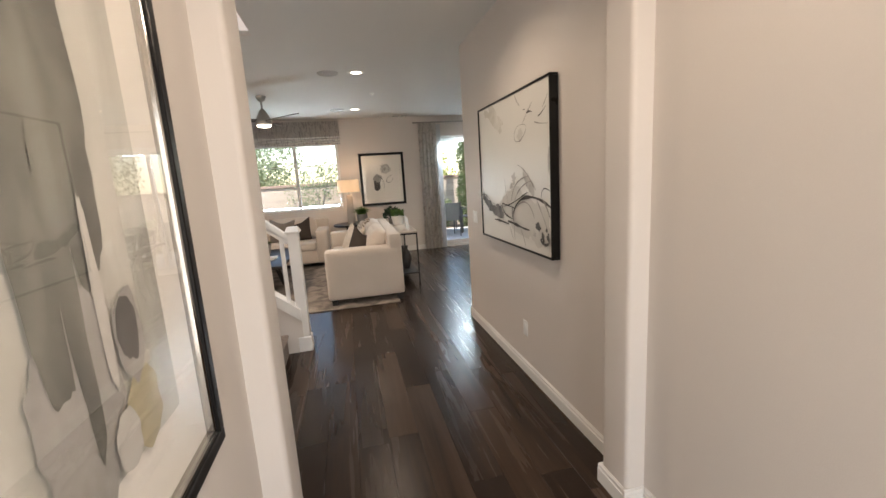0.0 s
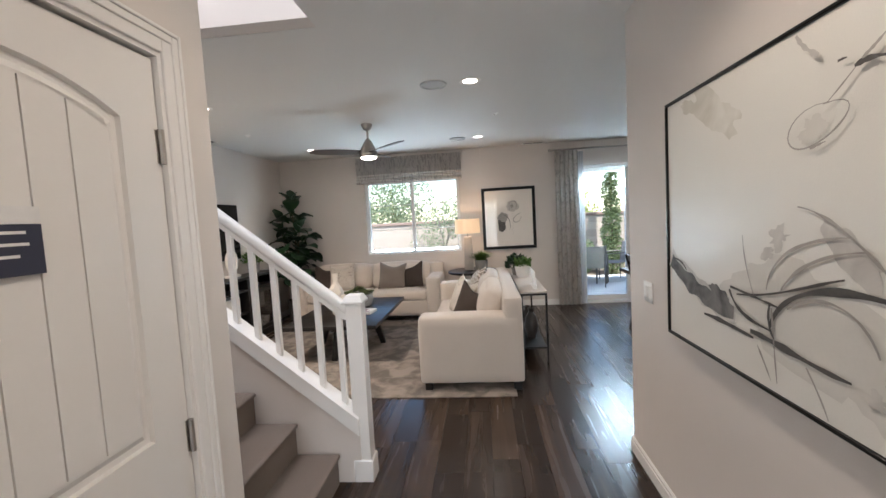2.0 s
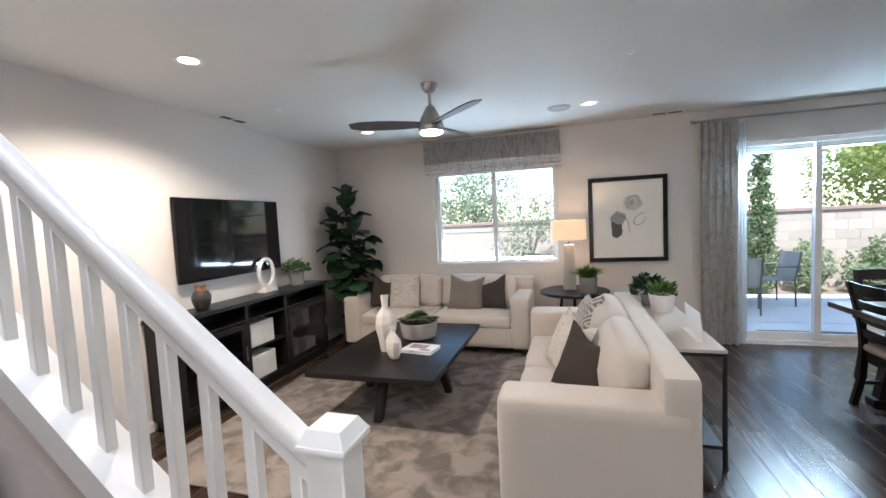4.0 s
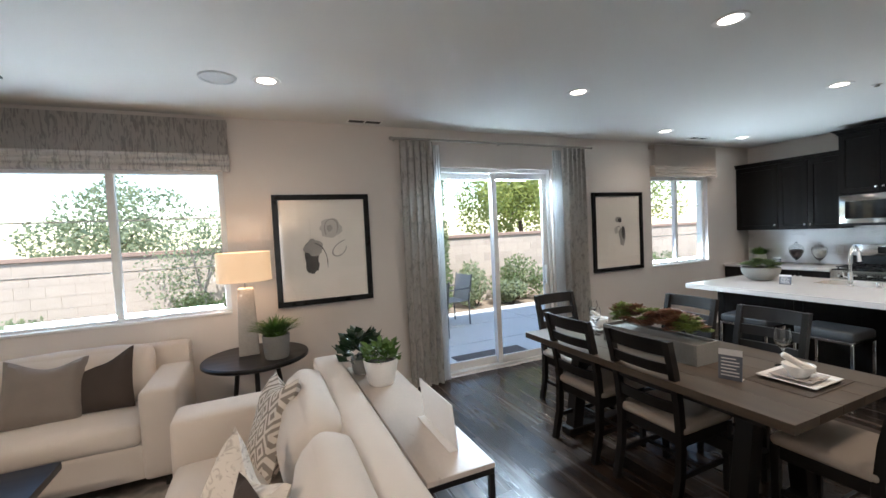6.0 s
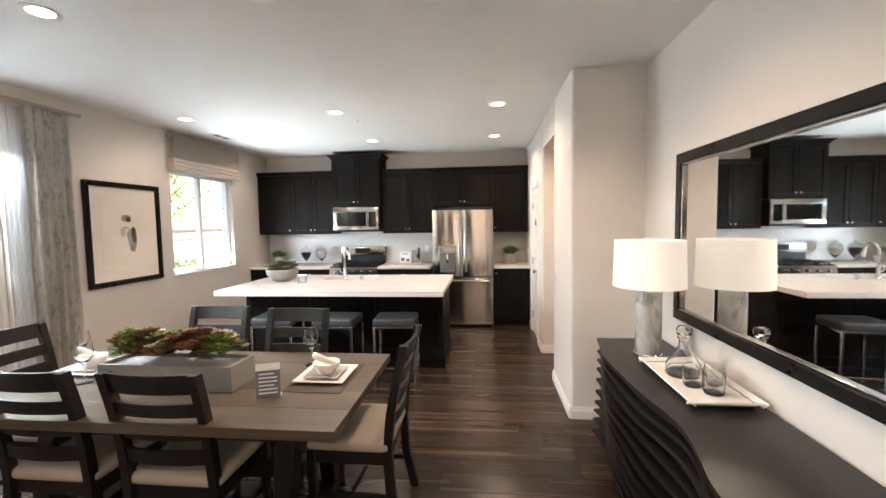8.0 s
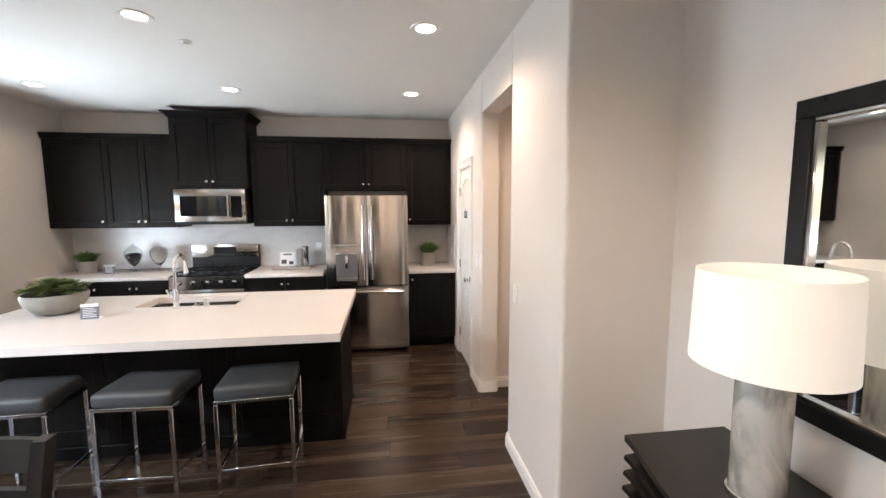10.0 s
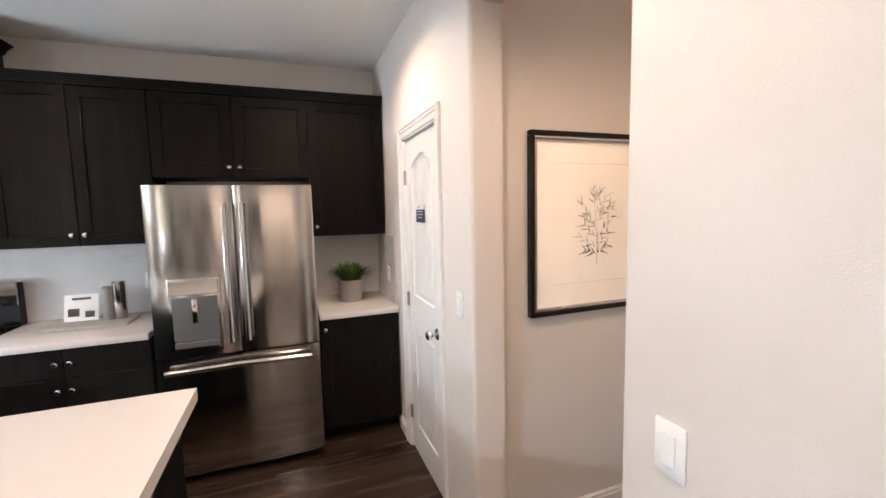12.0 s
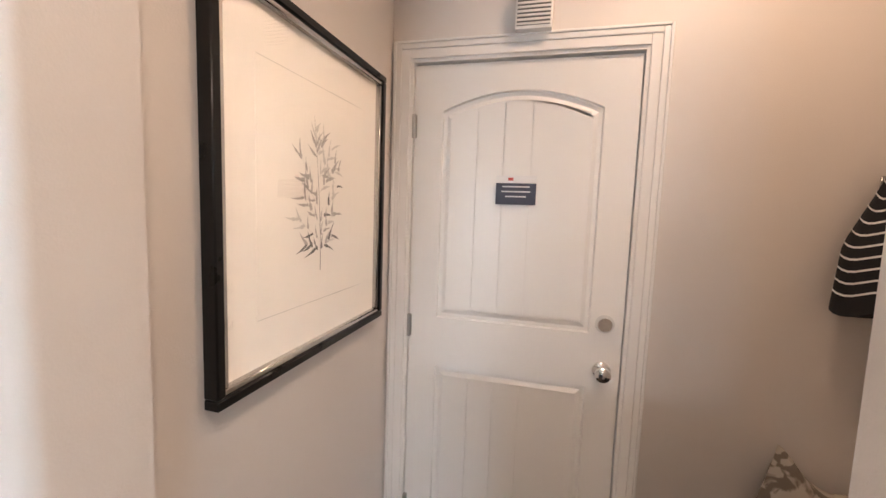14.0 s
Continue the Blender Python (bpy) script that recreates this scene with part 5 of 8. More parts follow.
def side_table(x, y):
    t = thing("side_table", "round black side table with angled legs", "side table", (x, y, 0))
    bm = bmesh.new()
    lathe(bm, [(0, 0.685), (0.388, 0.685), (0.398, 0.692), (0.398, 0.712), (0.388, 0.72), (0, 0.72)], 48)
    part("tabletop", bm, ESPRESSO, t)
    for k in range(3):
        a = 2.1 * k + 0.5
        bm = bmesh.new()
        tube(bm, [(0.26 * math.cos(a), 0.26 * math.sin(a), 0.0), (0.16 * math.cos(a), 0.16 * math.sin(a), 0.686)], 0.018, 10)
        part("leg", bm, ESPRESSO, t)


side_table(0.62, 8.28)
SHADE_LIT = bpy.data.materials.new("lit_linen_shade")
SHADE_LIT.use_nodes = True
lb = SHADE_LIT.node_tree.nodes["Principled BSDF"]
lb.inputs["Base Color"].default_value = (0.72, 0.56, 0.43, 1)
lb.inputs["Roughness"].default_value = 0.9
lb.inputs["Emission Color"].default_value = (1.0, 0.62, 0.30, 1)
lb.inputs["Emission Strength"].default_value = 0.10


def block_lamp(x, y, z):
    t = thing("table_lamp", "table lamp with chalky block base and glowing linen shade", "table lamp", (x, y, z))
    bm = bmesh.new()
    v = box(bm, -0.075, -0.06, 0, 0.075, 0.06, 0.54, 0.008, 2)
    for q in v:
        k = 1 - 0.18 * q.co.z / 0.44
        q.co.x *= k
        q.co += 0.006 * noise.noise_vector(q.co * 12)
    part("base", bm, LAMPSTONE, t, "chalky grey textured block base")
    bm = bmesh.new()
    cylinder(bm, 0, 0, 0.535, 0.70, 0.008, seg=10)
    part("stem", bm, NICKEL, t)
    bm = bmesh.new()
    lathe(bm, [(0.205, 0.60), (0.200, 0.83), (0.197, 0.83), (0.202, 0.60)], 40)
    part("shade", bm, SHADE_LIT, t, "glowing beige linen drum shade")


block_lamp(0.57, 8.34, 0.72)
glow = new("table_lamp_bulb", bpy.data.lights.new("table_lamp_bulb", "POINT"))
glow.data.energy, glow.data.color, glow.data.shadow_soft_size = 0.7, (1, 0.68, 0.40), 0.05
glow.location = (0.57, 8.34, 1.45)
potted("grass_pot", "grey cement pot of green grass on the side table", (0.77, 8.12, 0.72), [(0.085, 0), (0.092, 0.02), (0.102, 0.18)], CEMENT, "grass", HERB, 8, 1.35)


def console_table():
    t = thing("console_table", "slim console table with cream stone top on black metal frame", "console table", (1.32, 6.70, 0))
    x0, y0, H = -0.14, -0.72, 0.76
    bm = bmesh.new()
    box(bm, x0, y0, H - 0.022, -x0, -y0, H, 0.003, 1)
    part("stone_top", bm, STONE, t)
    for x in (x0 + 0.002, -x0 - 0.024):
        for y in (y0 + 0.002, -y0 - 0.024):
            bm = bmesh.new()
            box(bm, x, y, 0, x + 0.022, y + 0.022, H - 0.045, 0.002, 1)
            part("leg", bm, BLACKMETAL, t)
    for c in ((x0 + 0.002, y0 + 0.002, -x0 - 0.002, y0 + 0.024), (x0 + 0.002, -y0 - 0.024, -x0 - 0.002, -y0 - 0.002), (x0 + 0.002, y0 + 0.024, x0 + 0.024, -y0 - 0.024), (-x0 - 0.024, y0 + 0.024, -x0 - 0.002, -y0 - 0.024)):
        bm = bmesh.new()
        box(bm, c[0], c[1], H - 0.045, c[2], c[3], H - 0.0225, 0.002, 1)
        part("rail", bm, BLACKMETAL, t)
    bm = bmesh.new()
    box(bm, x0 + 0.024, y0 + 0.003, 0.14, -x0 - 0.024, -y0 - 0.003, 0.162, 0.002, 1)
    part("lower_shelf", bm, ESPRESSO, t)


console_table()
potted("leafy_pot", "white tapered pot with green leaves on the console table", (1.31, 7.02, 0.76), [(0.070, 0), (0.080, 0.015), (0.105, 0.15)], WHITEMATT, "broad", HERB, 12, 0.72)
potted("leafy_pot", "grey pot with dark green leaves on the console table", (1.26, 7.28, 0.76), [(0.06, 0), (0.068, 0.02), (0.078, 0.10)], CEMENT, "broad", LEAF, 14, 1.15)
ds = thing("display_sign", "thin white display card standing on the console table", "sign", (1.37, 6.30, 0.76), 90)
bm = bmesh.new()
v = box(bm, -0.18, -0.002, 0.004, 0.18, 0.002, 0.19)
moved(bm, v, pose(0, 0, 0, -5, 0, 0))
part("card", bm, PRINT, ds, smooth=False)
bm = bmesh.new()
box(bm, -0.18, 0.0, 0, 0.18, 0.035, 0.004)
part("foot", bm, PRINT, ds, smooth=False)
for y, h in ((6.35, 0.34), (6.75, 0.28)):
    bm = bmesh.new()
    lathe(bm, [(0, 0), (0.05, 0), (0.055, 0.02), (0.085, 0.40 * h), (0.06, 0.72 * h), (0.028, 0.86 * h), (0.036, h), (0.026, h), (0.02, 0.86 * h)], 26)
    single("dark_vase", bm, PEWTER, "dark glazed vase on the console's lower shelf", "vase", (1.32, y, 0.162), group="console vases")


# ---------------------------------------------------------------- dining
def dining_table():
    t = thing("dining_table", "rectangular brown wood dining table with trestle legs", "dining table", (3.18, 6.56, 0))
    for k in range(5):
        bm = bmesh.new()
        x = -0.49 + 0.196 * k
        box(bm, x + 0.0005, -0.955, 0.715, x + 0.1955, 0.955, 0.760, 0.0015, 1)
        part("plank", bm, TABLETOP, t)
    bm = bmesh.new()
    box(bm, -0.40, -0.80, 0.655, 0.40, 0.80, 0.714, 0.003, 1)
    part("apron", bm, CHAIRWOOD, t)
    for y in (-0.62, 0.62):
        for s in (-1, 1):
            bm = bmesh.new()
            v = box(bm, -0.05, y - 0.045, 0.05, 0.05, y + 0.045, 0.656, 0.004, 1)
            for q in v:
                q.co.x += s * (0.20 + 0.10 * (1 - q.co.z / 0.65))
            part("leg", bm, CHAIRWOOD, t)
        bm = bmesh.new()
        box(bm, -0.38, y - 0.05, 0.0, 0.38, y + 0.05, 0.06, 0.006, 1)
        part("foot", bm, CHAIRWOOD, t)
    bm = bmesh.new()
    box(bm, -0.04, -0.60, 0.25, 0.04, 0.60, 0.34, 0.004, 1)
    part("stretcher", bm, CHAIRWOOD, t)


dining_table()


def dining_chair():
    """Faces +y; its back stands at y = -0.24."""
    c = thing("dining_chair", "dark wooden ladder-back dining chair with a beige padded seat", "chair", group="chairs round the dining table")
    bm = bmesh.new()
    cushion(bm, 0, 0.0, 0.465, 0.46, 0.44, 0.06, 0.028, (0, 0, 0.012), 8)
    part("seat", bm, SEATCLOTH, c, "beige padded seat")
    bm = bmesh.new()
    for b in ((-0.215, -0.20, 0.215, -0.175), (-0.215, 0.175, 0.215, 0.20), (-0.215, -0.175, -0.19, 0.175), (0.19, -0.175, 0.215, 0.175)):
        box(bm, b[0], b[1], 0.37, b[2], b[3], 0.437, 0.002, 1)
    part("seat_frame", bm, CHAIRWOOD, c)
    for x in (-0.205, 0.205):
        bm = bmesh.new()
        v = box(bm, x - 0.021, 0.175, 0, x + 0.021, 0.217, 0.437, 0.003, 1)
        for q in v:
            if q.co.z < 0.2:
                q.co.x, q.co.y = x + (q.co.x - x) * 0.75, 0.196 + (q.co.y - 0.196) * 0.75
        part("leg", bm, CHAIRWOOD, c)
        bm = bmesh.new()
        pts = [(0.0, -0.265), (0.22, -0.215), (0.44, -0.205), (0.62, -0.222), (0.80, -0.255), (0.985, -0.30)]
        prev = None
        for z, y in pts:
            ring = [bm.verts.new((x + a, y + b, z)) for a, b in ((-0.019, -0.022), (0.019, -0.022), (0.019, 0.022), (-0.019, 0.022))]
            if prev:
                for i in range(4):
                    bm.faces.new((prev[i], prev[(i + 1) % 4], ring[(i + 1) % 4], ring[i]))
            else:
                bm.faces.new(ring[::-1])
            prev = ring
        bm.faces.new(prev)
        part("back_post", bm, CHAIRWOOD, c)

    def slat(z0, z1, y0, y1):
        bm = bmesh.new()
        n = 8
        rows = []
        for i in range(n + 1):
            u = 2 * i / n - 1
            bow = -0.022 * (1 - u * u)
            rows.append([bm.verts.new((0.19 * u, y + bow + d, z)) for y, z, d in ((y0, z0, 0.009), (y1, z1, 0.009), (y1, z1, -0.009), (y0, z0, -0.009))])
        for a, b in zip(rows, rows[1:]):
            for i in range(4):
                bm.faces.new((a[i], b[i], b[(i + 1) % 4], a[(i + 1) % 4]))
        bm.faces.new(rows[0])
        bm.faces.new(rows[-1][::-1])
        part("slat", bm, CHAIRWOOD, c)
    slat(0.895, 0.985, -0.278, -0.300)
    slat(0.785, 0.85, -0.252, -0.267)
    slat(0.675, 0.74, -0.232, -0.243)
    slat(0.555, 0.62, -0.215, -0.222)
    for b in ((-0.200, -0.20, 0.17, -0.180, 0.19, 0.20), (0.180, -0.20, 0.17, 0.200, 0.19, 0.20), (-0.18, -0.01, 0.175, 0.18, 0.01, 0.195)):
        bm = bmesh.new()
        box(bm, b[0], b[1], b[2], b[3], b[4], b[5], 0.002, 1)
        part("stretcher", bm, CHAIRWOOD, c)
    return c


chair = dining_chair()
spots = [(2.97, 6.98, -90), (2.98, 6.39, -90), (3.72, 6.98, 90), (3.66, 6.34, 90), (3.28, 7.56, 180), (3.32, 5.70, 0)]
chair.matrix_basis = pose(spots[0][0], spots[0][1], 0, 0, 0, spots[0][2])
for x, y, a in spots[1:]:
    copy_thing(chair, pose(x, y, 0, 0, 0, a))


def trough():
    t = thing("planter_trough", "long grey trough of green and red succulents on the dining table", "planter", (3.13, 6.62, 0.76))
    bm = bmesh.new()
    L, w, h = 0.365, 0.105, 0.13
    for c in ((-w, -L, w, -L + 0.014), (-w, L - 0.014, w, L), (-w, -L + 0.014, -w + 0.014, L - 0.014), (w - 0.014, -L + 0.014, w, L - 0.014)):
        box(bm, c[0], c[1], 0, c[2], c[3], h, 0.002, 1)
    box(bm, -w + 0.014, -L + 0.014, 0, w - 0.014, L - 0.014, h - 0.02)
    part("trough", bm, CEMENT, t)
    g = random.Random(5)
    greens, reds = bmesh.new(), bmesh.new()
    for i in range(130):
        x, y = (g.random() * 2 - 1) * 0.075, (g.random() * 2 - 1) * 0.32
        red = noise.noise((x * 6, y * 9, 2.2)) > 0.07
        rosette(reds if red else greens, (x, y, h + 0.015 + 0.055 * g.random() + 0.085 * (1 - abs(x) / 0.09)), (0.054 if red else 0.044) * (0.7 + 0.7 * g.random()), 200 + i, 14, 1.0)
    part("foliage", greens, SUCC, t, "green succulent rosettes", smooth=False)
    part("red_foliage", reds, SUCCRED, t, "red-tipped succulent rosettes", smooth=False)


trough()


def dish(name, label, category, profile, at, mat, seg=4, group=""):
    bm = bmesh.new()
    lathe(bm, profile, seg, turn=math.pi / 4 if seg == 4 else 0)
    return single(name, bm, mat, label, category, at, 0, group, smooth=seg > 4)


def wine_glass(x, y, z, s=1.0):
    bm = bmesh.new()
    lathe(bm, [(0, 0), (0.036 * s, 0), (0.034 * s, 0.003), (0.006, 0.010), (0.0045, 0.08 * s), (0.010, 0.092 * s), (0.034 * s, 0.12 * s), (0.041 * s, 0.15 * s), (0.034 * s, 0.20 * s),
               (0.0328 * s, 0.20 * s), (0.0395 * s, 0.15 * s), (0.032 * s, 0.121 * s), (0.0, 0.096 * s)], 28)
    single("wine_glass", bm, CRYSTAL, "clear stemmed wine glass", "wine glass", (x, y, z), group="wine glasses")


MAT = material("woven_placemat", (0.085, 0.068, 0.055), 0.9, vary=0.2, scale=30, fine=0.3, fine_scale=200, bump=0.3, bump_scale=200)
for x, y, turn in ((3.26, 5.86, 0), (3.28, 7.28, 180)):
    bm = bmesh.new()
    box(bm, x - 0.21, y - 0.15, 0.7605, x + 0.21, y + 0.15, 0.764, 0.001, 1)
    single("placemat", bm, MAT, "dark woven placemat on the dining table", "placemat", group="placemats")
    sq = [(0, 0), (0.115, 0), (0.120, 0.004), (0.190, 0.018), (0.187, 0.022), (0.118, 0.009), (0, 0.008)]
    dish("dinner_plate", "large square white dinner plate", "plate", sq, (x, y, 0.764), WHITEMATT, 4, "dinner plates")
    dish("side_plate", "square grey side plate on a dinner plate", "plate", [(a * 0.70, b * 0.9) for a, b in sq], (x, y, 0.7735), POTGREY, 4, "side plates")
    dish("bowl", "small round white bowl on stacked plates", "bowl", [(0, 0), (0.035, 0), (0.040, 0.006), (0.068, 0.05), (0.072, 0.065), (0.068, 0.065), (0.060, 0.045), (0.030, 0.012), (0, 0.012)], (x, y, 0.782), WHITEMATT, 28, "bowls")
    bm = bmesh.new()
    v = cushion(bm, 0, 0, 0, 0.045, 0.16, 0.035, 0.016, cuts=6, crease=1.5)
    moved(bm, v, pose(0, 0, 0.055, 28, 0, 35))
    single("napkin", bm, ROUGHWHITE, "rolled white napkin in a bowl", "napkin", (x, y, 0.80), 0, "napkins")
wine_glass(3.44, 6.02, 0.7605, 1.1)
wine_glass(3.10, 7.14, 0.7605, 1.1)
wine_glass(3.38, 7.45, 0.7605, 1.0)


def tent_card(name, at, turn, w, h, label):
    t = thing(name, label, "sign", at, turn)
    bm = bmesh.new()
    v = box(bm, -w / 2, -0.002, 0, w / 2, 0.002, h)
    moved(bm, v, pose(0, 0, 0, -6, 0, 0))
    part("card", bm, NAVY if "grey" not in label else SLATE, t, smooth=False)
    bm = bmesh.new()
    v = box(bm, -w / 2, -0.0028, h * 0.80, w / 2, -0.0022, h)
    moved(bm, v, pose(0, 0, 0, -6, 0, 0))
    part("header", bm, PRINT, t, "white header strip", smooth=False)
    for k in range(6):
        bm = bmesh.new()
        v = box(bm, -w * 0.38, -0.0030, h * (0.68 - 0.11 * k), w * (0.38 if k % 3 else 0.25), -0.0022, h * (0.715 - 0.11 * k))
        moved(bm, v, pose(0, 0, 0, -6, 0, 0))
        part("print_line", bm, PRINT, t, smooth=False)
    bm = bmesh.new()
    box(bm, -w / 2, 0.0, 0, w / 2, 0.05, 0.003)
    part("foot", bm, PRINT, t, smooth=False)


tent_card("table_sign", (2.98, 6.04, 0.7605), -70, 0.11, 0.165, "grey printed sign card standing on the dining table")

# ---------------------------------------------------------------- kitchen


def shaker_door(parent, x, y0, y1, z0, z1, knob=None, name="door"):
    """A framed cabinet door whose face looks to -x; knob: (y, z)."""
    f = 0.062
    bm = bmesh.new()
    # one sheet: outer edge, front of the frame, the step down, the sunken panel
    rings = [[bm.verts.new((x - d, *p)) for p in ((y0 + i, z0 + i), (y1 - i, z0 + i), (y1 - i, z1 - i), (y0 + i, z1 - i))] for i, d in ((0, 0), (0, 0.0175), (0.0015, 0.019), (f - 0.001, 0.019), (f, 0.018), (f + 0.002, 0.009))]
    for p, q in zip(rings, rings[1:]):
        for i in range(4):
            bm.faces.new((p[i], p[(i + 1) % 4], q[(i + 1) % 4], q[i]))
    bm.faces.new(rings[-1])
    bm.faces.new(rings[0][::-1])
    bmesh.ops.recalc_face_normals(bm, faces=bm.faces[:])
    d = part(name, bm, CABINET, parent, smooth=False)
    if knob:
        bm = bmesh.new()
        v = lathe(bm, [(0, 0), (0.006, 0), (0.006, 0.012), (0.014, 0.018), (0.015, 0.024), (0.010, 0.029), (0, 0.030)], 16)
        moved(bm, v, pose(x - 0.019, knob[0], knob[1], 0, -90, 0))
        part("knob", bm, CHROME, d, "polished round knob")
    return d


def cabinet(label, y0, y1, z0, z1, front, doors=2, drawers=0.0, kick=0.0, knob_low=True, back=8.028, crown=0.0, single_knob="low_y"):
    c = thing("wall_cabinet" if z0 > 1 else "base_cabinet", label, "cabinet", group="wall cabinets" if z0 > 1 else "base cabinets")
    bm = bmesh.new()
    box(bm, front, y0 + 0.0008, z0 + kick, back, y1 - 0.0008, z1)
    part("body", bm, CABINET, c, smooth=False)
    if kick:
        bm = bmesh.new()
        box(bm, front + 0.06, y0 + 0.001, z0, back, y1 - 0.001, z0 + kick)
        part("toe_kick", bm, CABINET, c, smooth=False)
    top = z1 - drawers
    w = (y1 - y0) / doors
    for i in range(doors):
        a, b = y0 + w * i + 0.003, y0 + w * (i + 1) - 0.003
        if doors == 1:
            ky = a + 0.03 if single_knob == "low_y" else b - 0.03
        else:
            ky = b - 0.03 if i % 2 == 0 else a + 0.03
        shaker_door(c, front, a, b, z0 + kick + 0.004, top - 0.004, (ky, z0 + 0.07 if knob_low else top - 0.07))
        if drawers:
            bm = bmesh.new()
            box(bm, front - 0.019, a, top + 0.003, front, b, z1 - 0.006, 0.002, 1)
            d = part("drawer_front", bm, CABINET, c, smooth=False)
            bm = bmesh.new()
            v = lathe(bm, [(0, 0), (0.006, 0), (0.006, 0.012), (0.014, 0.018), (0.015, 0.024), (0.010, 0.029), (0, 0.030)], 16)
            moved(bm, v, pose(front - 0.019, ky, (top + z1) / 2, 0, -90, 0))
            part("knob", bm, CHROME, d, "polished round knob")
    if crown:
        bm = bmesh.new()
        n = 5
        for k in range(n):
            o = 0.012 + crown * (k / (n - 1)) ** 1.5
            box(bm, front - 0.02 - o, y0 - (o if crown > 0.03 else 0), z1 + 0.012 * k, back, y1 + (o if crown > 0.03 else 0), z1 + 0.012 * (k + 1))
        part("crown", bm, CABINET, c, smooth=False)
    return c


UF = 7.72
cabinet("dark espresso wall cabinet with one framed door beside the fridge", 4.338, 4.88, 1.42, 2.387, UF, 1, crown=0.02, single_knob="high_y")
cabinet("dark espresso wall cabinet over the fridge", 4.88, 5.84, 1.84, 2.387, UF, 2, crown=0.02)
cabinet("dark espresso wall cabinet with two framed doors", 5.84, 6.65, 1.42, 2.387, UF, 2, crown=0.02)
cabinet("tall dark espresso cabinet over the microwave with flared crown", 6.66, 7.45, 1.86, 2.62, 7.62, 2, crown=0.045)
cabinet("dark espresso wall cabinet with two framed doors", 7.46, 8.19, 1.42, 2.387, UF, 2, crown=0.02)
cabinet("dark espresso wall cabinet with one framed door in the corner", 8.19, 8.766, 1.42, 2.387, UF, 1, crown=0.02)
BF = 7.40
cabinet("dark espresso base cabinet beside the pantry wall", 4.338, 4.88, 0, 0.875, BF, 1, kick=0.10, knob_low=False, single_knob="high_y")
cabinet("dark espresso base cabinet with drawers between fridge and range", 5.84, 6.67, 0, 0.875, BF, 2, drawers=0.17, kick=0.10, knob_low=False)
cabinet("dark espresso base cabinet with drawers beside the range", 7.45, 8.13, 0, 0.875, BF, 2, drawers=0.17, kick=0.10, knob_low=False)
cabinet("dark espresso base cabinet with drawer in the corner", 8.13, 8.766, 0, 0.875, BF, 1, drawers=0.17, kick=0.10, knob_low=False)
for y0, y1 in ((4.336, 4.878), (5.842, 6.672), (7.448, 8.766)):
    bm = bmesh.new()
    box(bm, 7.355, y0, 0.876, 8.026, y1, 0.915, 0.004, 2)
    single("worktop", bm, QUARTZ, "white quartz kitchen worktop", "worktop", group="worktops")
bm = bmesh.new()
box(bm, 8.012, 4.335, 0.916, 8.029, 4.88, 1.418)
box(bm, 8.012, 5.84, 0.916, 8.029, 8.766, 1.418)
box(bm, 7.42, 4.3305, 0.916, 8.012, 4.342, 1.418)
structure("backsplash", bm, BACKSPLASH, "pale marbled stone backsplash", "backsplash")


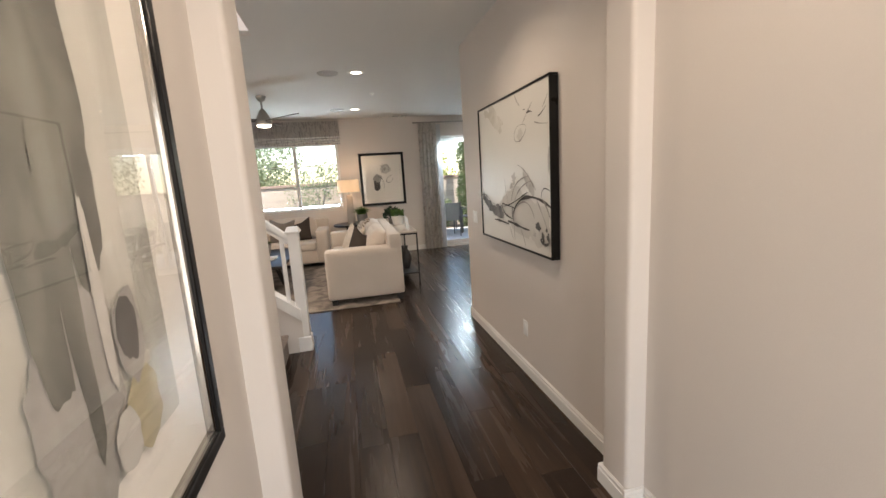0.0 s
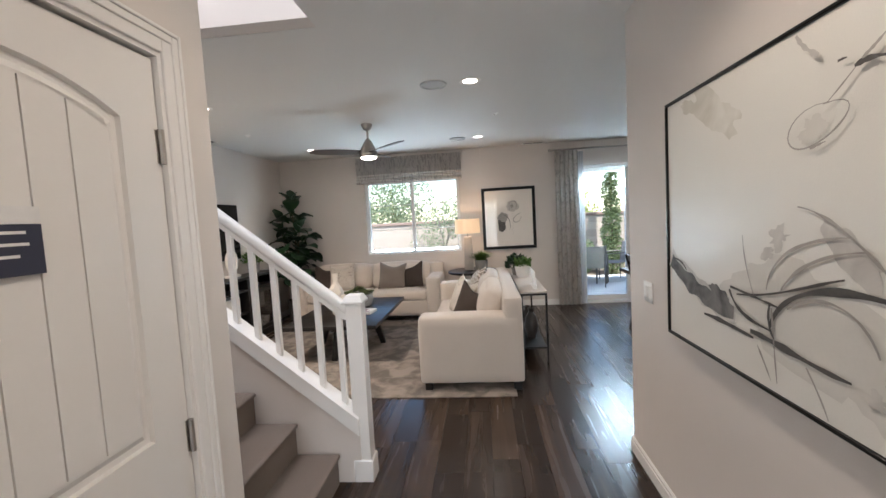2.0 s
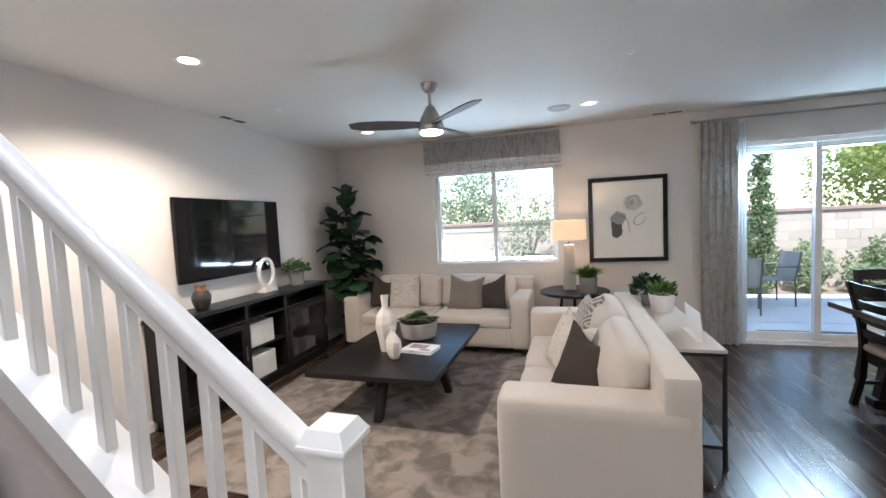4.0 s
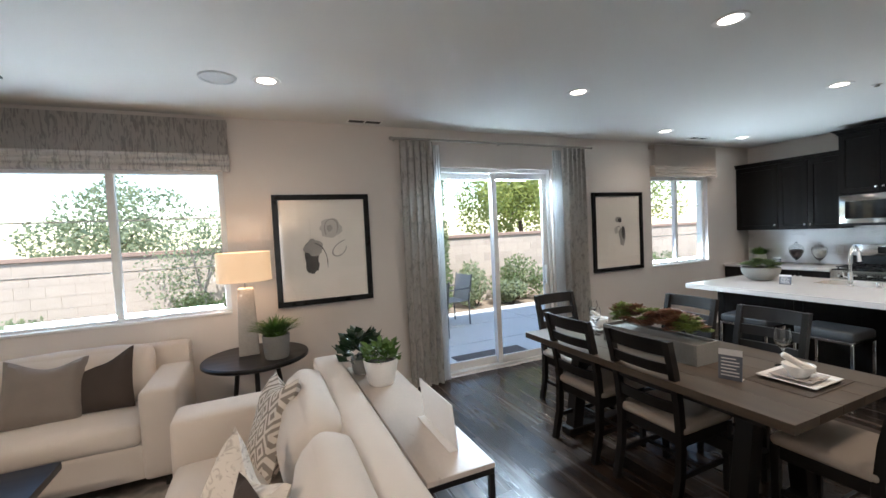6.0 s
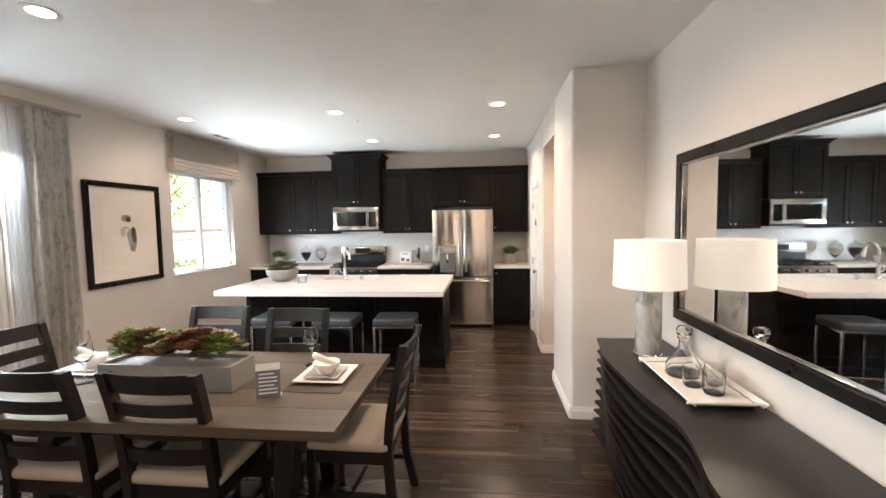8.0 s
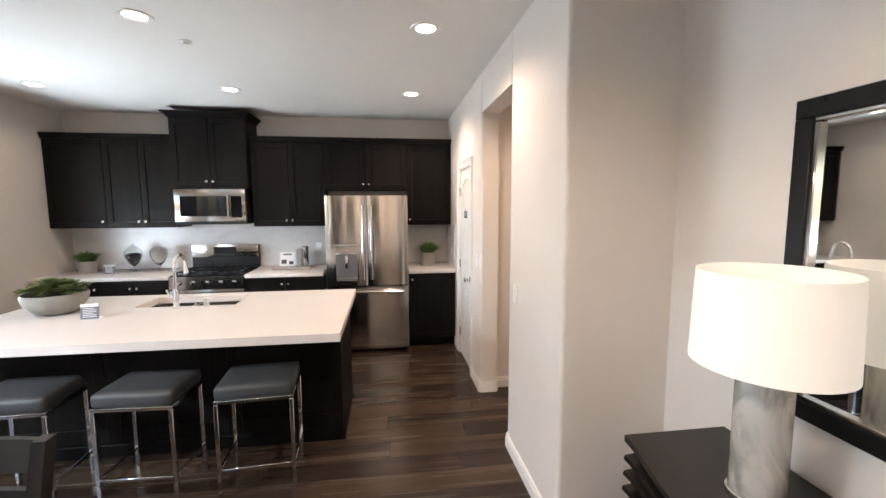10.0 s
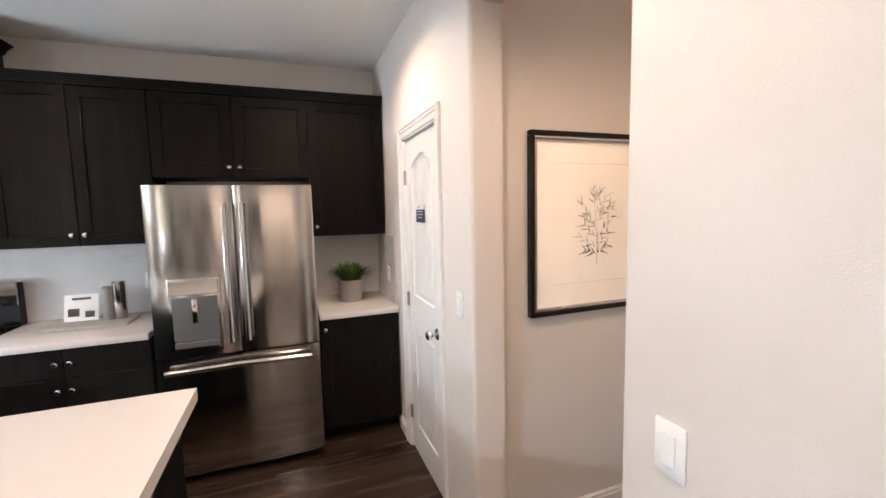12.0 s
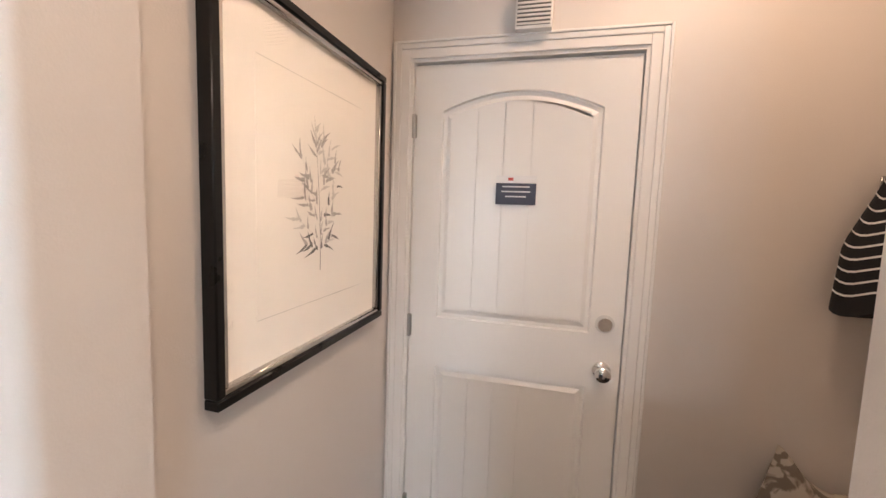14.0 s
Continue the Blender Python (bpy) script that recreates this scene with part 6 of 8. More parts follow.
def fridge():
    f = thing("refrigerator", "stainless steel french-door refrigerator with water dispenser", "refrigerator", (0, 0, 0))
    y0, y1, ym = 4.895, 5.785, 5.34
    bm = bmesh.new()
    box(bm, 7.33, y0 + 0.01, 0.03, 8.0, y1 - 0.01, 1.75, 0.006, 1)
    part("body", bm, BLACKMETAL, f)
    bm = bmesh.new()
    box(bm, 7.36, y0 + 0.03, 0.0, 7.98, y1 - 0.03, 0.03)
    part("base", bm, BLACKMETAL, f, smooth=False)

    def skin(name, a, b, z0, z1):
        bm = bmesh.new()
        n = 32
        prev = None
        for i in range(n + 1):
            u = i / n
            y = a + (b - a) * u
            x = 7.255 - 0.016 * (1 - (2 * u - 1) ** 4) + 0.0011 * math.sin(15 * y + 1) + 0.0005 * math.sin(41 * y)
            col = [bm.verts.new((x, y, z0)), bm.verts.new((x, y, z1)), bm.verts.new((7.325, y, z1)), bm.verts.new((7.325, y, z0))]
            if prev:
                for k in range(4):
                    bm.faces.new((prev[k], prev[(k + 1) % 4], col[(k + 1) % 4], col[k]))
            else:
                bm.faces.new(col)
            prev = col
        bm.faces.new(prev[::-1])
        return part(name, bm, STEEL, f)
    left = skin("door", ym + 0.003, y1, 0.775, 1.765)
    right = skin("door", y0, ym - 0.003, 0.775, 1.765)
    low = skin("freezer_drawer", y0, y1, 0.055, 0.765)
    for d, y in ((left, ym + 0.045), (right, ym - 0.045)):
        bm = bmesh.new()
        tube(bm, [(7.20, y, 0.85), (7.195, y, 1.25), (7.20, y, 1.66)], 0.017, 12)
        for z in (0.88, 1.63):
            tube(bm, [(7.20, y, z), (7.245, y, z)], 0.009, 8)
        part("handle", bm, STEEL, d, "curved steel bar handle")
    bm = bmesh.new()
    tube(bm, [(7.20, y0 + 0.05, 0.705), (7.185, ym, 0.718), (7.20, y1 - 0.05, 0.705)], 0.017, 12)
    for y in (y0 + 0.09, y1 - 0.09):
        tube(bm, [(7.20, y, 0.706), (7.245, y, 0.706)], 0.009, 8)
    part("handle", bm, STEEL, low, "curved steel bar handle")
    disp = bmesh.new()
    box(disp, 7.226, 5.43, 0.82, 7.238, 5.70, 1.24, 0.006, 2)
    dp = part("water_dispenser", disp, STEEL, left, "recessed grey water dispenser")
    bm = bmesh.new()
    box(bm, 7.2235, 5.45, 0.88, 7.2255, 5.68, 1.13)
    box(bm, 7.206, 5.455, 0.84, 7.2255, 5.675, 0.87)
    part("dispenser_recess", bm, material("dispenser_grey", (0.16, 0.165, 0.17), 0.4, metal=0.5), f, "grey dispenser recess", smooth=False)
    bm = bmesh.new()
    box(bm, 7.205, 5.55, 0.98, 7.2235, 5.58, 1.12, 0.004, 2)
    part("paddle", bm, CHROME, f)
    bm = bmesh.new()
    box(bm, 7.212, 5.44, 1.145, 7.2255, 5.69, 1.225, 0.003, 1)
    part("control_panel", bm, STEEL, f, "steel control panel")


fridge()


def gas_range():
    r = thing("gas_range", "stainless steel gas range with black grates and knobs", "range", (0, 0, 0))
    y0, y1 = 6.682, 7.438

    def p(name, c, mat, lab="", b=0.004):
        bm = bmesh.new()
        box(bm, *c, b, 2)
        return part(name, bm, mat, r, lab)
    p("body", (7.40, y0, 0.08, 8.0, y1, 0.89), BLACKMETAL)
    p("base", (7.46, y0 + 0.02, 0.0, 7.98, y1 - 0.02, 0.08), BLACKMETAL)
    p("storage_drawer", (7.365, y0, 0.09, 7.40, y1, 0.25), STEEL)
    door = p("oven_door", (7.355, y0, 0.26, 7.40, y1, 0.76), STEEL)
    bm = bmesh.new()
    box(bm, 7.3535, y0 + 0.09, 0.34, 7.355, y1 - 0.09, 0.62)
    part("window", bm, DARKGLASS, door, "dark oven window", smooth=False)
    bm = bmesh.new()
    tube(bm, [(7.31, y0 + 0.05, 0.715), (7.31, y1 - 0.05, 0.715)], 0.013, 10)
    for y in (y0 + 0.08, y1 - 0.08):
        tube(bm, [(7.31, y, 0.715), (7.357, y, 0.715)], 0.009, 8)
    part("handle", bm, STEEL, door, "steel bar handle")
    bm = bmesh.new()
    prism(bm, [(7.352, 0.77), (7.41, 0.77), (7.41, 0.905), (7.358, 0.905)], y1 - y0, pose(0, y1, 0, 90, 0, 0))
    part("control_strip", bm, STEEL, r, smooth=False)
    for k in range(5):
        y = y0 + 0.10 + (y1 - y0 - 0.20) * (k / 4 if k != 2 else 0.5)
        bm = bmesh.new()
        v = lathe(bm, [(0, 0), (0.024, 0), (0.023, 0.014), (0.018, 0.03), (0, 0.031)], 18)
        moved(bm, v, pose(7.355, y, 0.835, 0, -87, 0))
        part("knob", bm, CHROME, r, "steel burner knob")
    p("cooktop", (7.38, y0, 0.891, 7.93, y1, 0.915), DARKGLASS, "black enamel cooktop")
    for k in range(3):
        a = y0 + 0.02 + k * 0.241
        bm = bmesh.new()
        for j in range(3):
            box(bm, 7.42, a + 0.03 + 0.085 * j, 0.935, 7.90, a + 0.042 + 0.085 * j, 0.948)
        for x in (7.43, 7.66, 7.88):
            box(bm, x, a + 0.02, 0.9345, x + 0.012, a + 0.224, 0.9485)
            box(bm, x, a + 0.03, 0.915, x + 0.012, a + 0.042, 0.9345)
            box(bm, x, a + 0.20, 0.915, x + 0.012, a + 0.212, 0.9345)
        part("grate", bm, BLACKMETAL, r, "black cast-iron grate", smooth=False)
    for x in (7.54, 7.78):
        for y in (y0 + 0.14, y0 + 0.378, y1 - 0.14):
            bm = bmesh.new()
            cylinder(bm, x, y, 0.915, 0.930, 0.04, 0.034, 18)
            part("burner", bm, BLACKMETAL, r)
    bm = bmesh.new()
    prism(bm, [(7.93, 0.915), (7.998, 0.915), (7.998, 1.19), (7.965, 1.19), (7.945, 1.07), (7.93, 1.05)], y1 - y0, pose(0, y1, 0, 90, 0, 0))
    part("backguard_base", bm, BLACKMETAL, r, smooth=False)
    bm = bmesh.new()
    v = box(bm, 7.918, y0, 1.05, 7.934, y1, 1.20, 0.004, 2)
    part("backguard", bm, STEEL, r)
    bm = bmesh.new()
    box(bm, 7.9155, y0 + 0.25, 1.085, 7.918, y1 - 0.25, 1.17)
    part("display", bm, BLACKFRAME, r, "black clock display", smooth=False)


gas_range()


def microwave():
    m = thing("microwave", "stainless steel over-the-range microwave with dark window", "microwave", (0, 0, 0))
    y0, y1, z0, z1, x = 6.695, 7.44, 1.455, 1.845, 7.60
    bm = bmesh.new()
    box(bm, x + 0.02, y0, z0, 8.02, y1, z1, 0.004, 1)
    part("body", bm, BLACKMETAL, m)
    bm = bmesh.new()
    box(bm, x - 0.012, y0, z0 + 0.03, x + 0.02, y1, z1, 0.006, 2)
    d = part("door", bm, STEEL, m)
    bm = bmesh.new()
    box(bm, x - 0.0145, y0 + 0.20, z0 + 0.09, x - 0.0125, y1 - 0.06, z1 - 0.075)
    part("window", bm, DARKGLASS, d, "dark glass window", smooth=False)
    bm = bmesh.new()
    box(bm, x - 0.0145, y0 + 0.04, z0 + 0.075, x - 0.0125, y0 + 0.155, z1 - 0.075)
    part("control_panel", bm, DARKGLASS, d, "black control panel", smooth=False)
    bm = bmesh.new()
    tube(bm, [(x - 0.04, y0 + 0.178, z0 + 0.08), (x - 0.04, y0 + 0.178, z1 - 0.06)], 0.011, 10)
    for z in (z0 + 0.10, z1 - 0.08):
        tube(bm, [(x - 0.04, y0 + 0.178, z), (x - 0.01, y0 + 0.178, z)], 0.007, 8)
    part("handle", bm, STEEL, d, "steel bar handle")
    bm = bmesh.new()
    box(bm, x, y0 + 0.01, z0, x + 0.02, y1 - 0.01, z0 + 0.028)
    part("vent_grille", bm, BLACKMETAL, m, smooth=False)


microwave()


def island():
    i = thing("kitchen_island", "dark espresso kitchen island base with panelled back", "kitchen island", (0, 0, 0))
    x0, x1, y0, y1 = 5.53, 6.30, 5.46, 7.71
    bm = bmesh.new()
    box(bm, x0, y0, 0.0, x0 + 0.02, y1, 0.868)
    box(bm, x0 + 0.02, y0, 0.0, x1 - 0.02, y0 + 0.02, 0.868)
    box(bm, x0 + 0.02, y1 - 0.02, 0.0, x1 - 0.02, y1, 0.868)
    box(bm, x1 - 0.02, y0, 0.09, x1, y1, 0.868)
    part("body", bm, CABINET, i, smooth=False)
    for k in range(3):
        a, b = y0 + 0.75 * k, y0 + 0.75 * (k + 1)
        bm = bmesh.new()
        for c in ((a + 0.003, 0.10, a + 0.075, 0.86), (b - 0.075, 0.10, b - 0.003, 0.86), (a + 0.075, 0.10, b - 0.075, 0.20), (a + 0.075, 0.78, b - 0.075, 0.86)):
            box(bm, x0 - 0.010, c[0], c[1], x0, c[2], c[3], 0.002, 1)
        part("panel", bm, CABINET, i, smooth=False)
    bm = bmesh.new()
    box(bm, x0 - 0.014, y0 - 0.012, 0, x1 - 0.02, y0 - 0.0005, 0.09, 0.003, 1)
    box(bm, x0 - 0.014, y0 - 0.0005, 0, x0 - 0.0005, y1, 0.09, 0.003, 1)
    part("plinth", bm, CABINET, i, smooth=False)
    # the top, with the sink cut out of it
    X0, X1, Y0, Y1 = 5.06, 6.36, 5.41, 7.77
    sx0, sx1, sy0, sy1 = 5.90, 6.25, 6.27, 6.98
    bm = bmesh.new()
    for c in ((X0, Y0, sx0, Y1), (sx1, Y0, X1, Y1), (sx0, Y0, sx1, sy0), (sx0, sy1, sx1, Y1)):
        box(bm, c[0], c[1], 0.870, c[2], c[3], 0.920)
    bmesh.ops.remove_doubles(bm, verts=bm.verts[:], dist=1e-5)
    top = single("island_worktop", bm, QUARTZ, "thick white quartz island worktop", "worktop", smooth=False)
    s = thing("kitchen_sink", "double-bowl stainless steel undermount sink", "sink", (0, 0, 0))
    ym = 6.66
    for a, b in ((sy0, ym - 0.012), (ym + 0.012, sy1)):
        bm = bmesh.new()
        n = 32

        def ring(k, z):
            out = []
            for j in range(n):
                t = 2 * math.pi * j / n
                c, q = math.cos(t), math.sin(t)
                c, q = math.copysign(abs(c) ** 0.45, c), math.copysign(abs(q) ** 0.45, q)
                out.append(bm.verts.new(((sx0 + sx1) / 2 + c * (sx1 - sx0) / 2 * k, (a + b) / 2 + q * (b - a) / 2 * k, z)))
            return out
        rings = [ring(1.06, 0.868), ring(0.99, 0.868), ring(0.97, 0.80), ring(0.94, 0.70), ring(0.80, 0.685), ring(0.10, 0.68)]
        for p0, p1 in zip(rings, rings[1:]):
            for j in range(n):
                bm.faces.new((p0[j], p0[(j + 1) % n], p1[(j + 1) % n], p1[j]))
        bm.faces.new(rings[-1])
        part("bowl", bm, STEEL, s)
    bm = bmesh.new()
    box(bm, sx0, ym - 0.012, 0.75, sx1, ym + 0.012, 0.865, 0.006, 2)
    part("divider", bm, STEEL, s)
    f = thing("faucet", "tall chrome gooseneck kitchen faucet", "faucet", (5.86, 6.66, 0.92))
    bm = bmesh.new()
    lathe(bm, [(0, 0), (0.027, 0), (0.027, 0.012), (0.020, 0.02), (0.019, 0.13), (0.013, 0.14)], 20)
    part("base", bm, CHROME, f)
    bm = bmesh.new()
    pts = [(0, 0, 0.13), (0, 0, 0.26)] + [(0.085 - 0.085 * math.cos(t), 0, 0.28 + 0.10 * math.sin(t)) for t in [math.pi * k / 12 for k in range(11)]]
    tube(bm, pts, 0.012, 14)
    part("spout", bm, CHROME, f)
    e = pts[-1]
    bm = bmesh.new()
    tube(bm, [e, (e[0] + 0.012, 0, e[2] - 0.05), (e[0] + 0.022, 0, e[2] - 0.10)], 0.013, 14, 0.019)
    part("spray_head", bm, CHROME, f)
    bm = bmesh.new()
    tube(bm, [(0, 0.018, 0.085), (0, 0.045, 0.09), (0, 0.06, 0.135)], 0.007, 10)
    part("lever", bm, CHROME, f)
    bm = bmesh.new()
    lathe(bm, [(0, 0), (0.020, 0), (0.020, 0.05), (0.018, 0.055), (0, 0.055)], 20)
    single("air_gap_cap", bm, CHROME, "small chrome cap beside the sink", "sink cap", (5.87, 6.46, 0.92))


island()
potted("succulent_bowl", "wide grey bowl of succulents on the kitchen island", (5.83, 7.42, 0.92), [(0.08, 0), (0.12, 0.015), (0.175, 0.08), (0.185, 0.13), (0.18, 0.145)], CEMENT, "succulent", SUCCDULL, 21, 1.4)
tent_card("island_sign", (5.62, 7.08, 0.92), -80, 0.10, 0.10, "grey printed sign card standing on the island")

STOOLPAD = material("grey_vinyl", (0.036, 0.039, 0.042), 0.55, vary=0.06, scale=10, fine=0.05, bump=0.05)


def stool():
    s = thing("counter_stool", "backless counter stool with grey padded seat and chrome legs", "stool", group="stools at the island")
    bm = bmesh.new()
    cushion(bm, 0, 0, 0.62, 0.345, 0.42, 0.08, 0.025, (0, 0, 0.008), 8)
    part("seat", bm, STOOLPAD, s, "grey padded vinyl seat")
    bm = bmesh.new()
    for c in ((-0.17, -0.21, 0.17, -0.19), (-0.17, 0.19, 0.17, 0.21), (-0.17, -0.19, -0.15, 0.19), (0.15, -0.19, 0.17, 0.19)):
        box(bm, c[0], c[1], 0.56, c[2], c[3], 0.581, 0.002, 1)
    part("seat_frame", bm, CHROME, s, "chrome frame")
    for x in (-0.16, 0.16):
        for y in (-0.20, 0.20):
            bm = bmesh.new()
            box(bm, x - 0.011, y - 0.011, 0, x + 0.011, y + 0.011, 0.56, 0.002, 1)
            part("leg", bm, CHROME, s, "square chrome leg")
    for c in ((-0.149, -0.208, 0.149, -0.192), (-0.149, 0.192, 0.149, 0.208), (-0.168, -0.189, -0.152, 0.189)):
        bm = bmesh.new()
        box(bm, c[0], c[1], 0.16, c[2], c[3], 0.176, 0.002, 1)
        part("footrest", bm, CHROME, s, "chrome rail")
    return s


one = stool()
one.matrix_basis = pose(5.18, 5.90, 0, 0, 0, 4)
copy_thing(one, pose(5.16, 6.50, 0, 0, 0, -3))
copy_thing(one, pose(5.16, 7.14, 0, 0, 0, 2))

# worktop things
potted("grass_pot", "grey pot of green grass on the worktop beside the fridge", (7.73, 4.62, 0.915), [(0.078, 0), (0.083, 0.015), (0.093, 0.165)], POTGREY, "grass", HERB, 31, 1.3)
potted("grass_pot", "grey pot of green grass in the worktop corner", (7.78, 8.48, 0.915), [(0.075, 0), (0.08, 0.015), (0.092, 0.13)], POTGREY, "grass", HERB, 33, 1.15)
bm = bmesh.new()
box(bm, 7.62, 6.02, 0.915, 7.88, 6.46, 0.935, 0.006, 2)
single("serving_tray", bm, POTGREY, "pale grey serving tray on the worktop", "tray")
for k, y in enumerate((6.10, 6.16)):
    bm = bmesh.new()
    lathe(bm, [(0, 0), (0.036, 0), (0.037, 0.004), (0.037, 0.24 - 0.03 * k), (0.033, 0.245 - 0.03 * k), (0, 0.245 - 0.03 * k)], 24)
    single("canister", bm, STEEL if k == 0 else CEMENT, "tall steel canister on a tray" if k == 0 else "dark grey canister on a tray", "canister", (7.78, y, 0.935), group="canisters")
rc = thing("recipe_card", "white printed card leaning on the backsplash", "card", (7.80, 6.32, 0.935), -90)
bm = bmesh.new()
v = box(bm, -0.09, -0.002, 0, 0.09, 0.002, 0.17)
moved(bm, v, pose(0, 0, 0, -14, 0, 0))
part("card", bm, PRINT, rc, smooth=False)
for c in ((-0.05, 0.135, 0.05, 0.150), (-0.07, 0.03, -0.01, 0.08), (0.02, 0.02, 0.07, 0.06)):
    bm = bmesh.new()
    v = box(bm, c[0], -0.003, c[1], c[2], -0.0022, c[3])
    moved(bm, v, pose(0, 0, 0, -14, 0, 0))
    part("print", bm, WASHDARK, rc, "dark grey print", smooth=False)
DARKFILL = material("dark_berries", (0.03, 0.012, 0.014), 0.4, vary=0.4, scale=60, bump=0.3, bump_scale=90)
for y, fill, lab in ((8.01, DARKFILL, "glass apothecary jar filled with dark beans"), (7.74, ROUGHWHITE, "glass apothecary jar with white filling")):
    t = thing("apothecary_jar", lab, "jar", (7.80, y, 0.915), group="apothecary jars")
    bm = bmesh.new()
    lathe(bm, [(0, 0), (0.045, 0), (0.042, 0.008), (0.010, 0.02), (0.010, 0.06), (0.05, 0.10), (0.085, 0.17), (0.086, 0.22), (0.075, 0.25), (0.072, 0.25), (0.082, 0.22), (0.081, 0.17), (0.046, 0.104), (0, 0.075)], 28)
    part("jar", bm, CRYSTAL, t, "clear glass bowl on a stem")
    bm = bmesh.new()
    lathe(bm, [(0, 0.08), (0.042, 0.106), (0.077, 0.17), (0.074, 0.20), (0.05, 0.213), (0, 0.216)], 24)
    part("filling", bm, fill, t)
    bm = bmesh.new()
    lathe(bm, [(0.076, 0.251), (0.05, 0.28), (0.012, 0.295), (0.016, 0.312), (0, 0.322)], 24)
    part("lid", bm, CRYSTAL, t, "clear glass lid")
tent_card("counter_sign", (7.66, 8.19, 0.915), -90, 0.11, 0.10, "grey printed sign card on the corner worktop")

# ---------------------------------------------------------------- sideboard niche


def dresser():
    d = thing("dresser", "black dresser with a carved wavy slatted front", "dresser", (0, 0, 0))
    x0, x1, yb, H = 2.22, 4.08, 3.795, 0.765

    def front(x, k=0.0):
        return 4.268 + 0.032 * math.sin((x - x0) * 2 * math.pi / 1.15 + 0.9 + k) + 0.012 * math.sin((x - x0) * 9 + k)
    xs = [x0 + (x1 - x0) * i / 48 for i in range(49)]
    bm = bmesh.new()
    prism(bm, [(x0, yb), (x1, yb), *[(x, front(x)) for x in xs[::-1]]], 0.025, pose(0, 0, H - 0.025))
    part("top", bm, ESPRESSO, d, smooth=False)
    bm = bmesh.new()
    prism(bm, [(x0 + 0.02, yb), (x1 - 0.02, yb), *[(x, front(x) - 0.045) for x in xs[-2:0:-1]]], H - 0.085, pose(0, 0, 0.06))
    part("body", bm, ESPRESSO, d, smooth=False)
    bm = bmesh.new()
    box(bm, x0 + 0.06, yb + 0.03, 0, x1 - 0.06, 4.10, 0.06)
    part("plinth", bm, ESPRESSO, d, smooth=False)
    n = 9
    for k in range(n):
        z = 0.075 + k * (H - 0.11) / n
        bm = bmesh.new()
        rows = []
        for x in xs:
            wob = 0.010 * math.sin((x - x0) * 7 + k * 1.3)
            y = front(x, 0.16 * (n - k))
            rows.append([bm.verts.new(q) for q in ((x, yb + 0.30, z + wob), (x, y, z + 0.018 + wob), (x, y - 0.004, z + 0.034 + wob), (x, yb + 0.30, z + 0.048 + wob))])
        for a, b in zip(rows, rows[1:]):
            for i in range(4):
                bm.faces.new((a[i], b[i], b[(i + 1) % 4], a[(i + 1) % 4]))
        bm.faces.new(rows[0])
        bm.faces.new(rows[-1][::-1])
        part("slat", bm, ESPRESSO, d, smooth=False)


dresser()
DT = 0.765
SHADE = material("ivory_shade", (0.80, 0.77, 0.70), 0.85, vary=0.02, scale=8, fine=0.03, fine_scale=300, bump=0.05, bump_scale=400)
sbs = SHADE.node_tree.nodes["Principled BSDF"]
sbs.inputs["Emission Color"].default_value = (1.0, 0.92, 0.78, 1)
sbs.inputs["Emission Strength"].default_value = 0.035


def drum_lamp(x, y):
    t = thing("table_lamp", "table lamp with marbled glass cylinder and ivory drum shade", "table lamp", (x, y, DT))
    bm = bmesh.new()
    lathe(bm, [(0, 0), (0.078, 0), (0.080, 0.004), (0.080, 0.022), (0.076, 0.026), (0, 0.026)], 36)
    part("base", bm, CHROME, t, "polished chrome foot")
    bm = bmesh.new()
    lathe(bm, [(0, 0.026), (0.070, 0.026), (0.073, 0.032), (0.073, 0.392), (0.069, 0.398), (0, 0.398)], 40)
    part("column", bm, MARBLED, t, "marbled grey glass cylinder")
    bm = bmesh.new()
    lathe(bm, [(0.055, 0.398), (0.055, 0.408), (0.010, 0.412), (0.010, 0.60)], 24)
    part("stem", bm, CHROME, t)
    bm = bmesh.new()
    lathe(bm, [(0.200, 0.425), (0.192, 0.70), (0.189, 0.70), (0.197, 0.425)], 48)
    part("shade", bm, SHADE, t, "softly lit ivory drum shade")


drum_lamp(3.70, 4.03)
tray = thing("serving_tray", "white rectangular tray with dark underside on the dresser", "tray", (3.27, 3.97, DT))
bm = bmesh.new()
box(bm, -0.26, -0.12, 0, 0.26, 0.12, 0.012)
part("foot", bm, BLACKFRAME, tray, "dark base", smooth=False)
bm = bmesh.new()
v = box(bm, -0.27, -0.13, 0.012, 0.27, 0.13, 0.018)
for s in (-1, 1):
    v = box(bm, -0.30, -0.004, -0.008, 0.30, 0.004, 0.020)
    moved(bm, v, pose(0, s * 0.140, 0.024, s * -55, 0, 0))
    v = box(bm, -0.004, -0.16, -0.008, 0.004, 0.16, 0.020)
    moved(bm, v, pose(s * 0.280, 0, 0.024, 0, s * 55, 0))
part("dish", bm, WHITEMATT, tray, "white rimmed dish")
bm = bmesh.new()
lathe(bm, [(0, 0), (0.085, 0), (0.088, 0.01), (0.080, 0.06), (0.045, 0.11), (0.025, 0.15), (0.024, 0.18), (0.034, 0.195), (0.028, 0.195), (0.020, 0.18), (0.021, 0.15), (0.040, 0.11), (0.074, 0.06), (0.080, 0.015), (0, 0.012)], 32)
dec = single("decanter", bm, CRYSTAL, "clear crystal decanter with stopper on a tray", "decanter", (3.36, 3.98, DT + 0.018))
bm = bmesh.new()
lathe(bm, [(0, 0.17), (0.018, 0.17), (0.020, 0.196), (0.036, 0.21), (0.038, 0.235), (0.030, 0.25), (0, 0.253)], 16)
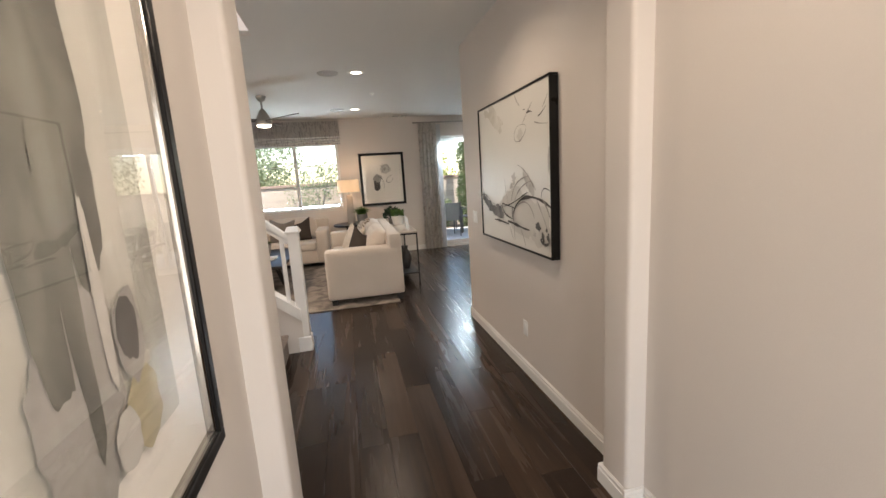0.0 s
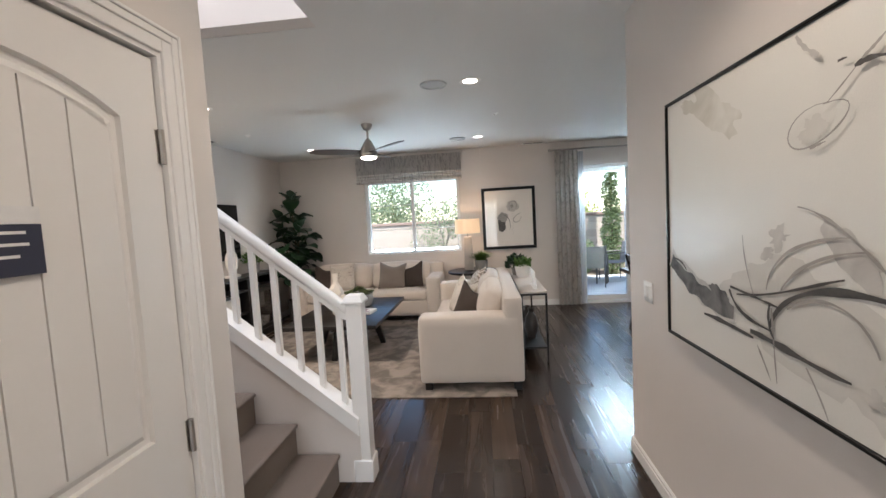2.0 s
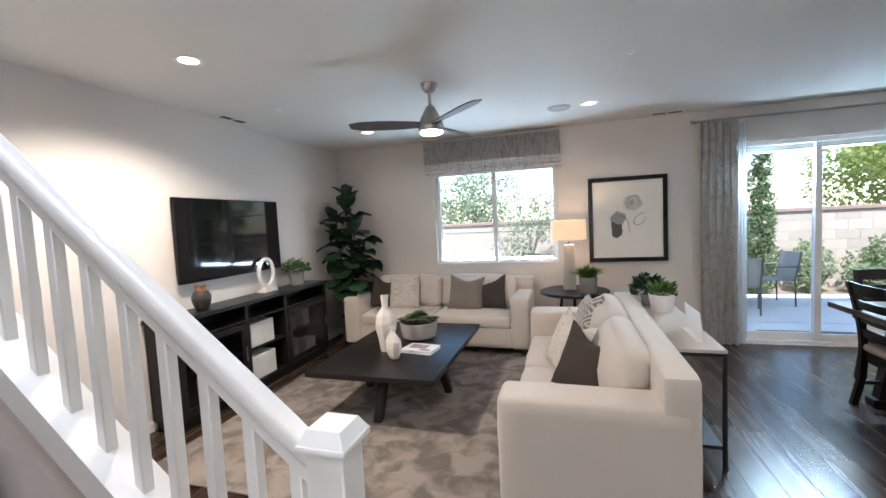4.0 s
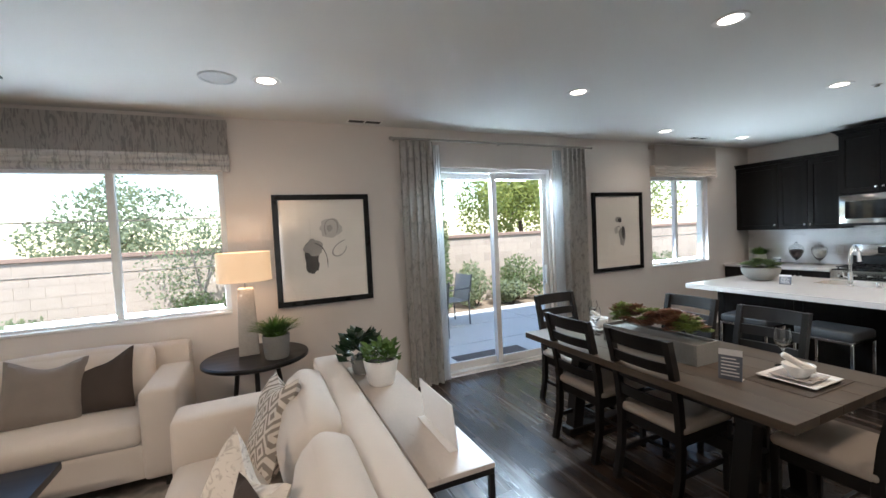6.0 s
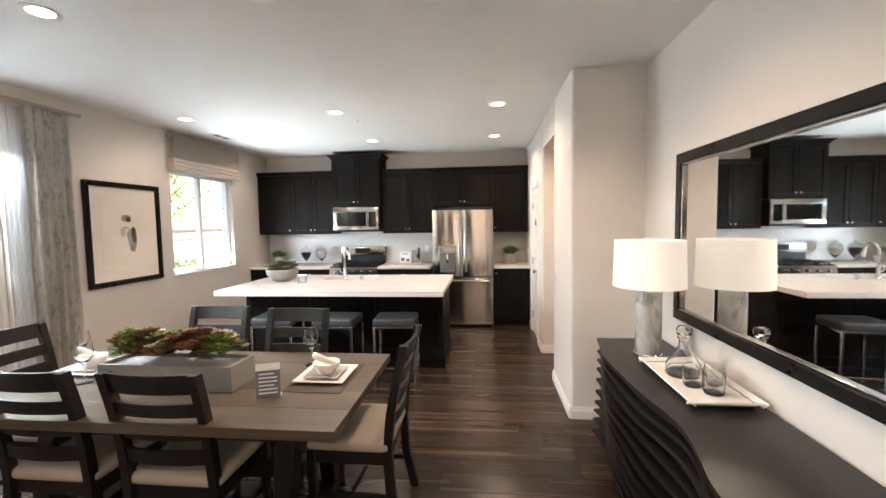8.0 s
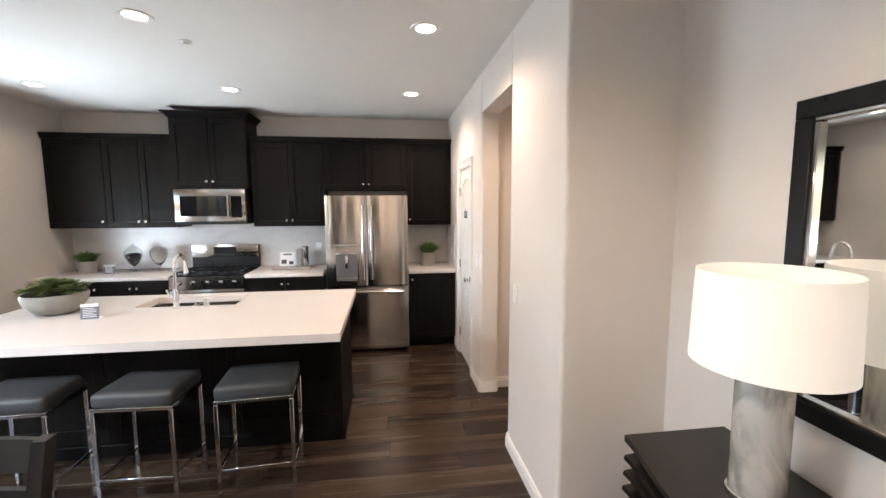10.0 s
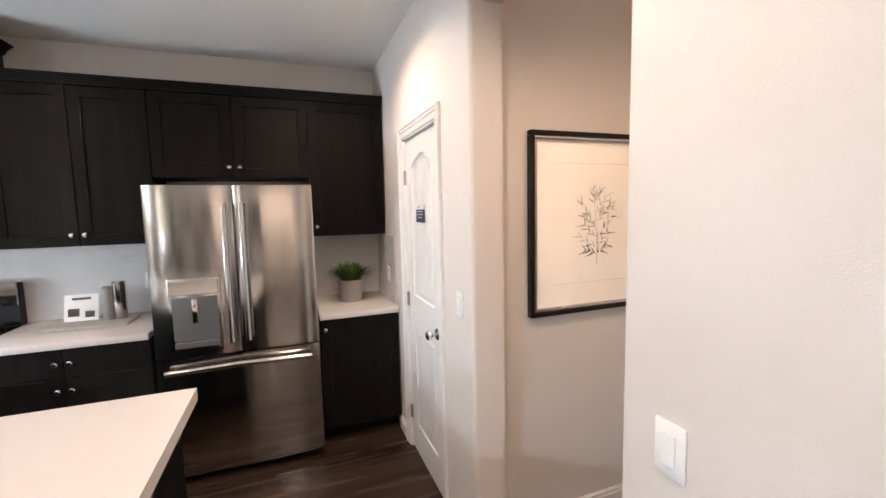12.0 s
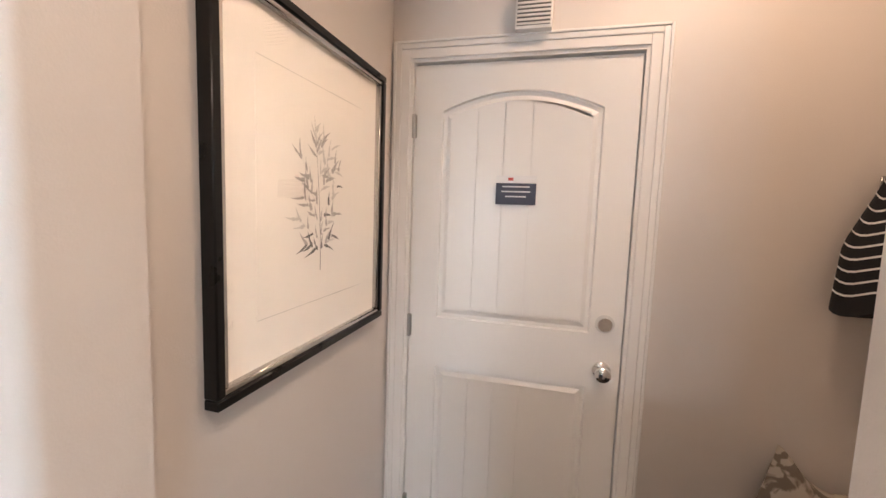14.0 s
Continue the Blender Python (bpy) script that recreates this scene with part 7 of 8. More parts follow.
part("stopper", bm, CRYSTAL, dec, "cut glass stopper")
for x, y in ((3.20, 4.01), (3.22, 3.90), (3.11, 3.96)):
    bm = bmesh.new()
    lathe(bm, [(0, 0), (0.036, 0), (0.042, 0.006), (0.046, 0.095), (0.044, 0.095), (0.039, 0.014), (0, 0.012)], 28)
    single("tumbler", bm, CRYSTAL, "clear glass tumbler on a tray", "glass", (x, y, DT + 0.018), group="tumblers")


def framed(name, label, w, h, at, turn, border=0.045, depth=0.03, mat_w=0.09, frame_mat=None, glass=True, inner=None, category="picture"):
    """A framed picture; it faces -y, with its centre at the origin of its back."""
    t = thing(name, label, category, at, turn)
    for c in ((-w / 2, -h / 2, w / 2, -h / 2 + border), (-w / 2, h / 2 - border, w / 2, h / 2), (-w / 2, -h / 2 + border, -w / 2 + border, h / 2 - border), (w / 2 - border, -h / 2 + border, w / 2, h / 2 - border)):
        bm = bmesh.new()
        box(bm, c[0], -depth, c[1], c[2], 0, c[3], 0.003, 1)
        part("frame", bm, frame_mat or BLACKFRAME, t)
    if inner:
        for c in ((-w / 2 + border, -h / 2 + border, w / 2 - border, -h / 2 + border + 0.014), (-w / 2 + border, h / 2 - border - 0.014, w / 2 - border, h / 2 - border),
                  (-w / 2 + border, -h / 2 + border + 0.014, -w / 2 + border + 0.014, h / 2 - border - 0.014), (w / 2 - border - 0.014, -h / 2 + border + 0.014, w / 2 - border, h / 2 - border - 0.014)):
            bm = bmesh.new()
            box(bm, c[0], -depth + 0.006, c[1], c[2], -0.004, c[3], 0.003, 1)
            part("inner_frame", bm, inner, t, "silver inner frame")
    return t


mirror = framed("wall_mirror", "large rectangular wall mirror in a black and silver frame", 1.62, 1.02, (3.06, 3.782, 1.475), 180, 0.060, 0.035, inner=STEEL, category="mirror")
bm = bmesh.new()
box(bm, -0.755, -0.012, -0.455, 0.755, -0.006, 0.455)
part("mirror_glass", bm, MIRROR, mirror, "silvered glass", smooth=False)


# ---------------------------------------------------------------- pictures


def sheet(t, w, h, y, mat, name="paper", at=(0, 0), thick=0.002):
    bm = bmesh.new()
    box(bm, at[0] - w / 2, y, at[1] - h / 2, at[0] + w / 2, y + thick, at[1] + h / 2)
    return part(name, bm, mat, t, smooth=False)


def pane(t, w, h, y):
    bm = bmesh.new()
    box(bm, -w / 2, y, -h / 2, w / 2, y + 0.002, h / 2)
    p = part("glazing", bm, PICGLASS, t, "clear picture glass", smooth=False)
    p.visible_shadow = False


PICGLASS = clear("picture_glass", (1, 1, 1), 0.0, 1.30)


def bezier(pts, n=24):
    out = []
    for i in range(n + 1):
        u, q = i / n, [Vector((*p, 0)) for p in pts]
        while len(q) > 1:
            q = [a.lerp(b, u) for a, b in zip(q, q[1:])]
        out.append((q[0].x, q[0].y))
    return out


def stroke(t, pts, w, mat, y, w1=None, seed=0, name="brush_stroke"):
    """A flat painted line along a curve, of uneven width."""
    bm = bmesh.new()
    c = bezier(pts)
    w1 = w if w1 is None else w1
    prev = None
    for i, (x, z) in enumerate(c):
        a, b = c[max(i - 1, 0)], c[min(i + 1, len(c) - 1)]
        d = Vector((b[0] - a[0], b[1] - a[1])).normalized()
        u = i / (len(c) - 1)
        k = (w + (w1 - w) * u) * (0.75 + 0.5 * noise.noise((u * 6, seed * 3.1, 0.5))) * (0.35 + 0.65 * math.sin(math.pi * min(1, 0.08 + u * 0.9)) ** 0.5) / 2
        cur = (bm.verts.new((x - d.y * k, y, z + d.x * k)), bm.verts.new((x + d.y * k, y, z - d.x * k)))
        if prev:
            bm.faces.new((prev[0], prev[1], cur[1], cur[0]))
        prev = cur
    return part(name, bm, mat, t, smooth=False)


def blot(t, x, z, rx, rz, mat, y, seed=0, rough=0.25, turn=0.0, name="ink_wash"):
    """A flat painted patch with an uneven edge."""
    bm = bmesh.new()
    n = 40
    ring = []
    for i in range(n):
        a = 6.2832 * i / n
        k = 1 + rough * (noise.noise((math.cos(a) * 1.6, math.sin(a) * 1.6, seed * 7.3)) + 0.5 * noise.noise((math.cos(a) * 5, math.sin(a) * 5, seed * 3.7)))
        px, pz = rx * k * math.cos(a), rz * k * math.sin(a)
        ring.append(bm.verts.new((x + px * math.cos(turn) - pz * math.sin(turn), y, z + px * math.sin(turn) + pz * math.cos(turn))))
    bm.faces.new(ring)
    return part(name, bm, mat, t, smooth=False)


def botanical_print(label, at, seed):
    t = framed("framed_print", label, 0.90, 1.05, at, 0, 0.05, 0.032)
    sheet(t, 0.80, 0.95, -0.010, PAPER, "mat_board")
    sheet(t, 0.56, 0.68, -0.0115, PAPER, "print_paper", (0, 0.0), 0.001)
    y = -0.0125
    if seed == 1:
        blot(t, -0.12, -0.10, 0.065, 0.13, WASHDARK, y, 1, 0.3)
        blot(t, -0.10, 0.02, 0.085, 0.07, WASHMID, y - 0.0002, 2, 0.3)
        blot(t, 0.06, 0.20, 0.11, 0.085, WASHPALE, y, 3, 0.3)
        stroke(t, [(0.02, 0.14), (-0.04, 0.34), (0.20, 0.33), (0.12, 0.15)], 0.02, WASHMID, y - 0.0004, seed=4)
        blot(t, 0.06, 0.20, 0.03, 0.03, WASHMID, y - 0.0006, 5, 0.3)
        stroke(t, [(0.20, 0.08), (0.02, 0.02), (0.02, -0.14), (0.20, -0.10), (0.21, 0.02)], 0.018, WASHMID, y - 0.0004, seed=6)
        stroke(t, [(-0.09, 0.06), (0.01, 0.04), (0.03, -0.10), (0.02, -0.18)], 0.014, WASHDARK, y - 0.0004, 0.008, seed=7)
    else:
        blot(t, 0.01, 0.16, 0.055, 0.04, WASHMID, y, 11, 0.35)
        blot(t, 0.03, 0.15, 0.03, 0.03, WASHDARK, y - 0.0002, 12, 0.3)
        blot(t, 0.07, -0.06, 0.06, 0.12, WASHMID, y, 13, 0.3)
        blot(t, 0.09, -0.02, 0.03, 0.09, WASHDARK, y - 0.0002, 14, 0.3)
        stroke(t, [(-0.02, 0.06), (0.03, 0.10), (0.08, 0.0), (0.05, -0.18)], 0.02, WASHMID, y - 0.0004, seed=15)
        blot(t, -0.04, 0.02, 0.03, 0.05, WASHPALE, y, 16, 0.3)
    pane(t, 0.80, 0.95, -0.020)


botanical_print("framed abstract plant print in black frame beside the lamp", (1.27, 8.768, 1.525), 1)
botanical_print("framed abstract plant print in black frame beside the kitchen window", (5.12, 8.768, 1.52), 2)

# the large canvas in the hall: it faces -x
W, H = 1.285, 1.06
cv = framed("canvas_painting", "large abstract ink painting in a deep black floating frame", W, H, (1.73, 3.012, 1.505), -90, 0.012, 0.055, frame_mat=BLACKFRAME)
sheet(cv, W - 0.026, H - 0.026, -0.045, material("canvas", (0.72, 0.70, 0.65), 0.38, vary=0.05, scale=1.6, fine=0.03, fine_scale=200, bump=0.04, bump_scale=300), "canvas", thick=0.04)
y = -0.0455


def P(u, v):
    """A place on the canvas by its share of width and height, from the lower left."""
    return ((u - 0.5) * (W - 0.03), (v - 0.5) * (H - 0.03))


def cs(pts, w, mat=WASHDARK, w1=None, k=1):
    stroke(cv, [P(*p) for p in pts], w * 1.35, mat, y - 0.0003 * k, None if w1 is None else w1 * 1.35, seed=k)


def cb(u, v, rx, rz, mat, k=1, turn=0.0, rough=0.35):
    blot(cv, *P(u, v), rx, rz, mat, y - 0.0002 * k, k, rough, turn)


GREYWASH = two_tone("ink_wash_grey", (0.42, 0.40, 0.375), (0.66, 0.635, 0.59), 9, 0.5, rough=0.6, sharp=0.22, distort=0.8, detail=7, relief=0.02)
OLIVEWASH = two_tone("ink_wash_olive", (0.55, 0.525, 0.46), (0.71, 0.69, 0.635), 8, 0.52, rough=0.6, sharp=0.2, distort=0.8, detail=8, relief=0.02)
INKDARK = two_tone("ink_pool", (0.050, 0.047, 0.044), (0.20, 0.19, 0.18), 11, 0.55, rough=0.6, sharp=0.2, distort=0.8, detail=8, relief=0.02)
# faint washes first
cb(0.30, 0.90, 0.17, 0.070, OLIVEWASH, 1, -0.55, 0.5)
cb(0.17, 0.95, 0.09, 0.030, OLIVEWASH, 1.5, -0.3, 0.5)
cb(0.62, 0.24, 0.30, 0.13, WASHFAINT, 2, -0.15, 0.4)
cb(0.86, 0.17, 0.16, 0.12, WASHFAINT, 3, -0.3, 0.5)
cb(0.76, 0.43, 0.10, 0.045, GREYWASH, 4, -0.75, 0.3)
cb(0.57, 0.46, 0.040, 0.030, GREYWASH, 5, 0.2, 0.8)
cb(0.53, 0.41, 0.030, 0.016, GREYWASH, 6, 0.5, 0.8)
cb(0.52, 0.34, 0.07, 0.05, WASHFAINT, 7, 0.0, 0.7)
cb(0.985, 0.55, 0.016, 0.075, GREYWASH, 8, 0.0, 0.3)
cb(0.665, 0.74, 0.055, 0.035, WASHFAINT, 9, 0.0, 0.7)
# the dark sweep running down from the edge
cs([(0.015, 0.34), (0.12, 0.27), (0.24, 0.21), (0.40, 0.17)], 0.105, GREYWASH, 0.085, 10)
cs([(0.02, 0.325), (0.12, 0.25), (0.24, 0.205), (0.395, 0.19)], 0.075, INKDARK, 0.085, 11)
cb(0.32, 0.215, 0.085, 0.050, INKDARK, 12, -0.25, 0.5)
cs([(0.24, 0.145), (0.33, 0.15), (0.40, 0.14), (0.48, 0.135)], 0.016, WASHDARK, 0.010, 13)
cs([(0.04, 0.335), (0.08, 0.34), (0.12, 0.315), (0.13, 0.295)], 0.010, WASHDARK, 0.006, 14)
# the long arc and its branches
cs([(0.54, 0.19), (0.57, 0.29), (0.66, 0.36), (0.80, 0.36), (0.91, 0.335), (1.0, 0.29)], 0.017, WASHDARK, 0.020, 15)
cs([(0.38, 0.28), (0.47, 0.27), (0.58, 0.255)], 0.010, WASHDARK, 0.009, 16)
cs([(0.41, 0.26), (0.56, 0.28), (0.66, 0.34), (0.75, 0.37)], 0.009, WASHDARK, 0.008, 17)
cs([(0.53, 0.30), (0.545, 0.41), (0.64, 0.46), (0.76, 0.47)], 0.008, WASHMID, 0.008, 18)
cs([(0.58, 0.31), (0.62, 0.38), (0.70, 0.43), (0.80, 0.44)], 0.009, WASHMID, 0.009, 19)
cs([(0.63, 0.545), (0.71, 0.53), (0.78, 0.46), (0.845, 0.385)], 0.007, WASHMID, 0.010, 20)
cs([(0.60, 0.26), (0.68, 0.335), (0.79, 0.32), (0.825, 0.21)], 0.010, WASHMID, 0.008, 21)
cs([(0.47, 0.155), (0.56, 0.155), (0.68, 0.125), (0.77, 0.13)], 0.022, WASHDARK, 0.012, 22)
cs([(0.55, 0.25), (0.56, 0.12), (0.57, 0.03)], 0.008, WASHMID, 0.006, 23)
cs([(0.38, 0.27), (0.41, 0.20), (0.46, 0.19), (0.545, 0.18)], 0.014, WASHDARK, 0.012, 24)
cs([(0.44, 0.46), (0.445, 0.37), (0.485, 0.275)], 0.006, WASHMID, 0.006, 25)
cs([(0.545, 0.26), (0.53, 0.20), (0.56, 0.16)], 0.012, WASHDARK, 0.008, 26)
cs([(0.50, 0.12), (0.53, 0.07), (0.55, 0.03)], 0.010, WASHMID, 0.005, 27)
cs([(0.66, 0.12), (0.70, 0.06), (0.72, 0.01)], 0.008, WASHMID, 0.004, 28)
cs([(0.85, 0.34), (0.90, 0.28), (0.97, 0.16)], 0.008, WASHMID, 0.006, 29)
cs([(0.91, 0.34), (0.92, 0.41), (0.95, 0.405), (1.0, 0.385)], 0.006, WASHDARK, 0.006, 30)
cs([(0.92, 0.335), (0.96, 0.31), (1.0, 0.23)], 0.010, WASHMID, 0.014, 31)
# pools at the foot
cb(0.865, 0.165, 0.045, 0.024, INKDARK, 32, -0.2, 0.6)
cb(0.82, 0.115, 0.030, 0.022, GREYWASH, 33, -0.4, 0.6)
cb(0.92, 0.105, 0.018, 0.026, INKDARK, 34, 0.3, 0.6)
cb(0.975, 0.110, 0.020, 0.024, INKDARK, 35, 0.1, 0.6)
cs([(0.90, 0.095), (0.92, 0.055), (0.97, 0.06), (0.995, 0.09)], 0.022, INKDARK, 0.016, 36)
cb(0.96, 0.155, 0.014, 0.014, INKDARK, 37, 0.0, 0.5)
# the loop and flecks above
cs([(0.72, 0.79), (0.56, 0.83), (0.54, 0.60), (0.69, 0.68), (0.73, 0.70), (0.84, 0.80), (0.70, 0.79)], 0.0045, WASHMID, 0.0045, 38)
cs([(0.71, 0.79), (0.745, 0.82), (0.775, 0.85)], 0.004, WASHMID, 0.004, 39)
cs([(0.77, 0.85), (0.80, 0.86), (0.835, 0.845)], 0.013, WASHDARK, 0.007, 40)
cs([(0.785, 0.86), (0.81, 0.875), (0.835, 0.90)], 0.010, WASHMID, 0.006, 41)
cs([(0.63, 0.985), (0.65, 0.94), (0.69, 0.91)], 0.009, GREYWASH, 0.014, 42)
cs([(0.735, 0.875), (0.745, 0.877), (0.755, 0.875)], 0.007, WASHDARK, 0.005, 43)
cs([(0.67, 0.69), (0.69, 0.695), (0.71, 0.70)], 0.008, WASHMID, 0.004, 44)
cs([(0.90, 0.81), (0.925, 0.81), (0.98, 0.85)], 0.008, WASHDARK, 0.005, 45)
cs([(0.95, 0.85), (0.97, 0.87), (1.0, 0.91)], 0.008, WASHMID, 0.006, 46)
cs([(0.86, 0.785), (0.90, 0.765), (1.0, 0.755)], 0.006, WASHMID, 0.004, 47)

WASHDUSK = two_tone("ink_wash_dusk", (0.075, 0.072, 0.062), (0.25, 0.24, 0.205), 4.0, 0.5, stretch=(2.5, 2.5, 1), rough=0.85, sharp=0.2, distort=0.5, detail=5, relief=0.02)
# the large print at the entry: it faces +x
ep = framed("framed_print", "large framed abstract plant print behind glass at the entry", 1.10, 1.30, (0.142, 0.675, 1.55), 90, 0.030, 0.035, inner=STEEL)
sheet(ep, 1.04, 1.24, -0.008, PAPER, "mat_board")
sheet(ep, 0.80, 0.94, -0.0095, WATER, "print_paper", (0, 0), 0.001)
y2 = -0.0105
OLIVE = material("olive_wash", (0.42, 0.37, 0.25), 0.85, vary=0.25, scale=6, fine=0.1, bump=0.0)
for k, (x, z, rx, rz, m) in enumerate(((0.205, 0.10, 0.062, 0.26, WASHDUSK), (0.215, 0.30, 0.050, 0.090, WASHDUSK), (0.11, 0.22, 0.075, 0.22, WASHDUSK), (0.13, -0.32, 0.10, 0.16, WASHMID), (0.14, -0.16, 0.022, 0.26, WASHDUSK), (0.09, -0.10, 0.035, 0.22, WASHDUSK),
                                       (0.20, -0.20, 0.012, 0.16, WASHPALE), (0.265, -0.40, 0.058, 0.070, OLIVE), (0.26, -0.27, 0.042, 0.080, WASHMID), (0.255, -0.255, 0.034, 0.058, WASHDARK), (-0.10, 0.10, 0.10, 0.30, WASHDUSK), (0.20, -0.42, 0.035, 0.05, WASHPALE))):
    blot(ep, x, z, rx, rz, m, y2 - 0.0004 - 0.0006 * k, 40 + k, 0.22)
stroke(ep, [(0.02, 0.46), (0.06, 0.38), (0.10, 0.43), (0.13, 0.32)], 0.030, WASHDUSK, y2 - 0.0082, 0.02, 50)
pane(ep, 1.04, 1.24, -0.022)

# the leaf print in the mudroom: it faces -x
bp = framed("framed_print", "square framed leaf-sprig print with white mat and black frame", 0.775, 0.855, (6.19, 3.625, 1.513), -90, 0.022, 0.035, inner=STEEL)
sheet(bp, 0.74, 0.82, -0.010, PAPER, "mat_board")
y3 = -0.0115
g = random.Random(9)
sheet(bp, 0.50, 0.58, -0.0110, PAPER, "print_paper", (0.0, 0.0), 0.001)
y3 = -0.0125
stroke(bp, [(0.0, -0.205), (0.004, -0.06), (-0.012, 0.06), (-0.03, 0.205)], 0.004, WASHDARK, y3, 0.002, 60, "stem")
# side twigs: foot on the stem, tip, how dark
for k, (z0, tx, tz, m) in enumerate(((-0.15, -0.075, -0.125, WASHDARK), (-0.150, 0.062, -0.110, WASHDARK), (-0.12, -0.110, -0.055, WASHDARK), (-0.115, 0.075, -0.040, WASHMID), (-0.07, -0.085, 0.000, WASHMID), (-0.08, 0.092, 0.035, WASHDARK),
                                     (-0.03, -0.080, 0.045, WASHMID), (-0.01, -0.105, 0.120, WASHMID), (0.00, 0.085, 0.105, WASHMID), (0.04, 0.060, 0.135, WASHPALE), (0.05, 0.100, 0.075, WASHMID), (0.09, -0.022, 0.170, WASHMID), (0.10, 0.020, 0.165, WASHPALE))):
    x0 = -0.012 * (z0 + 0.2) / 0.2
    twig = [(x0, z0), (x0 + 0.5 * (tx - x0), z0 + 0.45 * (tz - z0)), (tx, tz)]
    stroke(bp, twig, 0.0018, WASHPALE, y3 - 0.0001, 0.0012, 62 + k, "twig")
    c = bezier(twig, 20)
    for j in range(6):
        i = min(2 + 3 * j + g.randint(0, 2), 19)
        px, pz = c[i]
        d = math.atan2(c[i + 1][1] - pz, c[i + 1][0] - px) + (0.75 if (j + k) % 2 else -0.75) * (0.5 + 0.8 * g.random())
        L = 0.034 + 0.024 * g.random()
        q = (px + L * math.cos(d), pz + L * math.sin(d))
        mid = ((px + q[0]) / 2 - 0.005 * math.sin(d), (pz + q[1]) / 2 + 0.005 * math.cos(d))
        tone = m if g.random() < 0.55 else (WASHPALE if g.random() < 0.6 else WASHMID)
        stroke(bp, [(px, pz), mid, q], 0.011 + 0.008 * g.random(), tone, y3 - 0.0003, 0.002, 80 + 7 * k + j, "leaf")
for z in (-0.285, 0.285):
    stroke(bp, [(-0.25, z), (0.0, z), (0.25, z)], 0.003, WASHPALE, y3, 0.003, 58, "plate_mark")
pane(bp, 0.74, 0.82, -0.024)

# ---------------------------------------------------------------- mudroom
ch = thing("door_chime", "white slatted door chime box on the wall above a door", "door chime", (5.665, 3.10, 2.17), 180)
bm = bmesh.new()
box(bm, -0.062, -0.05, -0.065, 0.062, 0, 0.065, 0.006, 2)
part("case", bm, TRIM, ch)
# dark plate on the case front: shade between the slats, put in as colour
bm = bmesh.new()
box(bm, -0.055, -0.0515, -0.054, 0.055, -0.0502, 0.056)
part("grille_back", bm, VENTGREY, ch, "dark plate coloured as the shade between the slats", smooth=False)
for k in range(8):
    bm = bmesh.new()
    box(bm, -0.055, -0.054, -0.052 + 0.0135 * k, 0.055, -0.050, -0.045 + 0.0135 * k, 0.001, 1)
    part("slat", bm, TRIM, ch)
bn = thing("bench", "dark wooden mudroom bench against the wall", "bench", (0, 0, 0))
bm = bmesh.new()
box(bm, 4.63, 3.13, 0.42, 4.98, 4.12, 0.46, 0.004, 1)
part("seat", bm, CHAIRWOOD, bn)
for y in (3.16, 4.03):
    bm = bmesh.new()
    box(bm, 4.66, y, 0, 4.95, y + 0.06, 0.42, 0.003, 1)
    part("leg", bm, CHAIRWOOD, bn)
pillow("mottled beige and brown pillow standing on the bench", CAMO, (4.80, 3.22, 0.46), 180, 10, 20, s=0.30, thick=0.12, chop=0.06)
hk = thing("coat_hook", "small nickel coat hook on the mudroom wall", "coat hook", (4.62, 3.10, 1.60), 180)
bm = bmesh.new()
tube(bm, [(0, 0, 0), (0, -0.05, -0.01), (0, -0.065, 0.015)], 0.006, 8)
box(bm, -0.012, -0.006, -0.03, 0.012, 0, 0.03, 0.002, 1)
part("hook", bm, NICKEL, hk)


def jacket():
    j = thing("striped_jacket", "black knit jacket with thin white stripes hanging on a hook", "jacket", (4.62, 3.17, 1.23), 180)
    bm = bmesh.new()
    rows = []
    n = 28
    for i in range(13):
        u = i / 12
        z = 0.42 * u
        w = 0.135 - 0.085 * max(0, u - 0.45) / 0.55 - 0.012 * u
        rows.append([bm.verts.new((w * math.cos(t) + 0.02 * u, (0.05 - 0.02 * u) * math.sin(t) * (1 + 0.25 * math.sin(4 * t + 3 * u)) , z + 0.012 * math.sin(3 * t))) for t in [6.2832 * k / n for k in range(n)]])
    for a, b in zip(rows, rows[1:]):
        for k in range(n):
            bm.faces.new((a[k], a[(k + 1) % n], b[(k + 1) % n], b[k]))
    bm.faces.new(rows[0][::-1])
    bm.faces.new(rows[-1])
    part("body", bm, material("black_knit", (0.012, 0.012, 0.014), 0.9, vary=0.2, scale=20, fine=0.3, fine_scale=300, bump=0.2, bump_scale=400), j)
    for i in range(2, 12):
        bm = bmesh.new()
        z, u = 0.42 * i / 12 - 0.012, (i - 0.29) / 12
        w = 0.135 - 0.085 * max(0, u - 0.45) / 0.55 - 0.012 * u + 0.002
        ring = [[bm.verts.new((w * math.cos(t) + 0.02 * u, (0.052 - 0.02 * u) * math.sin(t) * (1 + 0.25 * math.sin(4 * t + 3 * u)), z + dz + 0.012 * math.sin(3 * t))) for t in [6.2832 * k / n for k in range(n)]] for dz in (0, 0.006)]
        for k in range(n):
            bm.faces.new((ring[0][k], ring[0][(k + 1) % n], ring[1][(k + 1) % n], ring[1][k]))
        part("stripe", bm, PRINT, j, "thin white stripe")


jacket()


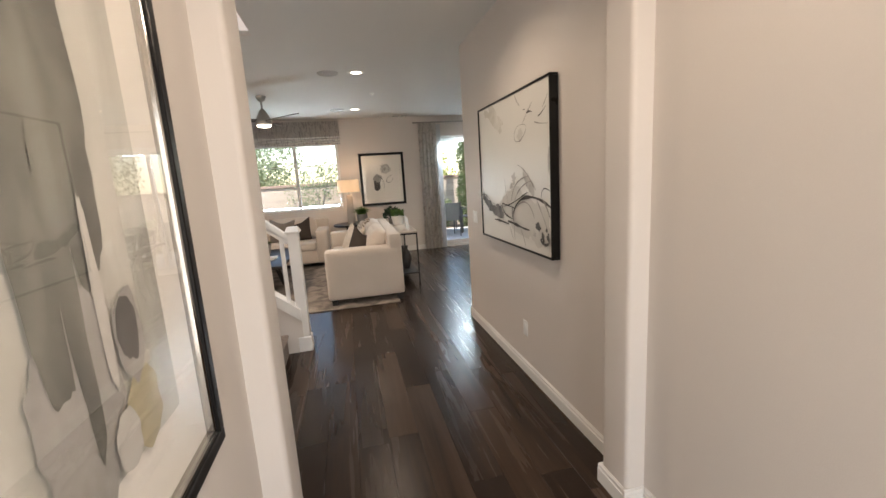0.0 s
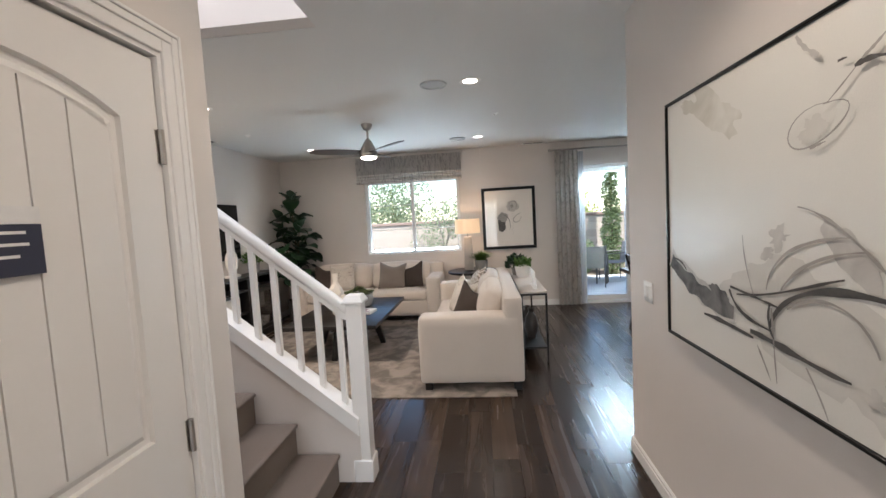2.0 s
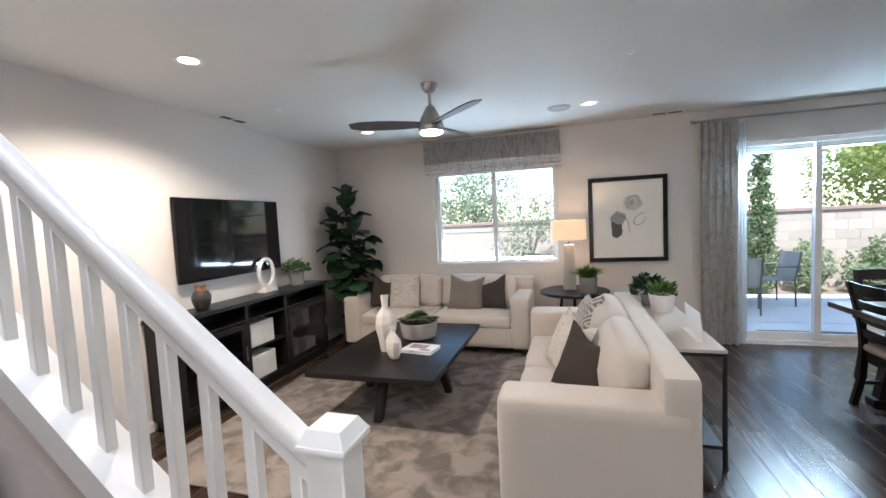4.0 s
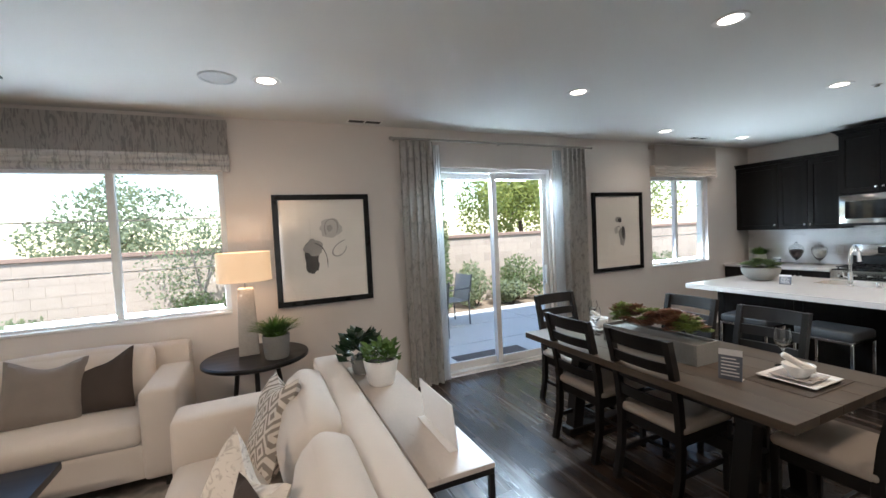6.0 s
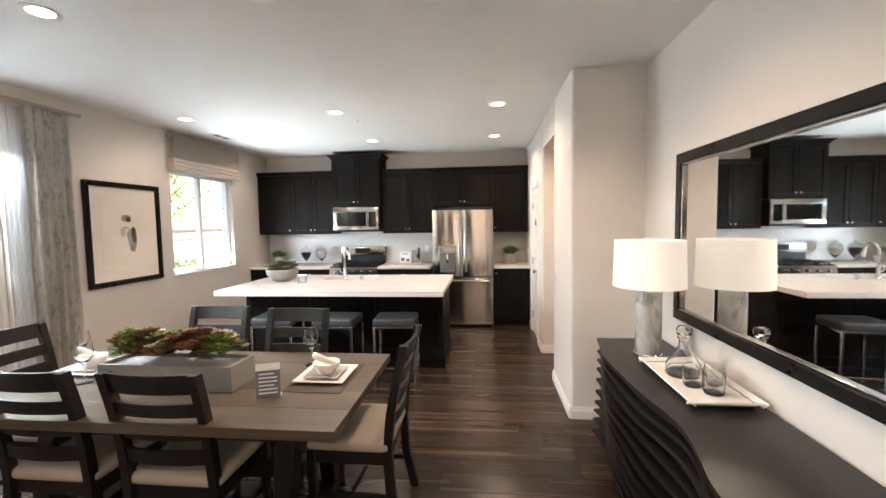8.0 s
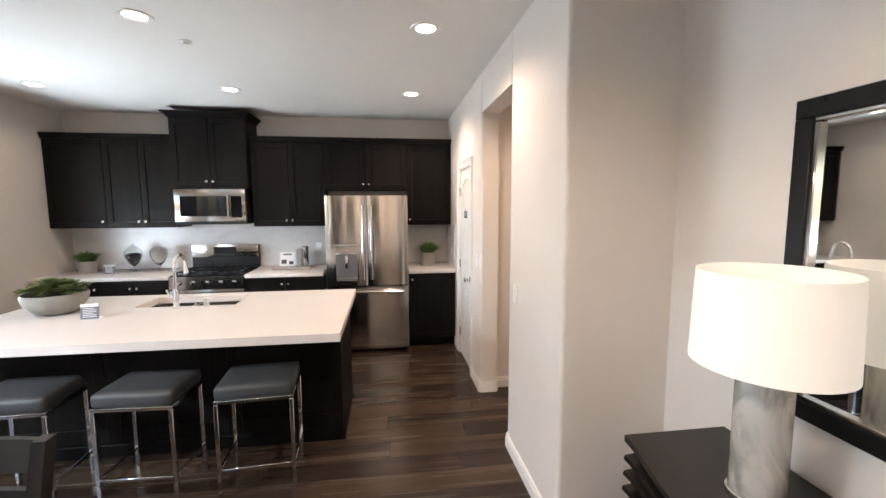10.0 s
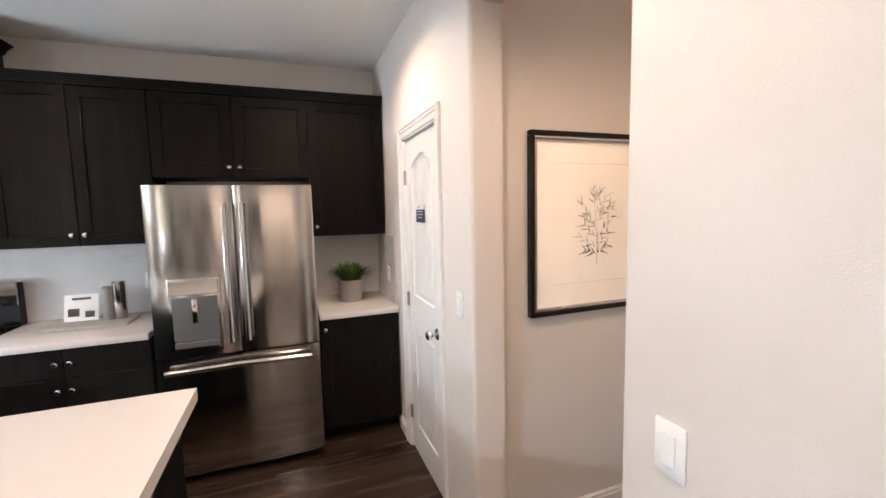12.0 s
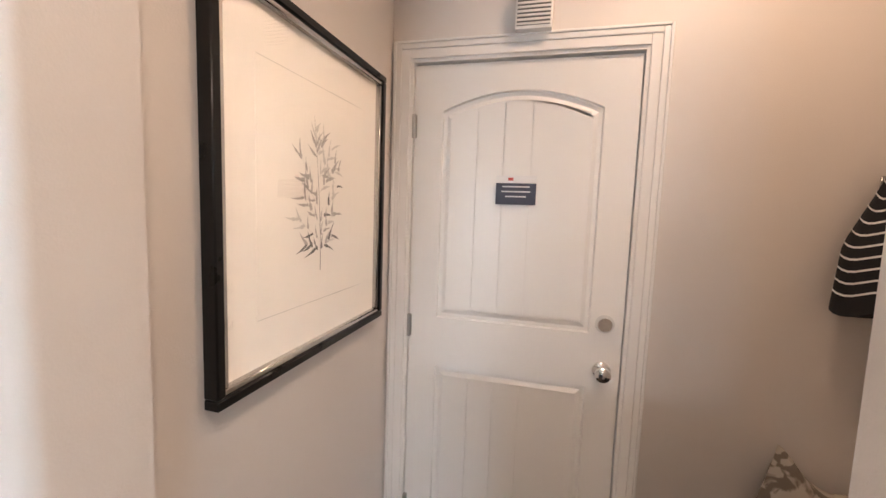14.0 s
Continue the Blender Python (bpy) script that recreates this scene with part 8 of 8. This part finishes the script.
# switches and outlets
def plate(at, turn, kind, gangs=1):
    t = thing("light_switch" if kind == "switch" else "power_outlet", "white rocker light switch plate on the wall" if kind == "switch" else "white power outlet plate on the wall", "switch" if kind == "switch" else "outlet", at, turn,
              "light switches" if kind == "switch" else "power outlets")
    w = 0.036 + 0.023 * (gangs - 1)
    bm = bmesh.new()
    box(bm, -w, -0.006, -0.058, w, 0, 0.058, 0.003, 2)
    part("cover_plate", bm, VINYL, t)
    for g in range(gangs):
        x = (g - (gangs - 1) / 2) * 0.046
        bm = bmesh.new()
        if kind == "switch":
            v = box(bm, x - 0.016, -0.010, -0.033, x + 0.016, -0.006, 0.033, 0.001, 1)
            part("rocker", bm, VINYL, t)
        else:
            for z in (-0.02, 0.02):
                box(bm, x - 0.015, -0.008, z - 0.014, x + 0.015, -0.006, z + 0.014, 0.003, 1)
            part("socket", bm, VINYL, t)


plate((1.73, 4.02, 1.10), -90, "switch", 2)
plate((1.73, 2.90, 0.36), -90, "outlet")
plate((5.14, 4.33, 1.10), 180, "switch")
plate((6.24, 4.33, 1.17), 180, "switch")
plate((8.012, 7.60, 1.12), -90, "outlet")
plate((8.012, 5.98, 1.14), -90, "outlet")
plate((7.62, 4.342, 1.12), 180, "outlet")

# ---------------------------------------------------------------- garden
BLOCK = material("fence_block", (0.40, 0.33, 0.27), 0.9, vary=0.10, scale=3, fine=0.12, fine_scale=40, bump=0.2, bump_scale=50, per_object=0.10)
COPING = material("coping_slab", (0.27, 0.185, 0.145), 0.9, vary=0.12, scale=3, fine=0.1, bump=0.15, bump_scale=50)
BUSH = material("bush_leaf", (0.085, 0.125, 0.05), 0.6, vary=0.4, scale=3, fine=0.3, fine_scale=20, bump=0.0)
PALEBUSH = material("grey_green_leaf", (0.20, 0.23, 0.145), 0.65, vary=0.25, scale=3, fine=0.3, fine_scale=20, bump=0.0)
CANOPY = material("tree_leaf", (0.20, 0.23, 0.045), 0.6, vary=0.3, scale=1.5, fine=0.3, fine_scale=12, bump=0.0)

for m in (BUSH, PALEBUSH, CANOPY):
    nt = m.node_tree
    through_leaf, blend = nt.nodes.new("ShaderNodeBsdfTranslucent"), nt.nodes.new("ShaderNodeMixShader")
    through_leaf.inputs[0].default_value = (0.42, 0.46, 0.16, 1) if m is CANOPY else (0.34, 0.38, 0.20, 1)
    blend.inputs[0].default_value = 0.5
    nt.links.new(nt.nodes["Principled BSDF"].outputs[0], blend.inputs[1])
    nt.links.new(through_leaf.outputs[0], blend.inputs[2])
    nt.links.new(blend.outputs[0], nt.nodes["Material Output"].inputs[0])


PALEBARK = material("pale_bark", (0.38, 0.33, 0.27), 0.9, vary=0.2, scale=10, fine=0.15, bump=0.2, bump_scale=50)


def foliage(bm, centres, n, size, seed):
    """Small bent leaves scattered through rounded clumps (x, y, z, rx, ry, rz)."""
    g = random.Random(seed)
    total = sum(c[3] * c[4] + c[3] * c[5] for c in centres)
    for x, y, z, rx, ry, rz in centres:
        for _ in range(int(n * (rx * ry + rx * rz) / total)):
            v = Vector((g.gauss(0, 1), g.gauss(0, 1), g.gauss(0, 1))).normalized() * (0.55 + 0.5 * g.random() ** 0.5)
            c = Vector((x + rx * v.x, y + ry * v.y, z + rz * v.z))
            d = Vector((g.gauss(0, 1), g.gauss(0, 1), g.gauss(0, 1) + 0.2)).normalized()
            s = d.orthogonal().normalized()
            s = (Matrix.Rotation(g.random() * 6.28, 3, d) @ s) * size * 0.35
            L = size * (0.6 + 0.8 * g.random())
            q = [bm.verts.new(p) for p in (c, c + d * L * 0.5 - s, c + d * L, c + d * L * 0.5 + s)]
            bm.faces.new(q)


def shrub(label, at, clumps, n, size, mat, seed, name="shrub"):
    t = thing(name, label, "shrub", at)
    bm = bmesh.new()
    g = random.Random(seed)
    for k in range(7):
        a = g.random() * 6.28
        tube(bm, [(0, 0, -0.03), (0.12 * math.cos(a), 0.12 * math.sin(a), 0.2), (0.3 * math.cos(a), 0.25 * math.sin(a), 0.5)], 0.012, 6, 0.005)
    part("stems", bm, BARK, t)
    bm = bmesh.new()
    foliage(bm, clumps, n, size, seed)
    part("foliage", bm, mat, t, smooth=False)


g = random.Random(21)
for k, (x, y, w, h, m) in enumerate(((-4.2, 13.1, 0.8, 0.9, BUSH), (-2.7, 13.2, 0.7, 0.7, PALEBUSH), (-0.4, 12.9, 0.5, 0.9, BUSH), (0.5, 13.1, 0.55, 0.9, BUSH), (1.6, 13.2, 0.6, 0.8, BUSH), (2.6, 13.1, 0.6, 0.85, PALEBUSH),
                                     (3.5, 13.1, 0.45, 0.9, BUSH), (5.2, 13.0, 0.55, 1.05, PALEBUSH), (6.4, 13.1, 0.75, 1.15, BUSH), (6.0, 12.7, 0.5, 0.55, PALEBUSH), (7.3, 12.8, 0.7, 0.8, BUSH), (8.4, 13.0, 0.7, 1.1, BUSH),
                                     (9.3, 12.9, 0.6, 0.8, PALEBUSH), (10.6, 13.1, 0.8, 1.0, BUSH), (12.2, 13.1, 0.9, 0.9, PALEBUSH), (14.0, 13.1, 0.9, 1.0, BUSH))):
    cl = [((g.random() - 0.5) * w, (g.random() - 0.5) * 0.3, h * (0.30 + 0.40 * g.random()), w * (0.35 + 0.25 * g.random()), 0.28, h * 0.32) for _ in range(5)]
    shrub("green leafy garden shrub beside the block fence" if m is BUSH else "grey-green garden shrub beside the block fence", (x, y, -0.12), cl, 1500, 0.075, m, 50 + k)

cy = thing("cypress_tree", "tall narrow green cypress beside the block fence", "tree", (4.10, 12.55, -0.12))
bm = bmesh.new()
tube(bm, [(0, 0, -0.05), (0, 0, 2), (0, 0, 4.4)], 0.05, 8, 0.01)
part("trunk", bm, BARK, cy)
bm = bmesh.new()
foliage(bm, [(0.04 * math.sin(k * 2.1), 0.03 * math.cos(k * 1.3), 0.35 + 0.36 * k, 0.27 - 0.017 * k, 0.27 - 0.017 * k, 0.34) for k in range(13)], 7500, 0.06, 71)
part("crown", bm, BUSH, cy, smooth=False)


def tree(label, x, y, height, crown, seed, mat, n=7000, size=0.13, bare=0.0, bark=None):
    t = thing("garden_tree", label, "tree", (x, y, -0.12))
    g = random.Random(seed)
    bm = bmesh.new()
    top = height * 0.45
    tube(bm, [(0, 0, -0.1), (0.05, 0.03, top * 0.5), (0.0, 0.08, top)], 0.10 * height / 5, 10, 0.06 * height / 5)
    clumps = []
    for k in range(9):
        a = 6.28 * k / 9 + g.random() * 0.6
        r = crown * (0.45 + 0.5 * g.random())
        z = height * (0.36 + 0.56 * g.random())
        e = Vector((r * math.cos(a), r * math.sin(a) * 0.8, z))
        s = Vector((0.0, 0.06, top * (0.75 + 0.25 * g.random())))
        tube(bm, [s, s.lerp(e, 0.5) + Vector((0, 0, 0.15)), e], 0.035 * height / 5, 7, 0.010)
        clumps.append((e.x, e.y, e.z, crown * 0.42, crown * 0.40, crown * 0.34))
        clumps.append((e.x * 0.5, e.y * 0.5, z + 0.2, crown * 0.33, crown * 0.3, crown * 0.3))
    part("trunk", bm, bark or BARK, t)
    bm = bmesh.new()
    foliage(bm, clumps, int(n * (1 - bare)), size, seed)
    part("crown", bm, mat, t, smooth=False)


tree("broad yellow-green tree behind the block fence", 8.6, 16.0, 5.4, 2.4, 81, CANOPY, 11000)
tree("broad green tree behind the block fence", 11.5, 17.0, 5.0, 2.2, 82, CANOPY)
tree("green tree behind the block fence", 1.6, 18.2, 3.8, 1.3, 83, PALEBUSH, 3000)
tree("pale grey-green tree far behind the fence", -3.2, 20.0, 4.6, 1.8, 84, PALEBUSH, 4000)
tree("green tree beyond the fence", 4.6, 21, 3.2, 1.3, 85, CANOPY, 3000)
tree("green tree beyond the fence", 16.0, 18.0, 5.0, 2.2, 86, CANOPY, 5000)
tree("small open multi-branched tree in the planting bed", -0.25, 12.8, 2.2, 0.85, 87, PALEBUSH, 2600, 0.06, 0.3, PALEBARK)

METALGREY = material("patio_metal", (0.13, 0.12, 0.11), 0.5, metal=0.3, vary=0.1, bump=0.02)
SLING = material("patio_sling", (0.24, 0.215, 0.19), 0.8, vary=0.1, bump=0.1)
pt = thing("patio_table", "grey metal patio table on the concrete", "patio table", (3.00, 11.40, -0.06))
bm = bmesh.new()
box(bm, -0.55, -0.45, 0.70, 0.55, 0.45, 0.725, 0.006, 2)
part("tabletop", bm, METALGREY, pt)
for x in (-0.5, 0.5):
    for y in (-0.4, 0.4):
        bm = bmesh.new()
        box(bm, x - 0.02, y - 0.02, 0, x + 0.02, y + 0.02, 0.70, 0.003, 1)
        part("leg", bm, METALGREY, pt)


def patio_chair():
    c = thing("patio_chair", "grey metal patio chair with sling seat", "patio chair", group="patio chairs")
    bm = bmesh.new()
    box(bm, -0.25, -0.24, 0.42, 0.25, 0.24, 0.435, 0.004, 1)
    part("seat", bm, SLING, c)
    bm = bmesh.new()
    v = box(bm, -0.25, -0.008, 0, 0.25, 0.008, 0.46, 0.004, 1)
    moved(bm, v, pose(0, -0.25, 0.43, 10, 0, 0))
    part("backrest", bm, SLING, c)
    for x in (-0.265, 0.265):
        bm = bmesh.new()
        tube(bm, [(x, 0.24, 0), (x, 0.24, 0.64), (x, -0.28, 0.66)], 0.014, 8)
        part("arm", bm, METALGREY, c)
        bm = bmesh.new()
        tube(bm, [(x, -0.26, 0), (x, -0.25, 0.43), (x, -0.335, 0.90)], 0.014, 8)
        part("back_leg", bm, METALGREY, c)
    return c


pc = patio_chair()
pc.matrix_basis = pose(2.20, 11.35, -0.06, 0, 0, -80)
for x, y, a in ((3.80, 11.45, 95), (2.95, 11.95, 175), (3.05, 10.75, 5)):
    copy_thing(pc, pose(x, y, -0.06, 0, 0, a))
bm = bmesh.new()
box(bm, 2.95, 9.15, -0.06, 4.0, 9.62, -0.048, 0.004, 1)
single("doormat", bm, MAT, "dark doormat on the concrete outside the patio door", "doormat")

# block fence, course by course
fence = tagged(new("fence_wall"), "tan concrete block garden wall with a capped top", "fence", kind="structure")
BW, BH = 0.40, 0.20


def block_mesh():
    bm = bmesh.new()
    box(bm, 0.003, 0, 0.003, BW - 0.003, 0.14, BH - 0.003)
    return mesh_from("block", bm, BLOCK)


bmsh, spare, count = block_mesh(), bmesh.new(), 0
for k in range(8):
    for i in range(-24, 48):
        x, z = i * BW + (k % 2) * BW / 2, -0.15 + k * BH
        if 2.6 < x < 12.4 and k > 1 and count < 300:
            ob = new("block", bmsh)
            ob.location = (x, 13.6, z)
            ob.parent = fence
            count += 1
        else:
            box(spare, x + 0.003, 13.6, z + 0.003, x + BW - 0.003, 13.74, z + BH - 0.003)
rest = new("far_blocks", mesh_from("far_blocks", spare, BLOCK))
rest.parent = fence
tagged(rest, kind="stuff")
bm = bmesh.new()
box(bm, -9.6, 13.605, -0.2, 19.4, 13.735, 1.45)
part("mortar", bm, BLOCK, fence, smooth=False)
bm = bmesh.new()
box(bm, -9.7, 13.57, 1.452, 19.5, 13.77, 1.53, 0.008, 1)
part("coping", bm, COPING, fence, "red-brown coping slab", smooth=False)

# ---------------------------------------------------------------- floor boards, last
bm = bmesh.new()
box(bm, -2.95, -1.9, -0.10, 8.2, 8.8, -0.006)
floor = structure("floor", bm, GROOVE, "dark brown wide-plank wood floor with a satin sheen", "floor")


def plank_mesh(w, length):
    bm = bmesh.new()
    box(bm, 0.0008, 0.0008, -0.012, w - 0.0008, length - 0.0008, 0.0)
    top = [e for e in bm.edges if all(v.co.z > -0.001 for v in e.verts)]
    bmesh.ops.bevel(bm, geom=top, offset=0.0010, segments=1, affect="EDGES")
    return mesh_from("plank", bm, FLOORWOOD)


PW, PL = 0.178, 1.22
rng = random.Random(11)
full, extra = plank_mesh(PW, PL), {}
rows_n = int((8.03 + 2.75) / PW) + 1
spare = bmesh.new()
count = 0
for i in range(rows_n):
    x = -2.75 + i * PW
    y = -1.70 - rng.random() * PL
    while y < 8.77:
        y0, y1 = max(y, -1.70), min(y + PL, 8.77)
        w = min(PW, 8.03 - x)
        inside = (0.0 <= x + PW and x <= 1.75 and y1 < 4.4) or y1 > 4.0 or (x > 4.4 and x < 6.3 and y1 > 3.0)
        if inside and y1 - y0 > 0.05 and w > 0.03:
            near = -0.2 < x < 6.4 and 0.3 < y0 < 7.2 and count < 300
            if near:
                key = (round(w, 3), round(y1 - y0, 2))
                me = full if key == (PW, PL) else extra.setdefault(key, plank_mesh(w, y1 - y0))
                ob = new("plank", me)
                ob.location = (x, y0, 0)
                ob.parent = floor
                count += 1
            else:
                box(spare, x + 0.0008, y0 + 0.0008, -0.012, x + w - 0.0008, y1 - 0.0008, 0.0)
        y += PL
far_planks = new("far_planks", mesh_from("far_planks", spare, FLOORWOOD))
far_planks.parent = floor
tagged(far_planks, kind="stuff")
